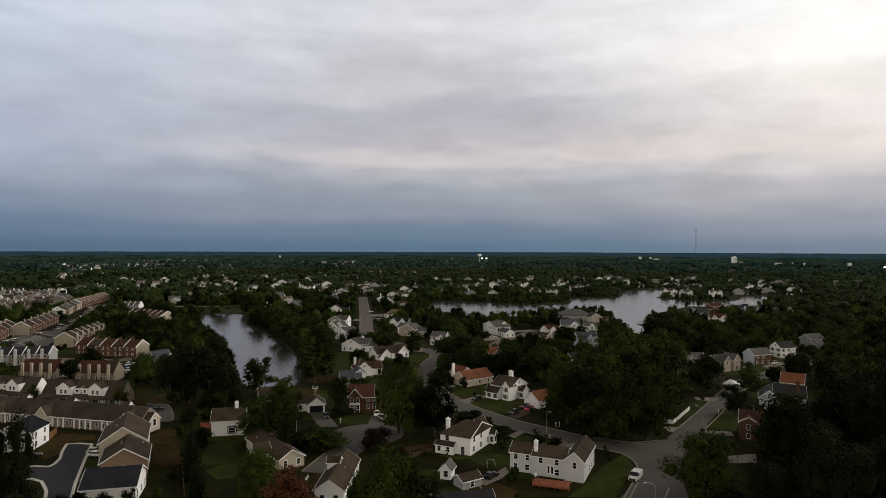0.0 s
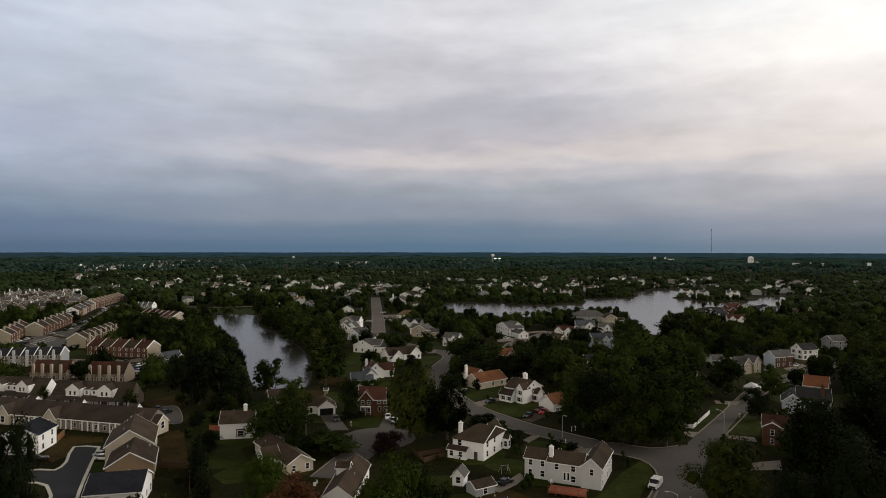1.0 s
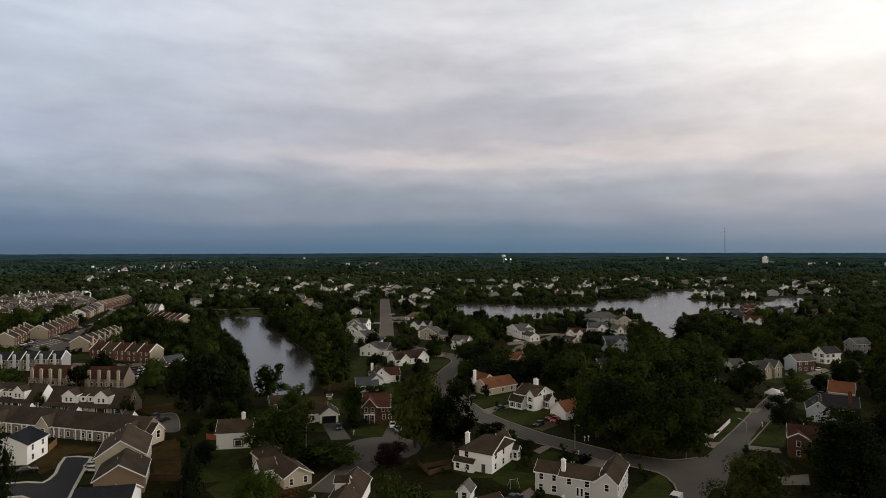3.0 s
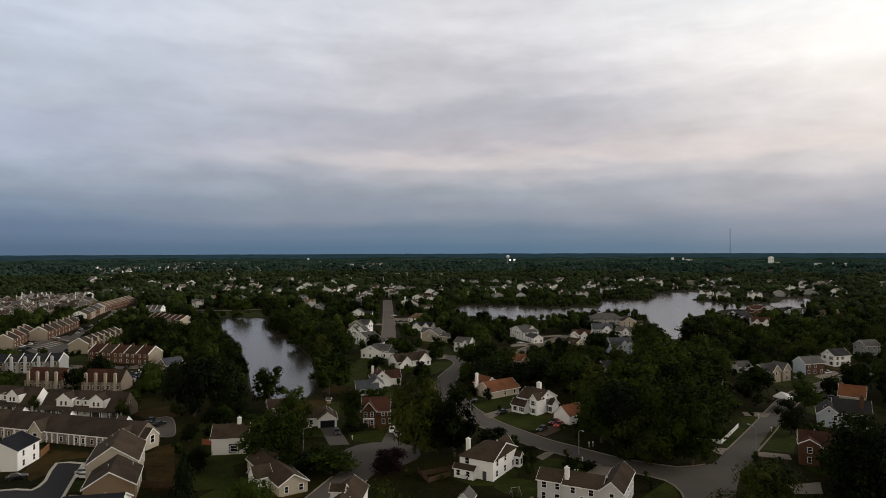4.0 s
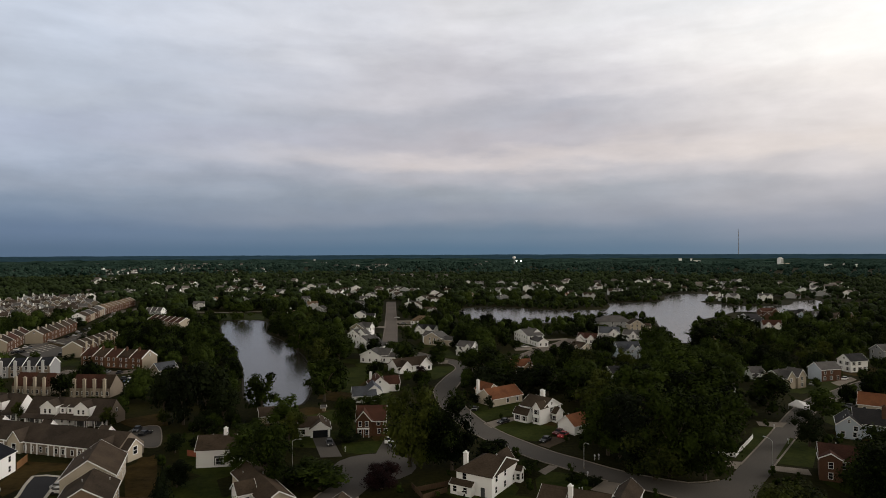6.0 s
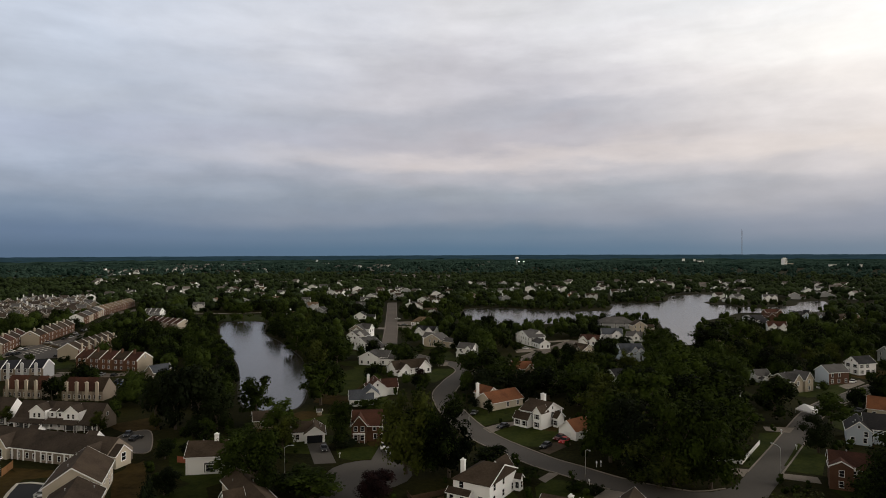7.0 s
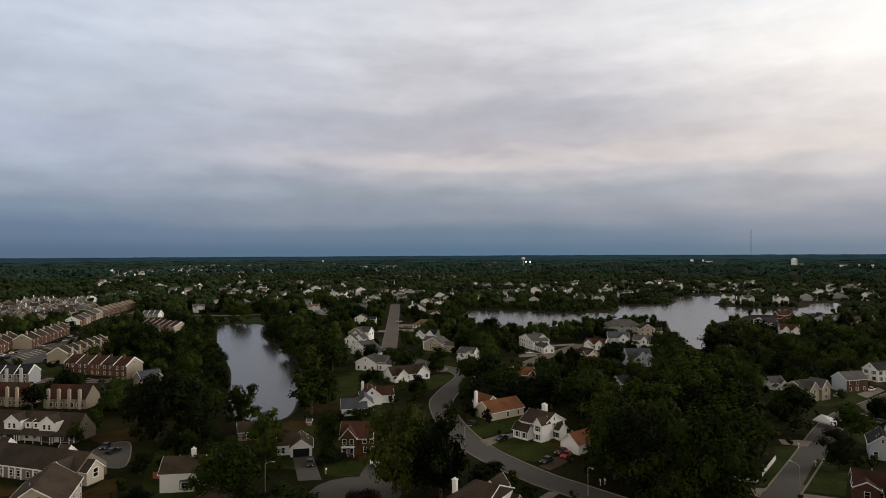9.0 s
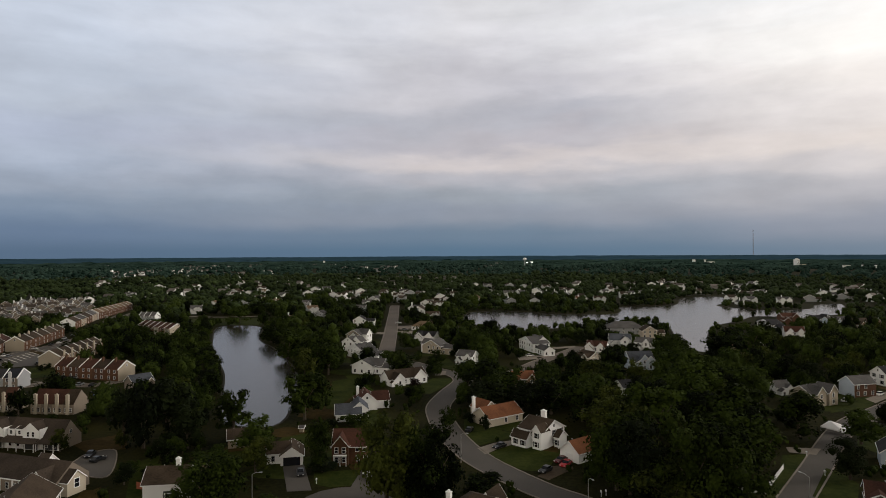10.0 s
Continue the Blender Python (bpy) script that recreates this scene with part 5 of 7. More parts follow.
for _group, _list in (("houses across the western woods", WEST_FAR), ("houses beyond the pond", NORTH_WEST), ("houses along the straight street", NORTH), ("houses on the north lake shore", LAKE_NORTH),
                      ("houses on the east lake shore", LAKE_EAST), ("dense village rows", VILLAGE)):
    for _x, _y, _w, _wa, _ro in _list:
        _vil = "village" in _group
        _a = 0.52 + rnd.uniform(-0.06, 0.06) if _vil else rnd.uniform(-0.5, 0.5)
        _d = (math.cos(_a) * _w / 2, math.sin(_a) * _w / 2)
        _two = rnd.random() < 0.6
        _e = 5.2 if _two else 3.2
        _rg = "x" if rnd.random() < (0.3 if _vil else 0.55) else "y"
        _e = 4.2 if _vil else _e
        _wing = () if _vil else ((_w * rnd.uniform(0.05, 0.55), -1.5, _w * 0.4, 5.0, _e, _w * 0.13, "y", WALLKEY[_wa], ROOFKEY[_ro]),) if _rg == "x" else ()
        house((_x - _d[0], _y - _d[1]), (_x + _d[0], _y + _d[1]), rnd.uniform(8, 11), _e, 3.0 if _rg == "x" else min(4.0, _w * (0.42 if _vil else 0.28)), WALLKEY[_wa], ROOFKEY[_ro], _rg,
              "%s %s house with a pitched %s roof" % ("two-storey" if _two else "low", WALLKEY[_wa].replace("_light", ""), ROOFKEY[_ro]), sides="front", wings=_wing, group=_group, pitch=4.0, glass=not _vil and _y < 720, chim=(0.3, 0.5, _e + 4.0, "white", 1.0, 0.8) if rnd.random() < 0.3 else None, clear=(5, 12))

# scattered houses between the far woods
for _group, _n, _poly in (("houses across the western woods", 34, [(-604.5, 953.5), (-341.8, 928.5), (-599.0, 1642.8), (-1051.2, 2084.8), (-1170.2, 1846.7)]), ("houses beyond the pond", 34, [(-240.3, 632.3), (-106.6, 635.4), (-247.4, 1419.5), (-582.7, 1489.3)]),
                          ("houses on the north lake shore", 26, [(-21.5, 727.3), (144.2, 746.7), (272.4, 897.6), (367.3, 1206.3), (-37.0, 1163.6)]), ("houses on the east lake shore", 22, [(252.4, 732.7), (344.3, 734.5), (473.5, 844.7), (633.8, 1125.2), (389.7, 1124.6)]),
                          ("houses along the straight street", 16, [(-92.5, 556.5), (-25.1, 558.3), (-43.0, 893.7), (-152.7, 892.4)])):
    _xs, _ys = [p[0] for p in _poly], [p[1] for p in _poly]
    _tries = 0
    while _n and _tries < 900:
        _tries += 1
        _x, _y = rnd.uniform(min(_xs), max(_xs)), rnd.uniform(min(_ys), max(_ys))
        _w = rnd.uniform(9, 13)
        if not inside(_x, _y, _poly) or math.atan2(_x, _y) < -0.55 or any((_x - q[0]) ** 2 + (_y - q[1]) ** 2 < (q[2] + 9) ** 2 for q in PLOTS) or any(inside(_x, _y, q) or min(near_line(_x, _y, q[k - 1], q[k]) for k in range(len(q))) < 9 for q in WATERS) \
                or any(abs(a.x - _x) < 60 and near_line(_x, _y, a, b) < hw + 9 for a, b, hw in LANES):
            continue
        _n -= 1
        _a = rnd.choice((0.1, -0.35, 0.5)) + rnd.uniform(-0.15, 0.15)
        _d = (math.cos(_a) * _w / 2, math.sin(_a) * _w / 2)
        _wa, _ro = rnd.choice("wwwwcg"), rnd.choice("ggbbd")
        _e, _rg = rnd.choice((5.2, 5.2, 3.2)), rnd.choice("xy")
        house((_x - _d[0], _y - _d[1]), (_x + _d[0], _y + _d[1]), rnd.uniform(8, 11), _e, 3.0 if _rg == "x" else _w * 0.28, WALLKEY[_wa], ROOFKEY[_ro], _rg,
              "%s house with a %s pitched roof" % (WALLKEY[_wa], ROOFKEY[_ro]), sides="front", group=_group, pitch=4.5, clear=(5,), glass=_y < 700,
              wings=((_w * rnd.uniform(0.05, 0.5), -1.8, _w * 0.45, 5.0, _e, _w * 0.14, "y", WALLKEY[_wa], ROOFKEY[_ro]),) if _rg == "x" else ())

# ---- street lamps, cars and small things ----
def street_lamp(at, toward, height=7.3, label="grey steel street lamp with a cobra-head arm"):
    m = facing(at, toward)
    o = thing("street_lamp", m, label, "street lamp", "street lamps")
    part("pole", Shape().tube((0, 0, 0), (0, 0, height), 0.09, 0.06), STEEL, o)
    part("base", Shape().tube((0, 0, 0), (0, 0, 0.5), 0.22, 0.18), CONCRETE, o)
    part("arm", Shape().tube((0, 0, height - 0.1), (1.0, 0, height + 0.45), 0.05).tube((1.0, 0, height + 0.45), (2.0, 0, height + 0.55), 0.05), STEEL, o)
    part("lamp_head", Shape().box(1.8, -0.16, height + 0.5, 2.5, 0.16, height + 0.64).box(1.95, -0.12, height + 0.45, 2.4, 0.12, height + 0.5), STEEL, o)
    return o


for _p, _q, _h in (((31.6, 191.2), (33.2, 186.6), 6.5), ((-43.4, 188.2), (-38.6, 187.5), 7.0), ((2.2, 219.6), (4.9, 217.6), 7.8), ((79.5, 193.0), (77.6, 195.7), 7.3), ((44.0, 130.2), (40.7, 130.1), 7.3)):
    street_lamp(_p, _q, _h)


def car(at, toward, colour, label, van=False):
    """A parked car at a place, its nose towards another."""
    m = facing(at, toward)
    o = thing("van" if van else "car", m, label, "van" if van else "car", "parked cars")
    L, W = (5.4, 2.0) if van else (4.6, 1.8)
    prof = [(-L / 2, 0.35), (-L / 2 + 0.05, 1.85), (-L / 2 + 0.4, 2.02), (L / 2 - 1.9, 2.02), (L / 2 - 1.1, 1.3), (L / 2 - 0.1, 1.05), (L / 2, 0.4)] if van else \
        [(-L / 2, 0.35), (-L / 2 + 0.03, 0.85), (-L / 2 + 0.2, 0.95), (-L / 2 + 0.9, 0.97), (L / 2 - 1.5, 0.95), (L / 2 - 0.3, 0.78), (L / 2, 0.6), (L / 2, 0.35)]
    s, k = Shape(), len(prof)
    s.add([(x, -W / 2, z) for x, z in prof] + [(x, W / 2, z) for x, z in prof], [tuple(range(k)), tuple(range(2 * k - 1, k - 1, -1))] + [((i + 1) % k, i, i + k, (i + 1) % k + k) for i in range(k)])
    body = part("body", s, CARS[colour], o)
    if van:
        g = Shape()
        g.add([(L / 2 - 1.86, -W / 2 + 0.08, 2.04), (L / 2 - 1.86, W / 2 - 0.08, 2.04), (L / 2 - 1.12, W / 2 - 0.08, 1.3), (L / 2 - 1.12, -W / 2 + 0.08, 1.3)] +
              [(L / 2 - 1.80, -W / 2 + 0.08, 2.08), (L / 2 - 1.80, W / 2 - 0.08, 2.08), (L / 2 - 1.06, W / 2 - 0.08, 1.36), (L / 2 - 1.06, -W / 2 + 0.08, 1.36)],
              [(3, 2, 1, 0), (4, 5, 6, 7), (0, 1, 5, 4), (1, 2, 6, 5), (2, 3, 7, 6), (3, 0, 4, 7)])
        part("windscreen", g, GLASS, body)
        part("window", Shape().box(0.4, -W / 2 - 0.02, 1.25, 1.2, W / 2 + 0.02, 1.85), GLASS, body)
        part("grille", Shape().box(L / 2 - 0.05, -W / 2 + 0.25, 0.55, L / 2 + 0.03, W / 2 - 0.25, 0.95), RUBBER, body)
        part("bumper", Shape().box(L / 2 - 0.1, -W / 2 + 0.02, 0.3, L / 2 + 0.1, W / 2 - 0.02, 0.5), RUBBER, body)
    else:
        cab = [(-L / 2 + 0.5, 0.95), (-L / 2 + 1.0, 1.42), (L / 2 - 2.2, 1.45), (L / 2 - 1.4, 0.95)]
        c = Shape().add([(x, -W / 2 + 0.1 + (z > 1) * 0.12, z) for x, z in cab] + [(x, W / 2 - 0.1 - (z > 1) * 0.12, z) for x, z in cab],
                        [(0, 1, 2, 3), (7, 6, 5, 4), (1, 0, 4, 5), (2, 1, 5, 6), (3, 2, 6, 7), (0, 3, 7, 4)])
        part("cabin", c, GLASS, body, "dark tinted cabin glass")
        part("roof", Shape().box(-L / 2 + 0.98, -W / 2 + 0.22, 1.42, L / 2 - 2.18, W / 2 - 0.22, 1.48), CARS[colour], body)
    for x in (-L / 2 + 0.85, L / 2 - 0.9):
        for y in (-W / 2 + 0.1, W / 2 - 0.1):
            part("wheel", Shape().tube((x, y - 0.11, 0.33), (x, y + 0.11, 0.33), 0.33, n=12), RUBBER, o)
    for y in (-W / 2 + 0.3, W / 2 - 0.3):
        part("headlight", Shape().box(L / 2 - 0.06, y - 0.15, 0.62, L / 2 + 0.02, y + 0.15, 0.76), CANVAS, o)
    PLOTS.append((at[0], at[1], 3.0))
    return o


car((47.0, 153.5), (43.7, 148.5), "white", "white panel van parked at the kerb", True)
car((30.0, 219.1), (26.3, 213.0), "red", "bright red sedan on a driveway")
car((24.2, 214.1), (20.9, 209.4), "black", "black sedan on a gravel driveway")
car((29.0, 222.1), (25.1, 217.1), "maroon", "maroon sedan behind another car")
car((-38.4, 208.1), (-35.1, 198.6), "black", "black pickup on a driveway")
car((-21.9, 211.0), (-20.7, 202.3), "white", "white compact car on a driveway")
car((12.7, 233.5), (8.1, 228.4), "black", "black sedan on a driveway")
car((3.5, 249.9), (5.6, 259.4), "black", "black sedan by the lawn")
car((134.7, 261.0), (141.0, 266.6), "black", "black car in the side street")
car((136.6, 259.4), (142.9, 264.8), "grey", "grey car in the side street")
car((161.8, 308.7), (154.5, 302.3), "white", "white sedan on a driveway")
car((-19.7, 206.6), (-16.6, 200.0), "silver", "silver sedan in the turning circle")
car((2.1, 172.9), (4.2, 174.4), "white", "white car under the porch side of the house")
car((-101.6, 218.7), (-100.1, 212.5), "black", "black car in the parking court")
car((143.2, 297.2), (149.2, 302.1), "silver", "silver car beside the house")
car((-92.0, 168.7), (-90.1, 168.7), "white", "white pickup at the end of the fresh lane")
car((-93.9, 171.5), (-91.6, 171.5), "silver", "silver car at the end of the fresh lane")
car((-108.5, 167.4), (-107.6, 168.1), "black", "black car by the navy-roofed house")
for _c, _a, _b in (("white", (-260.0, 406.2), (-255.3, 406.3)), ("black", (-223.1, 363.4), (-227.7, 375.3)), ("black", (-248.5, 362.5), (-250.4, 370.4)), ("grey", (-253.7, 378.7), (-255.8, 387.4)), ("silver", (-275.5, 469.0), (-281.8, 486.1)), ("white", (-278.8, 482.6), (-285.4, 500.8)),
                   ("grey", (-264.4, 441.1), (-268.0, 453.1)), ("white", (-315.1, 569.8), (-317.1, 585.1)), ("silver", (-306.5, 550.8), (-308.8, 565.0)), ("white", (-148.1, 300.8), (-146.2, 303.5)), ("black", (-178.1, 322.0), (-174.7, 322.2)),
                   ("white", (-141.4, 285.2), (-140.8, 288.7)), ("silver", (-137.8, 279.7), (-136.7, 281.9)), ("blue", (-145.3, 290.9), (-144.5, 294.6)), ("white", (-62.4, 548.2), (-56.8, 548.4)), ("grey", (-52.1, 507.5), (-47.7, 507.7)),
                   ("white", (31.6, 394.9), (36.1, 397.3)), ("black", (56.6, 363.7), (60.3, 371.3))):
    car(_a, _b, _c, _c + " car parked in the neighbourhood")

for _c, _a, _b in (("black", (-227.0, 371.2), (-230.5, 381.6)), ("black", (-220.9, 357.7), (-223.8, 367.3)), ("grey", (-232.2, 381.6), (-235.9, 392.6)), ("white", (-257.1, 372.3), (-259.2, 380.7)), ("black", (-247.4, 364.5), (-249.2, 372.5)), ("white", (-257.9, 380.7), (-260.1, 389.5)), ("black", (-249.6, 360.5), (-251.5, 368.3)),
                   ("white", (-261.0, 429.8), (-264.4, 441.1)), ("silver", (-271.7, 449.9), (-275.5, 462.4)), ("black", (-260.3, 421.6), (-263.6, 432.5)), ("white", (-275.0, 472.3), (-279.2, 486.2)), ("black", (-274.7, 462.4), (-278.8, 475.6)), ("white", (-287.2, 500.8), (-292.9, 516.4)),
                   ("silver", (-273.6, 482.8), (-278.7, 497.2)), ("black", (-260.0, 444.2), (-264.3, 456.3)), ("white", (-278.6, 542.4), (-276.7, 547.0)), ("black", (-183.7, 323.4), (-183.0, 326.4)), ("black", (-184.2, 328.0), (-183.6, 331.2)), ("grey", (-180.7, 331.3), (-180.0, 334.5)),
                   ("white", (-323.5, 579.7), (-324.3, 590.2)), ("black", (-96.9, 215.1), (-96.4, 217.6)), ("white", (-17.4, 204.6), (-16.8, 199.4)), ("black", (12.0, 154.4), (13.9, 156.7)), ("white", (-148.0, 298.3), (-147.0, 302.2)), ("black", (-149.7, 295.7), (-149.2, 299.5)), ("black", (-178.0, 312.6), (-178.6, 316.4)), ("white", (-171.8, 310.6), (-172.4, 314.4)), ("grey", (-166.0, 309.6), (-166.6, 313.4)), ("white", (-197.8, 319.4), (-193.6, 317.2)), ("black", (-159.5, 308.4), (-160.1, 312.0))):
    car(_a, _b, _c, _c + " car parked in a bay between the houses")


def fence(points, height, material, label, post=2.4, pickets=True):
    """A board fence along a line: posts and panels."""
    o = thing("fence", Matrix.Identity(4), label, "fence")
    for i in range(len(points) - 1):
        a, b = Vector((*points[i], 0)), Vector((*points[i + 1], 0))
        n = max(1, int((b - a).length / post))
        ang = math.degrees(math.atan2(b.y - a.y, b.x - a.x))
        for j in range(n + 1):
            p = a.lerp(b, j / n)
            part("post", Shape().box(-0.07, -0.07, 0, 0.07, 0.07, height + 0.1), material, o, at=pose(p.x, p.y, 0, 0, 0, ang))
            if j < n:
                L = (b - a).length / n
                s = Shape()
                s.box(0.07, -0.025, 0.08, L - 0.07, 0.025, height)
                part("panel", s, material, o, at=pose(p.x, p.y, 0, 0, 0, ang))
    return o


fence([(66.9, 203.4), (73.9, 202.2), (85.8, 219.6)], 1.3, TRIM, "white picket fence round a yard")
fence([(-74.5, 162.8), (-67.0, 162.8), (-57.7, 141.5)], 1.8, FENCEWOOD, "tall brown board fence round a back yard")
fence([(-10.0, 173.1), (-3.4, 177.1), (-0.1, 180.4)], 1.3, FENCEWOOD, "weathered board fence behind the white house")
fence([(-2.7, 173.6), (-7.9, 168.8), (-11.1, 175.9)], 1.3, FENCEWOOD, "weathered board fence of a back yard")
fence([(-74.8, 195.9), (-71.1, 195.1)], 1.7, DECKRED, "reddish board fence beside the house")
fence([(-113.5, 183.0), (-115.5, 189.4)], 2.0, TANFENCE, "tan privacy fence at the lane's end")
fence([(-69.1, 217.5), (-60.4, 200.6)], 1.7, FENCEWOOD, "brown board fence between yards")

# deck behind the long white house
_m = facing((22.4, 152.0), (30.6, 149.2))
_d = thing("deck", _m, "red-stained wooden deck with railing behind the long house", "deck")
_w = length((22.4, 152.0), (30.6, 149.2))
for _i in range(int(_w / 0.3)):
    part("plank", Shape().box(_i * 0.3, -4.0, 0.82, _i * 0.3 + 0.28, 0, 0.88), DECKRED, _d)
for _y in (-3.9, -0.3):
    part("joist", Shape().box(0, _y, 0.5, _w, _y + 0.2, 0.82), DECKRED, _d)
part("skirt", Shape().box(0, -4.0, 0.45, _w, -3.95, 0.8), DECKRED, _d)
for _i in range(6):
    part("post", Shape().box(_i * (_w - 0.1) / 5, -4.0, 0, _i * (_w - 0.1) / 5 + 0.1, -3.9, 1.9), DECKRED, _d)
part("rail", Shape().box(0, -4.02, 1.8, _w, -3.9, 1.9).box(0, -4.0, 1.3, _w, -3.95, 1.36), DECKRED, _d)

# pale chairs on the terraces
def garden_chair(at, deg):
    o = thing("garden_chair", pose(at[0], at[1], 0, 0, 0, deg), "white plastic garden chair on a terrace", "chair", "garden chairs")
    part("seat", Shape().box(-0.3, -0.3, 0.4, 0.3, 0.3, 0.46), CANVAS, o)
    part("backrest", Shape().box(-0.3, 0.24, 0.46, 0.3, 0.3, 1.0), CANVAS, o)
    for x in (-0.26, 0.26):
        for y in (-0.26, 0.26):
            part("leg", Shape().box(x - 0.03, y - 0.03, 0, x + 0.03, y + 0.03, 0.4), CANVAS, o)


for _p, _a in (((-32.6, 151.4), 20), ((-32.6, 152.9), -50), ((1.2, 172.9), 30), ((2.1, 171.9), 200), ((23.0, 154.9), 10), ((-73.8, 203.8), 40)):
    garden_chair(_p, _a)

# white canopy tent at the bend of the side street
_m = facing((113.7, 256.8), (116.1, 253.6))
PLOTS += [(*(110.8, 250.0), 3.0), (*(116.1, 256.9), 5.0), (*(110.3, 245.5), 5.0)]
_t = thing("canopy_tent", _m, "white canvas canopy tent with sloping sides", "tent")
part("canopy", Shape().add([(0, 0, 1.6), (7, 0, 1.2), (7, 5, 1.8), (0, 5, 2.4), (1.8, 2.5, 3.2), (0, 0, 1.2), (7, 0, 0.9), (7, 5, 1.5), (0, 5, 2.0)],
                           [(0, 1, 4), (1, 2, 4), (2, 3, 4), (3, 0, 4), (0, 5, 6, 1), (1, 6, 7, 2), (2, 7, 8, 3), (3, 8, 5, 0), (8, 7, 6, 5)]), CANVAS, _t)
for _x in (0.1, 6.9):
    for _y in (0.1, 4.9):
        part("pole", Shape().tube((_x, _y, 0), (_x, _y, 1.3 if _x < 1 else 1.0), 0.05), STEEL, _t)

# swing frame on the lawn behind the white house
_s = thing("swing_frame", pose(*(12.4, 162.1), 0, 0, 0, 20), "pale green metal swing frame on a lawn", "swing")
for _x in (-1.2, 1.2):
    for _y in (-0.9, 0.9):
        part("leg", Shape().tube((_x, _y, 0), (_x * 0.75, 0, 1.8), 0.04), STEEL, _s)
part("beam", Shape().tube((-1.1, 0, 1.8), (1.1, 0, 1.8), 0.05), STEEL, _s)


def mailbox(at):
    o = thing("mailbox", pose(at[0], at[1], 0), "white mailbox on a post at the kerb", "mailbox", "mailboxes")
    part("post", Shape().box(-0.06, -0.06, 0, 0.06, 0.06, 1.1), TRIM, o)
    s = Shape().box(-0.18, -0.3, 1.1, 0.18, 0.3, 1.3)
    s.tube((0, -0.3, 1.3), (0, 0.3, 1.3), 0.18, n=10)
    part("box", s, TRIM, o)


for _p in ((35.6, 198.1), (36.8, 198.7), (-32.5, 201.8), (-18.5, 206.7), (-18.0, 203.5), (31.5, 185.0), (94.0, 215.3), (97.0, 230.7)):
    mailbox(_p)

# ---- distance: mast, tall block, floodlights ----
_b = (1795.0, 4490.0)
_m = thing("radio_mast", pose(_b[0], _b[1], 0), "thin lattice radio mast on the skyline", "radio mast")
_s = Shape()
for _i in range(3):
    _a = _i * 2.094
    _s.tube((2.2 * math.cos(_a), 2.2 * math.sin(_a), 0), (2.2 * math.cos(_a), 2.2 * math.sin(_a), 200), 0.55, 0.4, 6)
for _z in range(0, 200, 8):
    for _i in range(3):
        _a, _c = _i * 2.094, (_i + 1) * 2.094
        _s.tube((2.2 * math.cos(_a), 2.2 * math.sin(_a), _z), (2.2 * math.cos(_c), 2.2 * math.sin(_c), _z + 8), 0.2, n=4)
part("lattice", _s, WALLS["stone"], _m)
_q = (1055.3, 2292.6)
_m = thing("tall_block", pose(_q[0] * 1.0, _q[1] * 1.0, 0, 0, 0, 20), "pale tall block above the far woods", "tower block")
part("wall", Shape().box(-5.5, -8, 0, 5.5, 8, 27).box(-3, -4, 27, 3, 4, 30), WALLS["white"], _m)
part("low_wing", Shape().box(10, -6, 0, 34, 6, 10), WALLS["cream"], _m)
for _i in range(5):
    for _j in range(8):
        window(_m, pose(-4.2 + _i * 2.1, -8, 3 + _j * 3.0), 1.4, 1.7)
for _p in ((139.0, 2256.0), (154.7, 2255.2), (917.6, 1313.4)):
    _m = thing("floodlight_mast", pose(_p[0], _p[1], 0), "lit floodlight mast above the far woods", "floodlight", "floodlight masts")
    part("pole", Shape().tube((0, 0, 0), (0, 0, 20), 0.4, 0.25), STEEL, _m)
    part("lamp_head", Shape().box(-2.0, -0.8, 18.2, 2.0, 0.5, 21), LAMPGLOW, _m)

# water tower beside the floodlights
_m = thing("water_tower", pose(131.0, 2262.0, 0), "white bulb water tower above the far woods", "water tower")
part("stem", Shape().tube((0, 0, 0), (0, 0, 28), 1.8, 1.2, 12), WALLS["grey"], _m)
part("bulb", Shape().tube((0, 0, 26), (0, 0, 29), 2.0, 6.5, 16).tube((0, 0, 29), (0, 0, 33), 6.5, 6.5, 16).tube((0, 0, 33), (0, 0, 35.5), 6.5, 2.5, 16), WALLS["white"], _m, smooth=False)
# low pale sheds far off
for _x, _y, _w, _h in ((898, 2883, 12, 21), (941, 2869, 8, 20), (1123, 2028, 7, 15), (1150, 2012, 6, 14), (1085, 2046, 20, 13), (-753, 2923, 9, 19), (905, 2690, 26, 15), (1260, 1960, 9, 16)):
    _m = thing("far_shed", pose(_x, _y, 0, 0, 0, -20 if _x > 0 else 15), "pale flat-roofed shed above the far woods", "shed", "far sheds")
    part("wall", Shape().box(-_w / 2, -5, 0, _w / 2, 5, _h - 1.2), WALLS["white"], _m)
    part("roof", Shape().box(-_w / 2 - 0.4, -5.4, _h - 1.2, _w / 2 + 0.4, 5.4, _h), ROOFS["grey"], _m)

# yards round the near homes: mown, dry or bare ground of uneven outline
_yg = random.Random(11)
for _i, (_x, _y) in enumerate(HOMES):
    if _y > 560:
        continue
    for _k in range(2):
        _cx, _cy, _r = _x + _yg.uniform(-9, 9), _y + _yg.uniform(-11, 6), _yg.uniform(5, 9)
        _pts = [(_cx + _r * _yg.uniform(0.7, 1.25) * math.cos(_a * 0.698), _cy + _r * _yg.uniform(0.7, 1.25) * math.sin(_a * 0.698)) for _a in range(9)]
        _mt, _lab = _yg.choice(((LAWN, "uneven green yard grass round a house"), (LAWN, "uneven green yard grass round a house"), (LAWN, "uneven green yard grass round a house"), (DRY, "dry olive yard grass round a house")))
        patch(_pts, 0.006 + 0.0002 * (2 * _i + _k), _mt, "yard", _lab, "yard")

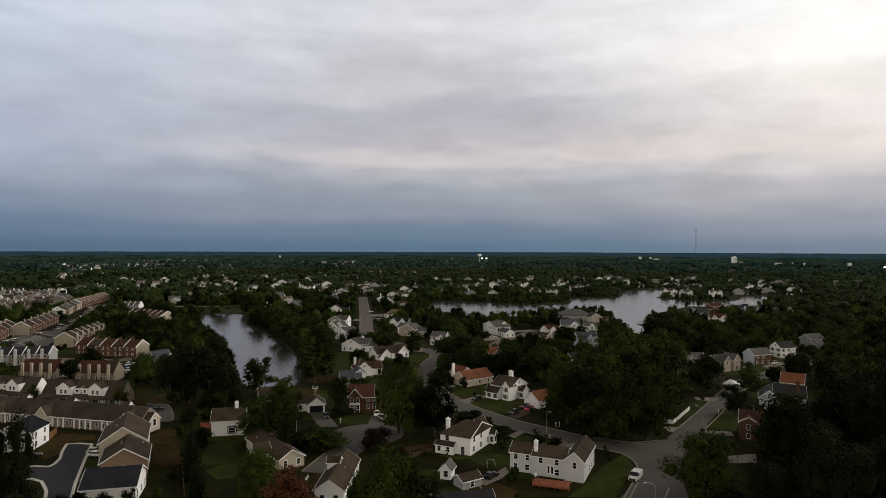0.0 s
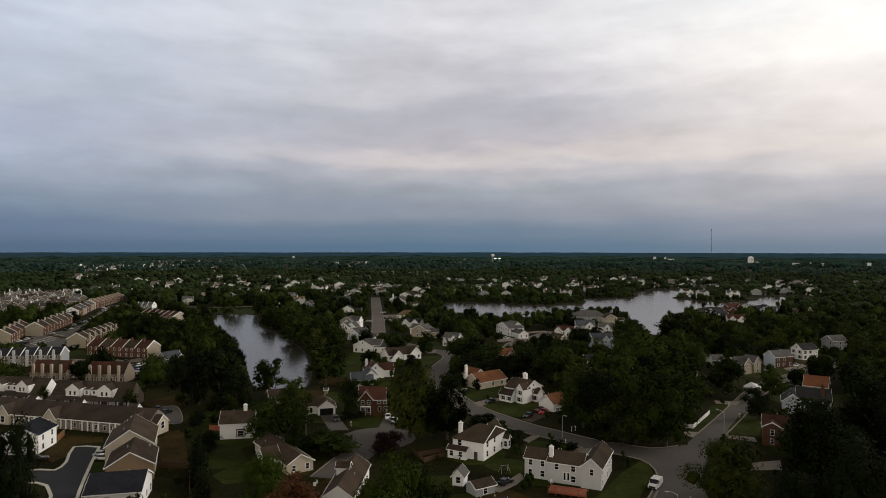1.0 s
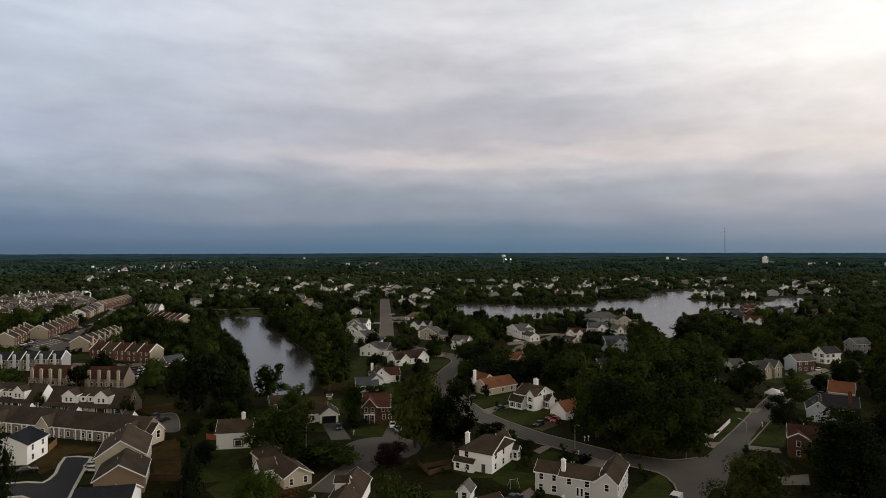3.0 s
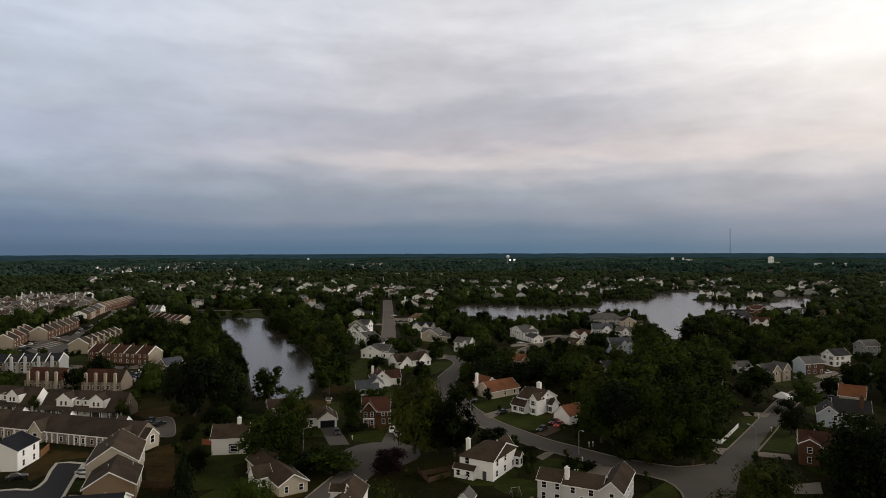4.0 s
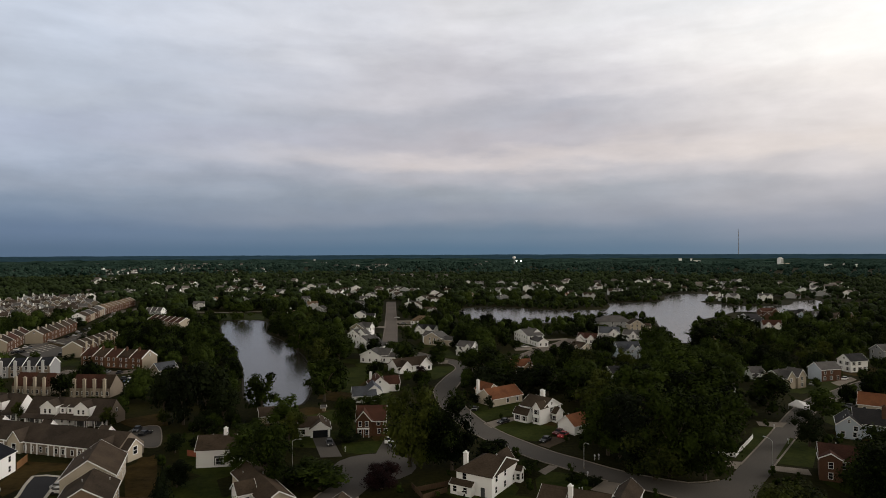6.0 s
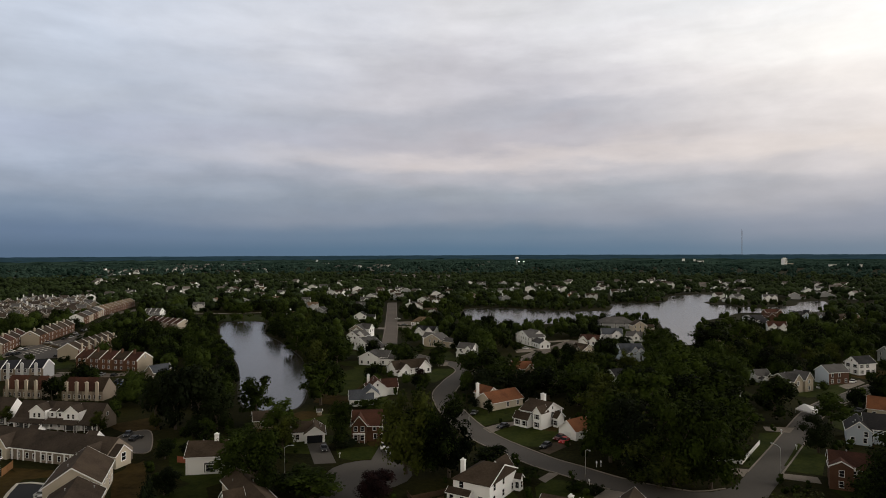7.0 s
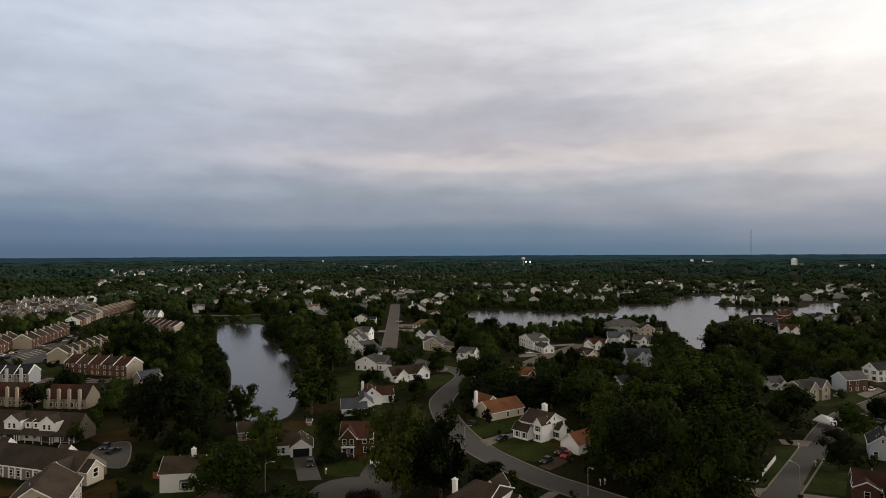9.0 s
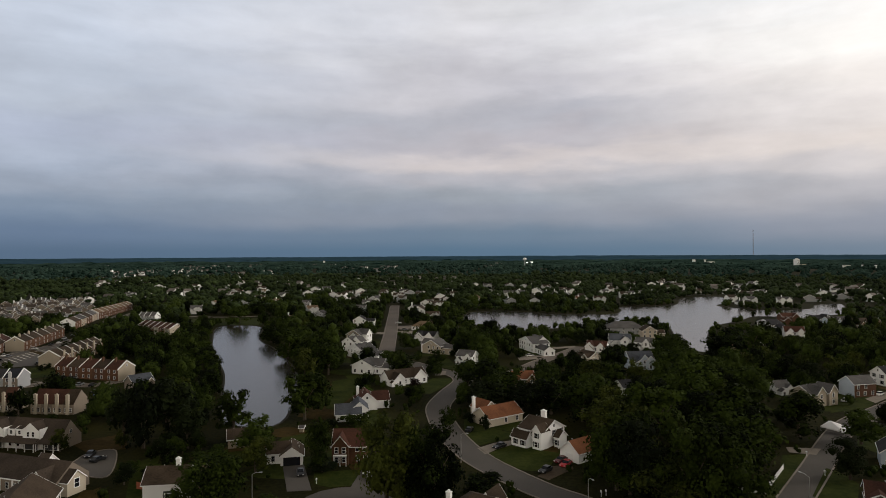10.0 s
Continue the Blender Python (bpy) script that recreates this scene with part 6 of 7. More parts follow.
# ---- trees ----
def crown_mesh(name, seed, kind, leaves, size, lobes, tall=False, core=1):
    """A crown one metre wide and one high, standing on z = 0: clumps of leaves round several uneven lobes, with gaps."""
    g = np.random.default_rng(seed)
    balls = []
    for i in range(lobes):
        if tall:
            t = (i + 0.5) / lobes
            r = 0.30 * (1.05 - t) + 0.05
            balls.append((g.uniform(-0.06, 0.06), g.uniform(-0.06, 0.06), 0.1 + 0.82 * t, r * g.uniform(0.9, 1.3)))
        else:
            a, u = g.uniform(0, 2 * math.pi), g.uniform(0.05, 1) ** 0.6
            z = g.uniform(0.10, 0.8)
            rr = 0.34 * u * (1.1 - 0.9 * abs(z - 0.42))
            balls.append((rr * math.cos(a), rr * math.sin(a), z, g.uniform(0.09, 0.19) * (1.15 - 0.5 * z)))
    if not tall:
        balls.append((0, 0, 0.42, 0.24))
    v, fs = [], []
    bm = bmesh.new()
    bmesh.ops.create_icosphere(bm, subdivisions=core, radius=1)
    iv = [tuple(q.co) for q in bm.verts]
    jf = [tuple(q.index for q in fc.verts) for fc in bm.faces]
    bm.free()
    for x, y, z, r in balls:
        k = len(v)
        for p in iv:
            j = 0.40 + 0.30 * g.random()
            v.append((x + p[0] * r * j, y + p[1] * r * j, z + p[2] * r * j))
        fs += [tuple(i + k for i in q) for q in jf]
    w = np.array([b[3] ** 2 for b in balls])
    pick = g.choice(len(balls), leaves, p=w / w.sum())
    for b in pick:
        x, y, z, r = balls[b]
        d = g.normal(size=3)
        d /= np.linalg.norm(d)
        if d[2] < -0.5:
            d[2] *= -1
        c = np.array((x, y, z)) + d * r * g.uniform(0.66, 1.2)
        n = d + g.normal(size=3) * 0.38 + (0, 0, 0.35)
        n /= np.linalg.norm(n)
        s1 = np.cross(n, g.normal(size=3))
        s1 /= np.linalg.norm(s1)
        s2 = np.cross(n, s1)
        h = size * g.uniform(0.6, 1.3)
        k = len(v)
        v += [tuple(c + s1 * h), tuple(c + s2 * h * 0.8 + n * h * 0.2), tuple(c - s1 * h * 0.9), tuple(c - s2 * h)]
        fs.append((k, k + 1, k + 2, k + 3))
    return mesh_of(name, v, fs, LEAF[kind])


def trunk_mesh(seed, limbs=4):
    g = random.Random(seed)
    s = Shape()
    s.tube((0, 0, -0.02), (0.01, 0, 0.35), 0.034, 0.024, 7)
    for i in range(limbs):
        a = i * 2 * math.pi / limbs + g.uniform(-0.4, 0.4)
        s.tube((0.005, 0, 0.24 + 0.03 * i), (0.22 * math.cos(a), 0.22 * math.sin(a), 0.5 + g.uniform(-0.05, 0.12)), 0.016, 0.006, 5)
    return s.mesh("trunk", BARK)


TRUNKS = [trunk_mesh(i) for i in range(3)]
CROWNS = {}
for _kind, _n in (("green", 6), ("light", 3), ("dark", 3), ("plum", 1), ("rust", 1)):
    CROWNS[_kind] = [crown_mesh("crown", 10 * _n + i, _kind, 1300, 0.030, 22 + i % 4) for i in range(_n)]
CROWNS["cypress"] = [crown_mesh("crown", 91 + i, "dark", 900, 0.03, 11, True) for i in range(2)]
FINE = {k: [crown_mesh("crown", 700 + 10 * n + i, k, 3700, 0.0195, 26 + i) for i in range(n)] for k, n in (("green", 3), ("light", 2), ("dark", 2), ("plum", 1), ("rust", 1))}
CLOSE = {k: [crown_mesh("crown", 900 + 10 * n + i, k, 9000, 0.0120, 30 + 2 * i) for i in range(n)] for k, n in (("green", 2), ("light", 1), ("dark", 2))}
MASTERS = {}
LABELS = {"green": "leafy green broadleaf tree with an uneven crown", "light": "yellow-green broadleaf tree with a loose crown", "dark": "dark green tree with a dense crown", "plum": "round tree with dark purple leaves",
          "rust": "small tree with rusty red leaves", "cypress": "dark narrow evergreen tree in a yard"}
FINE["plum"] = [crown_mesh("crown", 55, "plum", 5000, 0.022, 40)]
NEAR = []
tg = random.Random(3)


def tree(x, y, h, w, kind="green"):
    """A tree of that height and crown width."""
    near = y < 215 and h > 6.5 and kind in FINE
    close = y < 162 and h > 9 and kind in CLOSE
    store = CLOSE if close else FINE if near else CROWNS
    i = tg.randrange(len(store[kind]))
    key = (kind, i, near, close)
    lift = 0.0 if kind == "cypress" else 0.06
    m = pose(x, y, 0, 0, 0, tg.uniform(0, 360)) @ Matrix.Diagonal((w * 1.12, w * tg.uniform(1.0, 1.22), h * 1.04, 1))
    if key in MASTERS:
        o = MASTERS[key]
        c = copy_thing(o, Matrix.Identity(4))
        c.matrix_basis = m
    else:
        c = MASTERS[key] = thing("tree", m, LABELS[kind], "tree", "trees of the neighbourhood")
        part("trunk", TRUNKS[i % 3], None, c)
        part("crown", store[kind][i], None, c, at=Matrix.Translation((0, 0, lift)) @ Matrix.Diagonal((1.1, 1.1, (1 - lift) / 1.0, 1)))
    NEAR.append((x, y, w * 0.32))
    return c


for _t in ((-13.2, 190.6, 22.5, 14.6, "light"), (-2.2, 188.6, 19.5, 12.4, "green"), (-7.0, 192.5, 17.6, 9.2, "green"), (-35.4, 211.6, 14.0, 8.9, "green"), (-18.2, 174.9, 6.7, 8.8, "plum"), (-46.1, 174.5, 16.3, 12.4, "green"), (-53.8, 182.2, 12.3, 11.6, "green"),
           (-32.8, 174.3, 6.3, 13.7, "green"), (-38.4, 176.8, 6.3, 9.8, "green"), (-63.3, 159.9, 10.3, 4.8, "cypress"), (-90.5, 226.5, 21.1, 13.0, "dark"), (-86.0, 233.8, 20.2, 15.4, "dark"), (-77.4, 227.0, 13.6, 11.2, "dark"),
           (-100.5, 233.2, 16.8, 11.6, "dark"), (-71.0, 244.4, 14.1, 12.1, "green"), (-57.5, 227.8, 10.2, 11.2, "green"), (-52.6, 259.8, 18.7, 15.0, "green")):
    tree(*_t)
for _t in ((40.0, 202.3, 19.6, 14.0, "green"), (44.8, 192.9, 20.3, 16.5, "dark"), (51.8, 186.7, 22.8, 14.4, "green"), (59.7, 184.9, 20.7, 14.3, "green"), (42.6, 199.9, 10.2, 14.1, "green"), (47.7, 184.4, 14.3, 15.7, "light"),
           (40.8, 263.5, 13.9, 14.9, "green"), (31.2, 272.6, 13.1, 15.5, "green"), (66.6, 217.0, 20.5, 15.4, "green"), (59.9, 243.4, 17.5, 17.5, "green"), (78.5, 217.5, 15.4, 15.4, "green"), (88.0, 252.4, 16.1, 18.1, "green"),
           (104.0, 250.2, 14.8, 15.0, "green"), (118.2, 243.0, 11.5, 12.0, "green"), (98.8, 213.0, 11.0, 9.2, "dark")):
    tree(*_t)
for _t in ((-75.0, 131.0, 5.2, 5.0, "green"), (-70.5, 131.2, 5.0, 5.5, "dark"), (-65.6, 132.6, 5.2, 5.0, "green"), (-79.5, 131.5, 4.4, 4.6, "dark")):
    tree(*_t)
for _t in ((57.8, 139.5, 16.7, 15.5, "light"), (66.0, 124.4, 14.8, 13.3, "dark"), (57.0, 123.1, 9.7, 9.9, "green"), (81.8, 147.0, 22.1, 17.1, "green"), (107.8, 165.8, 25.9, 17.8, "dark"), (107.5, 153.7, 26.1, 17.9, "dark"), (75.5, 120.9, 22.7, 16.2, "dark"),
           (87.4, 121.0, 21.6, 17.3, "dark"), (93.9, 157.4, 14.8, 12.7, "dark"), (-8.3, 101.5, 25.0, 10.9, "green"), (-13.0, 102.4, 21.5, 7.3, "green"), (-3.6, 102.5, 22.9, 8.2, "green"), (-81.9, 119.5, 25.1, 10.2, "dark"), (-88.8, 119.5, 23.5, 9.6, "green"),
           (-39.2, 134.1, 14.4, 10.8, "green"), (-31.0, 127.3, 11.6, 11.4, "rust"), (-60.0, 151.8, 11.1, 5.4, "cypress"), (-52.3, 134.0, 11.1, 5.4, "cypress")):
    tree(*_t)
for _t in ((8.2, 287.5, 17.7, 20.1, "green"), (1.0, 305.1, 13.9, 15.1, "green"), (17.4, 305.8, 11.4, 15.1, "green"), (8.0, 276.8, 11.3, 15.9, "dark"), (-96.7, 377.8, 16.1, 16.1, "green"), (-69.3, 315.9, 17.2, 13.3, "light"),
           (-70.6, 338.5, 20.0, 17.1, "green"), (-64.9, 338.7, 14.3, 14.3, "green"), (-127.9, 439.7, 12.1, 13.6, "green"), (-190.8, 544.8, 15.2, 21.4, "green"), (8.1, 196.0, 6.2, 10.8, "green"), (16.7, 187.3, 3.7, 7.3, "green"),
           (28.1, 181.6, 2.5, 5.6, "green"), (32.0, 179.8, 2.8, 4.2, "dark"), (90.8, 168.2, 14.5, 13.9, "green"), (99.0, 177.1, 16.1, 16.1, "green")):
    tree(*_t)

for _t in ((-151.2, 255.0, 10.9, 9.4, "green"), (-112.9, 222.1, 7.0, 4.8, "light"), (-148.1, 229.1, 6.5, 4.6, "light"), (-33.4, 210.5, 3.2, 7.5, "dark"), (3.1, 260.2, 3.6, 5.5, "dark"), (-3.1, 252.1, 7.4, 6.2, "green"), (8.4, 250.9, 5.3, 4.1, "dark"),
           (-31.7, 349.9, 8.8, 17.6, "green"), (-15.9, 357.5, 9.0, 12.0, "green"), (-41.3, 360.2, 8.5, 12.1, "green"), (104.5, 395.2, 14.8, 17.1, "green"), (134.3, 394.0, 16.6, 20.2, "green"), (155.3, 412.7, 17.1, 20.5, "green"),
           (238.4, 515.9, 11.6, 12.0, "dark"), (85.6, 486.5, 7.8, 7.4, "dark"), (100.9, 523.5, 8.0, 11.5, "dark")):
    tree(*_t)
for _t in ((117.7, 477.6, 8.8, 8.0, "dark"), (58.8, 320.6, 9.8, 18.5, "green"), (38.9, 297.9, 7.3, 14.7, "green"), (92.4, 329.0, 16.2, 21.6, "green"), (83.7, 279.7, 18.1, 18.1, "green"), (21.6, 277.3, 11.3, 13.6, "dark"), (-15.2, 231.6, 7.9, 8.3, "green"),
           (-59.7, 203.3, 8.2, 11.5, "green"), (-64.1, 199.4, 6.4, 7.1, "green"), (-66.9, 173.6, 6.9, 6.9, "dark"),
           (-126.8, 261.6, 6.1, 9.6, "dark"), (107.2, 417.5, 9.5, 9.0, "green"), (113.4, 417.2, 11.0, 9.5, "green"), (56.8, 329.6, 9.0, 13.0, "green"), (63.6, 331.8, 8.0, 11.0, "dark"), (66.4, 444.5, 6.0, 9.0, "dark"),
           (86.3, 393.5, 8.5, 8.0, "dark"), (94.0, 369.3, 10.0, 12.0, "green"), (-36.0, 254.6, 3.6, 6.5, "green"), (-50.4, 208.6, 10.0, 9.0, "light"), (-21.4, 311.6, 4.6, 5.5, "plum"), (57.8, 314.0, 12.0, 13.0, "green"), (64.8, 441.6, 9.0, 8.5, "dark"), (71.5, 446.0, 8.0, 7.5, "dark"), (117.5, 426.0, 9.5, 10.0, "dark"), (70.0, 372.0, 7.0, 7.5, "dark"), (-41.5, 253.4, 3.0, 5.0, "dark"), (-31.6, 255.6, 4.4, 5.5, "green"), (-206.0, 340.0, 3.5, 5.0, "dark"), (-232.0, 398.0, 7.0, 9.0, "dark"), (-168.0, 296.0, 6.0, 8.0, "green"), (-216.0, 330.0, 6.5, 6.0, "green"), (-286.0, 470.0, 9.0, 12.0, "dark")):
    tree(*_t)
# the near lake shores stay open
for _q in ((-1.0, 532.8), (16.0, 487.9), (29.7, 474.9), (46.4, 482.0), (65.3, 503.5), (81.4, 511.4), (-169.9, 554.4), (-189.2, 540.4)):
    PLOTS.append((*_q, 7.0))
for _q in ((126.8, 447.7), (118.9, 397.8), (163.8, 485.5), (194.0, 538.2), (220.5, 574.1), (238.9, 584.1), (253.4, 584.5), (265.8, 575.3), (287.3, 590.3), (307.6, 606.0)):
    PLOTS.append((*_q, 19.0))
PLOTS += [(-228.0, 556.0, 20.0), (-205.0, 556.0, 22.0), (-182.0, 556.0, 20.0), (-240.0, 584.0, 16.0), (-215.0, 582.0, 16.0), (-193.0, 586.0, 14.0)]
PLOTS += CLEARINGS
# open ground with low planting before it
GARDENS += [(27.0, 368.0, 6.0), (34.0, 386.0, 8.0), (43.0, 398.0, 8.0), (54.0, 414.0, 8.0), (36.0, 414.0, 9.0), (62.0, 383.0, 6.0), (103.0, 436.0, 8.0), (110.0, 448.0, 7.0), (-14.0, 368.0, 6.0), (-228.0, 565.0, 12.0), (-205.0, 570.0, 14.0), (-182.0, 575.0, 12.0), (-245.0, 590.0, 10.0), (-48.0, 500.0, 7.0), (-47.0, 486.0, 6.0)]

# trees crowding both banks of the pond
_run = 0.0
for _i in range(len(POND)):
    _a, _c = Vector(POND[_i - 1]), Vector(POND[_i])
    _run += (_c - _a).length
    if _run < 5.5 or _c.y > 505 or _c.y < 275:
        continue
    _run = 0.0
    _side = Vector((_c.y - _a.y, _a.x - _c.x)).normalized()
    if inside(*(_c + _side * 2), POND):
        _side = -_side
    _q = _c + _side * tg.uniform(4.0, 6.0)
    _s = 1.0 if _side.x < 0 else 0.85
    _h = tg.uniform(5.5, 10.5) * _s
    tree(_q.x, _q.y, _h, _h * tg.uniform(0.75, 1.0), tg.choice(("green", "green", "light", "dark")))

# ---- filling woods ----
def free_spot(x, y, r, roads=True):
    for p in WATERS:
        if inside(x, y, p):
            return False
        if any(near_line(x, y, p[i - 1], p[i]) < r * 0.5 for i in range(len(p))):
            return False
    for px, py, pr in PLOTS:
        if (x - px) ** 2 + (y - py) ** 2 < (pr + r * 0.6) ** 2:
            return False
    if roads:
        for a, b, hw in LANES:
            if abs(x - a.x) < 40 and abs(y - a.y) < 40 and near_line(x, y, a, b) < hw + r * 0.8:
                return False
    return True


def spaced(x, y, r, others):
    return all((x - ox) ** 2 + (y - oy) ** 2 > ((r + orr) * 0.8) ** 2 for ox, oy, orr in others)


# wooded patches: outline, number, height range, kinds
PATCHES = [
    ([(-80.7, 194.7), (-97.0, 226.2), (-94.7, 233.4), (-71.6, 229.3), (-60.0, 211.8), (-57.0, 195.7), (-67.7, 200.3), (-77.8, 202.6)], 20, (2.5, 6), ("dark", "green", "green")),
    ([(31.8, 277.7), (60.1, 327.8), (99.7, 344.6), (107.3, 280.6), (87.0, 230.3), (64.5, 200.8), (61.9, 189.2), (42.5, 192.8), (38.3, 210.1), (42.5, 254.8)], 46, (9, 14), ("green", "light", "green", "dark", "light")),
    ([(-116.3, 244.3), (-153.8, 335.5), (-179.7, 416.4), (-169.0, 444.1), (-115.0, 336.9), (-83.3, 258.6), (-70.2, 242.1), (-74.5, 217.2), (-97.0, 226.2)], 30, (5, 9), ("green", "light", "green", "dark")),
    ([(-130.5, 439.6), (-75.7, 338.3), (-57.6, 264.3), (-48.7, 274.6), (-64.9, 338.7), (-88.2, 446.7), (-129.4, 513.0)], 22, (7, 12), ("green", "light", "green")),
    ([(133.5, 345.8), (260.2, 430.7), (183.4, 283.6), (208.5, 348.5), (175.5, 347.3), (134.3, 316.6)], 20, (8, 13), ("green", "light", "dark")),
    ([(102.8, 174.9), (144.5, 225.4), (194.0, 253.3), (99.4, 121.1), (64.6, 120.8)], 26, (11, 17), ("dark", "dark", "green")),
    ([(110.5, 380.8), (185.9, 486.2), (270.0, 488.7), (260.2, 430.7), (133.5, 345.8), (96.0, 315.2)], 23, (8, 12), ("green", "light", "dark")),
]
for _poly, _n, (_h0, _h1), _kinds in PATCHES:
    _xs, _ys = [p[0] for p in _poly], [p[1] for p in _poly]
    _tries = 0
    while _n and _tries < 1500:
        _tries += 1
        _x, _y = tg.uniform(min(_xs), max(_xs)), tg.uniform(min(_ys), max(_ys))
        _h = tg.uniform(_h0, _h1)
        _w = _h * tg.uniform(0.7, 0.95)
        if inside(_x, _y, _poly) and free_spot(_x, _y, _w * 0.45) and spaced(_x, _y, _w * 0.37, NEAR):
            tree(_x, _y, _h, _w, tg.choice(_kinds))
            _n -= 1

# woods farther off, joined: many small crowns over the suburbs out to the skyline
def woods(name, label, meshes, places, material):
    v, fs = [], []
    for (x, y, h, w), me in places:
        a = tg.uniform(0, 6.28)
        c, s = math.cos(a), math.sin(a)
        k = sum(len(q) for q in v)
        p = me[0]
        q = np.stack([x + (p[:, 0] * c - p[:, 1] * s) * w, y + (p[:, 0] * s + p[:, 1] * c) * w, p[:, 2] * h], -1)
        v.append(q)
        fs.append(me[1] + k)
    vv, ff = np.concatenate(v), np.concatenate(fs)
    me = bpy.data.meshes.new(name)
    me.vertices.add(len(vv))
    me.vertices.foreach_set("co", vv.ravel())
    me.loops.add(ff.size)
    me.loops.foreach_set("vertex_index", ff.ravel().astype(np.int32))
    me.polygons.add(len(ff))
    me.polygons.foreach_set("loop_start", np.arange(len(ff), dtype=np.int32) * ff.shape[1])
    me.polygons.foreach_set("use_smooth", np.ones(len(ff), dtype=bool))
    me.materials.append(material)
    me.update(calc_edges=True)
    return tagged(new(name, me), label, "woods", kind="stuff")


def small_crown(seed, lobes, leaves, big=1.0):
    """A coarse crown as triangles, one metre wide and high."""
    g = np.random.default_rng(seed)
    bm = bmesh.new()
    bmesh.ops.create_icosphere(bm, subdivisions=1, radius=1)
    iv = np.array([tuple(q.co) for q in bm.verts])
    jf = np.array([[q.index for q in fc.verts] for fc in bm.faces])
    bm.free()
    v, fs, k = [], [], 0
    for i in range(lobes):
        a, u, z = g.uniform(0, 6.28), g.uniform(0.05, 0.30), g.uniform(0.3, 0.72)
        r = g.uniform(0.18, 0.29) * (1.15 - 0.5 * z) * big
        v.append(np.array((u * math.cos(a), u * math.sin(a), z)) + iv * r * g.uniform(0.75, 1.2, (len(iv), 1)))
        fs.append(jf + k)
        k += len(iv)
    for i in range(leaves):
        d = g.normal(size=3)
        d /= np.linalg.norm(d)
        c = np.array((0, 0, 0.5)) + d * np.array((0.40, 0.40, 0.40)) * g.uniform(0.7, 1.15)
        t = g.normal(size=(3, 3)) * (0.06 if leaves < 30 else 0.034)
        v.append(c + t)
        fs.append(np.array([[k, k + 1, k + 2]]))
        k += 3
    v = np.concatenate(v)
    v[:, 2] = np.maximum(v[:, 2], 0.03)
    return v, np.concatenate(fs)


MIDS = [small_crown(200 + i, 9, 200) for i in range(7)]
DENSE = [small_crown(230 + i, 14, 620, 0.85) for i in range(5)]
FARS = [small_crown(300 + i, 5, 8, 1.1) for i in range(4)]
SPECKS = [small_crown(400 + i, 2, 4, 1.25) for i in range(4)]


def scatter(count, near, far, wide, h0, h1, gap):
    """Places over a wedge ahead, evenly by area, off roads, houses and water."""
    cells, out = {}, []
    for q in NEAR:
        cells.setdefault((int(q[0] // 12), int(q[1] // 12)), []).append(q)
    for i in range(count):
        d = math.sqrt(tg.uniform(near * near, far * far))
        a = tg.uniform(-wide, wide)
        x, y = d * math.sin(a), d * math.cos(a)
        h = tg.uniform(h0, h1)
        if -30 < x < 420 and 380 < y < 760 and min(near_line(x, y, LAKE[k - 1], LAKE[k]) for k in range(0, len(LAKE), 2)) < 40:
            h *= 0.55  # low planting round the lake
        if d < 1150:
            for gx, gy, gw in GARDENS:
                if -2 < gy - y < 55 and abs(gx - x) < 70:
                    e = math.hypot(gx, gy)
                    along, across = (gx * (gx - x) + gy * (gy - y)) / e, abs(gx * (gy - y) - gy * (gx - x)) / e
                    if -2 < along < 50 and across < gw + 1.5:
                        h = min(h, 2.6 + 0.12 * max(along - 4, 0))
        if d > 900:
            h *= 1.0 + 0.55 * noise.noise((x / 70, y / 110, 3)) + 0.25 * noise.noise((x / 300, y / 500, 9))
        w = h * tg.uniform(0.75, 1.05) * (1.0 if near < 500 else 1.35)
        c = (int(x // 12), int(y // 12))
        if any(not spaced(x, y, w * gap, cells.get((c[0] + p, c[1] + q), ())) for p in (-1, 0, 1) for q in (-1, 0, 1)):
            continue
        if d < 1400 and not free_spot(x, y, w * 0.5):
            continue
        if h < 4.5 and any(inside(x, y, q) for q in FLATS):
            continue
        cells.setdefault(c, []).append((x, y, w * gap))
        out.append((x, y, h, w))
    return out


LOWS = [small_crown(260 + i, 6, 90) for i in range(4)]
_low = scatter(700, 120, 300, 0.66, 1.6, 4.2, 0.5)
woods("garden_shrubs", "low dark garden shrubs between the houses", LOWS, [(p, tg.choice(LOWS)) for p in _low], LEAF["green"])
_mid = scatter(5200, 275, 760, 0.72, 7.0, 15.5, 0.36)
woods("suburb_trees", "many green garden trees between the houses", MIDS, [(p, tg.choice(DENSE if p[1] < 420 else MIDS)) for p in _mid[::4] + _mid[1::4] + _mid[2::4]], LEAF["mid"])
woods("olive_trees", "mixed green garden trees between the houses", MIDS, [(p, tg.choice(DENSE if p[1] < 420 else MIDS)) for p in _mid[3::4]], LEAF["green"])
_far = scatter(7500, 620, 1500, 0.70, 7.5, 14.0, 0.34)
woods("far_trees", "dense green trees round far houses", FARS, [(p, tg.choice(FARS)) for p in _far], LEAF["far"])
_far = scatter(5200, 1400, 2900, 0.68, 9.0, 15.0, 0.34)
woods("distant_trees", "unbroken dark woods towards the skyline", SPECKS, [(p, tg.choice(SPECKS)) for p in _far], HAZED_WOODS)
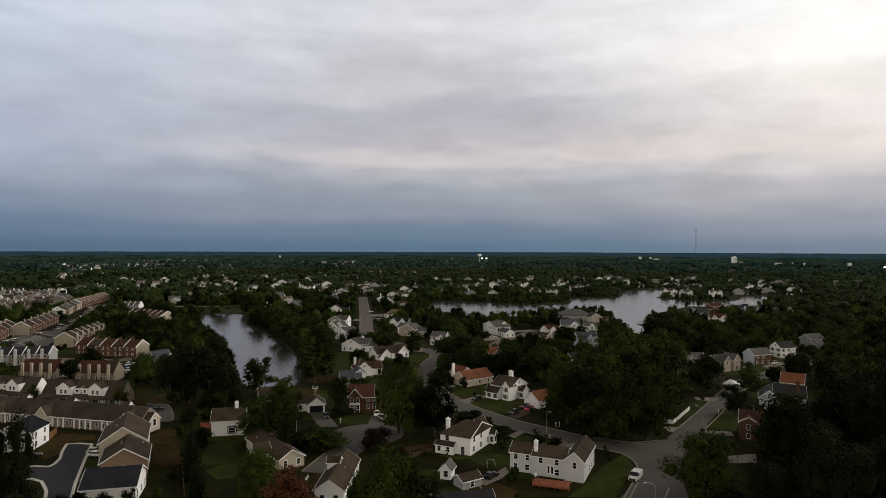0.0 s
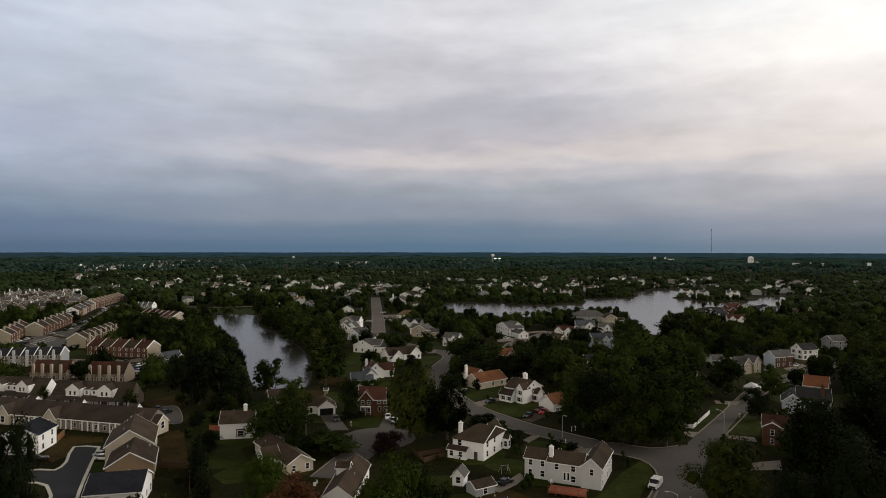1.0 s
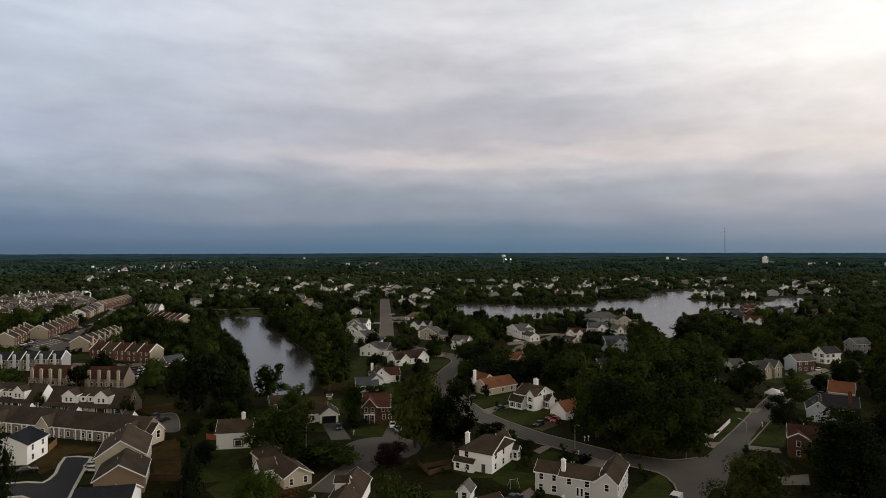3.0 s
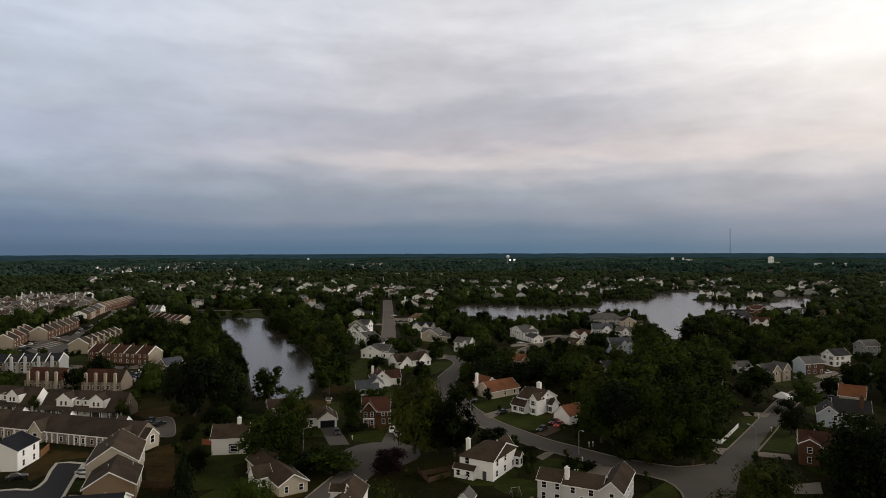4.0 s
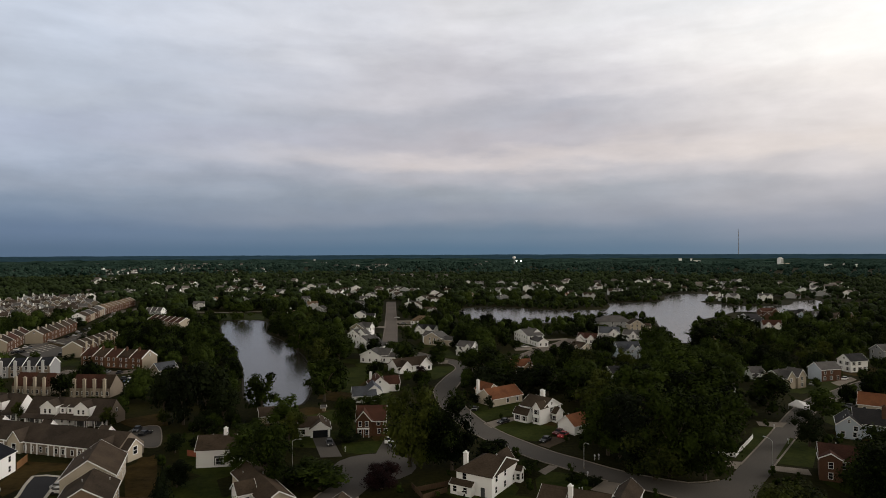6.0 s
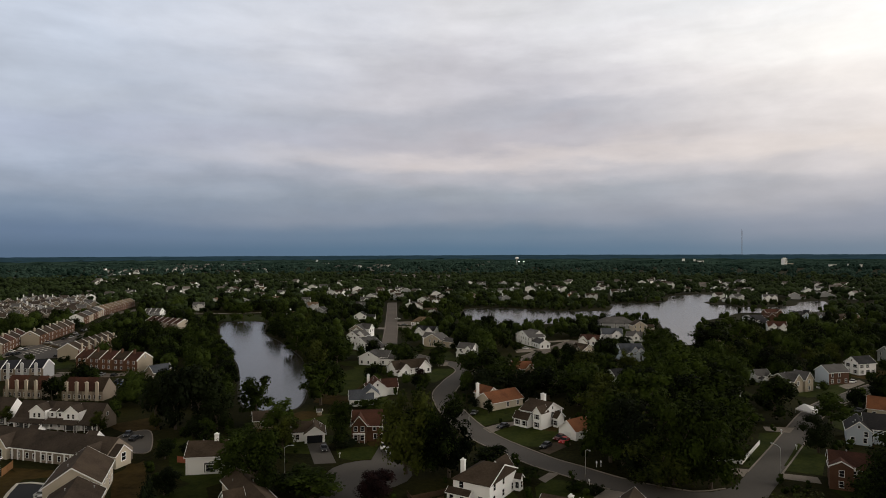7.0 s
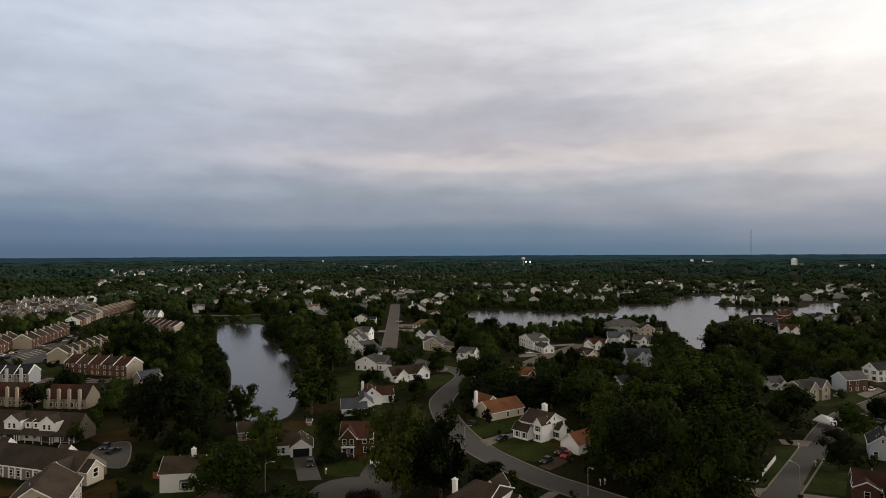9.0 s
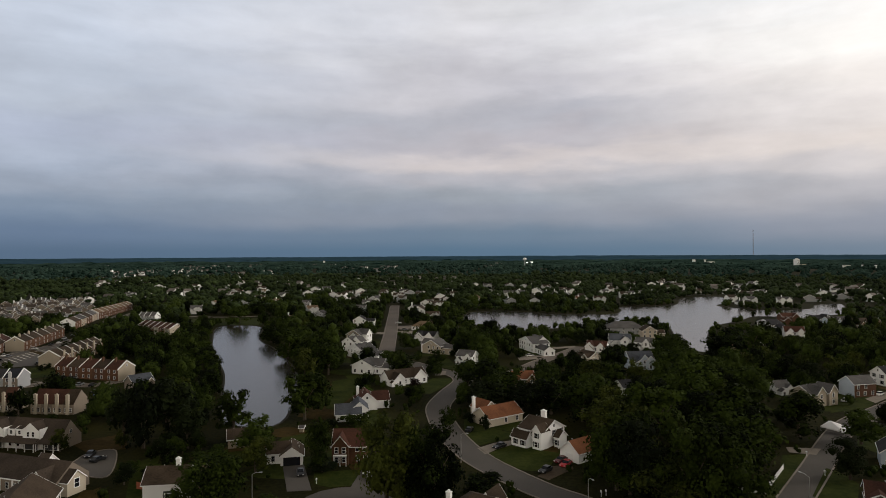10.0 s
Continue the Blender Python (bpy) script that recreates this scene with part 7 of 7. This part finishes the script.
# far neighbourhoods among the woods, joined
_hw, _hr = Shape(), Shape()
for _i in range(1500):
    _d, _a = math.sqrt(tg.uniform(760 ** 2, 2900 ** 2)), tg.uniform(-0.68, 0.68)
    _x, _y = _d * math.sin(_a), _d * math.cos(_a)
    if noise.noise((_x / 260, _y / 420, 7)) < 0.2 or (_a > 0.02 and _d > 1150) or _a < -0.55 or any(inside(_x, _y, _p) for _p in WATERS):
        continue
    _m = pose(_x, _y, 0, 0, 0, tg.uniform(-40, 40))
    _w, _h, _b = tg.uniform(3.2, 5.2), tg.uniform(5.2, 7.2), tg.uniform(3.5, 5)
    _q = [_m @ Vector(_p) for _p in ((-_w, -_b, 0), (_w, -_b, 0), (_w, _b, 0), (-_w, _b, 0), (-_w, -_b, _h), (_w, -_b, _h), (_w, _b, _h), (-_w, _b, _h), (-_w, 0, _h + 2.6), (_w, 0, _h + 2.6))]
    _hw.add([tuple(_p) for _p in _q], [(0, 1, 5, 4), (2, 3, 7, 6), (1, 2, 6, 9, 5), (3, 0, 4, 8, 7)])
    _q = [_m @ Vector(_p) for _p in ((-_w - 0.4, -_b - 0.5, _h), (_w + 0.4, -_b - 0.5, _h), (_w + 0.4, 0, _h + 2.9), (-_w - 0.4, 0, _h + 2.9), (_w + 0.4, _b + 0.5, _h), (-_w - 0.4, _b + 0.5, _h))]
    _hr.add([tuple(_p) for _p in _q], [(0, 1, 2, 3), (3, 2, 4, 5)])
_o = tagged(new("far_houses", _hw.mesh("far_houses", WALLS["mixed"])), "pale small houses among the far woods", "houses", kind="stuff")
part("roofs", _hr, ROOFS["mixed"], _o)
# the last woods: uneven canopy sheets, behind them a distance in painted blue haze
def canopy(name, label, near, far, rows, material, z0, swell, rough=1.0):
    v, n = [], 260
    for j in range(rows):
        d = near + (far - near) * (j / (rows - 1)) ** 1.15
        for i in range(n):
            a = -0.9 + 1.8 * i / (n - 1)
            x, y = d * math.sin(a), d * math.cos(a)
            z = z0 + rough * (5 * noise.noise((x / 60, y / 60, 1)) + 4 * noise.noise((x / 300, y / 300, 5)) + tg.uniform(-1.5, 1.5))
            z += swell * (j / (rows - 1)) ** 2 * (1 + 1.1 * max(0.0, i / (n - 1) - 0.35))
            v.append((x, y, max(0.5, z) if j else 0.2))
    f = [(j * n + i, j * n + i + 1, (j + 1) * n + i + 1, (j + 1) * n + i) for j in range(rows - 1) for i in range(n - 1)]
    return tagged(new(name, mesh_of(name, v, f, material)), label, "woods", kind="stuff")


canopy("skyline_woods", "dark wooded plain far off", 2300, 3700, 36, HAZED_WOODS, 7, 3)
canopy("backdrop", "wooded distance in painted blue haze on the skyline", 3500, SKYLINE - 40, 20, HAZE_RIDGE, 10, 13, 0.35)
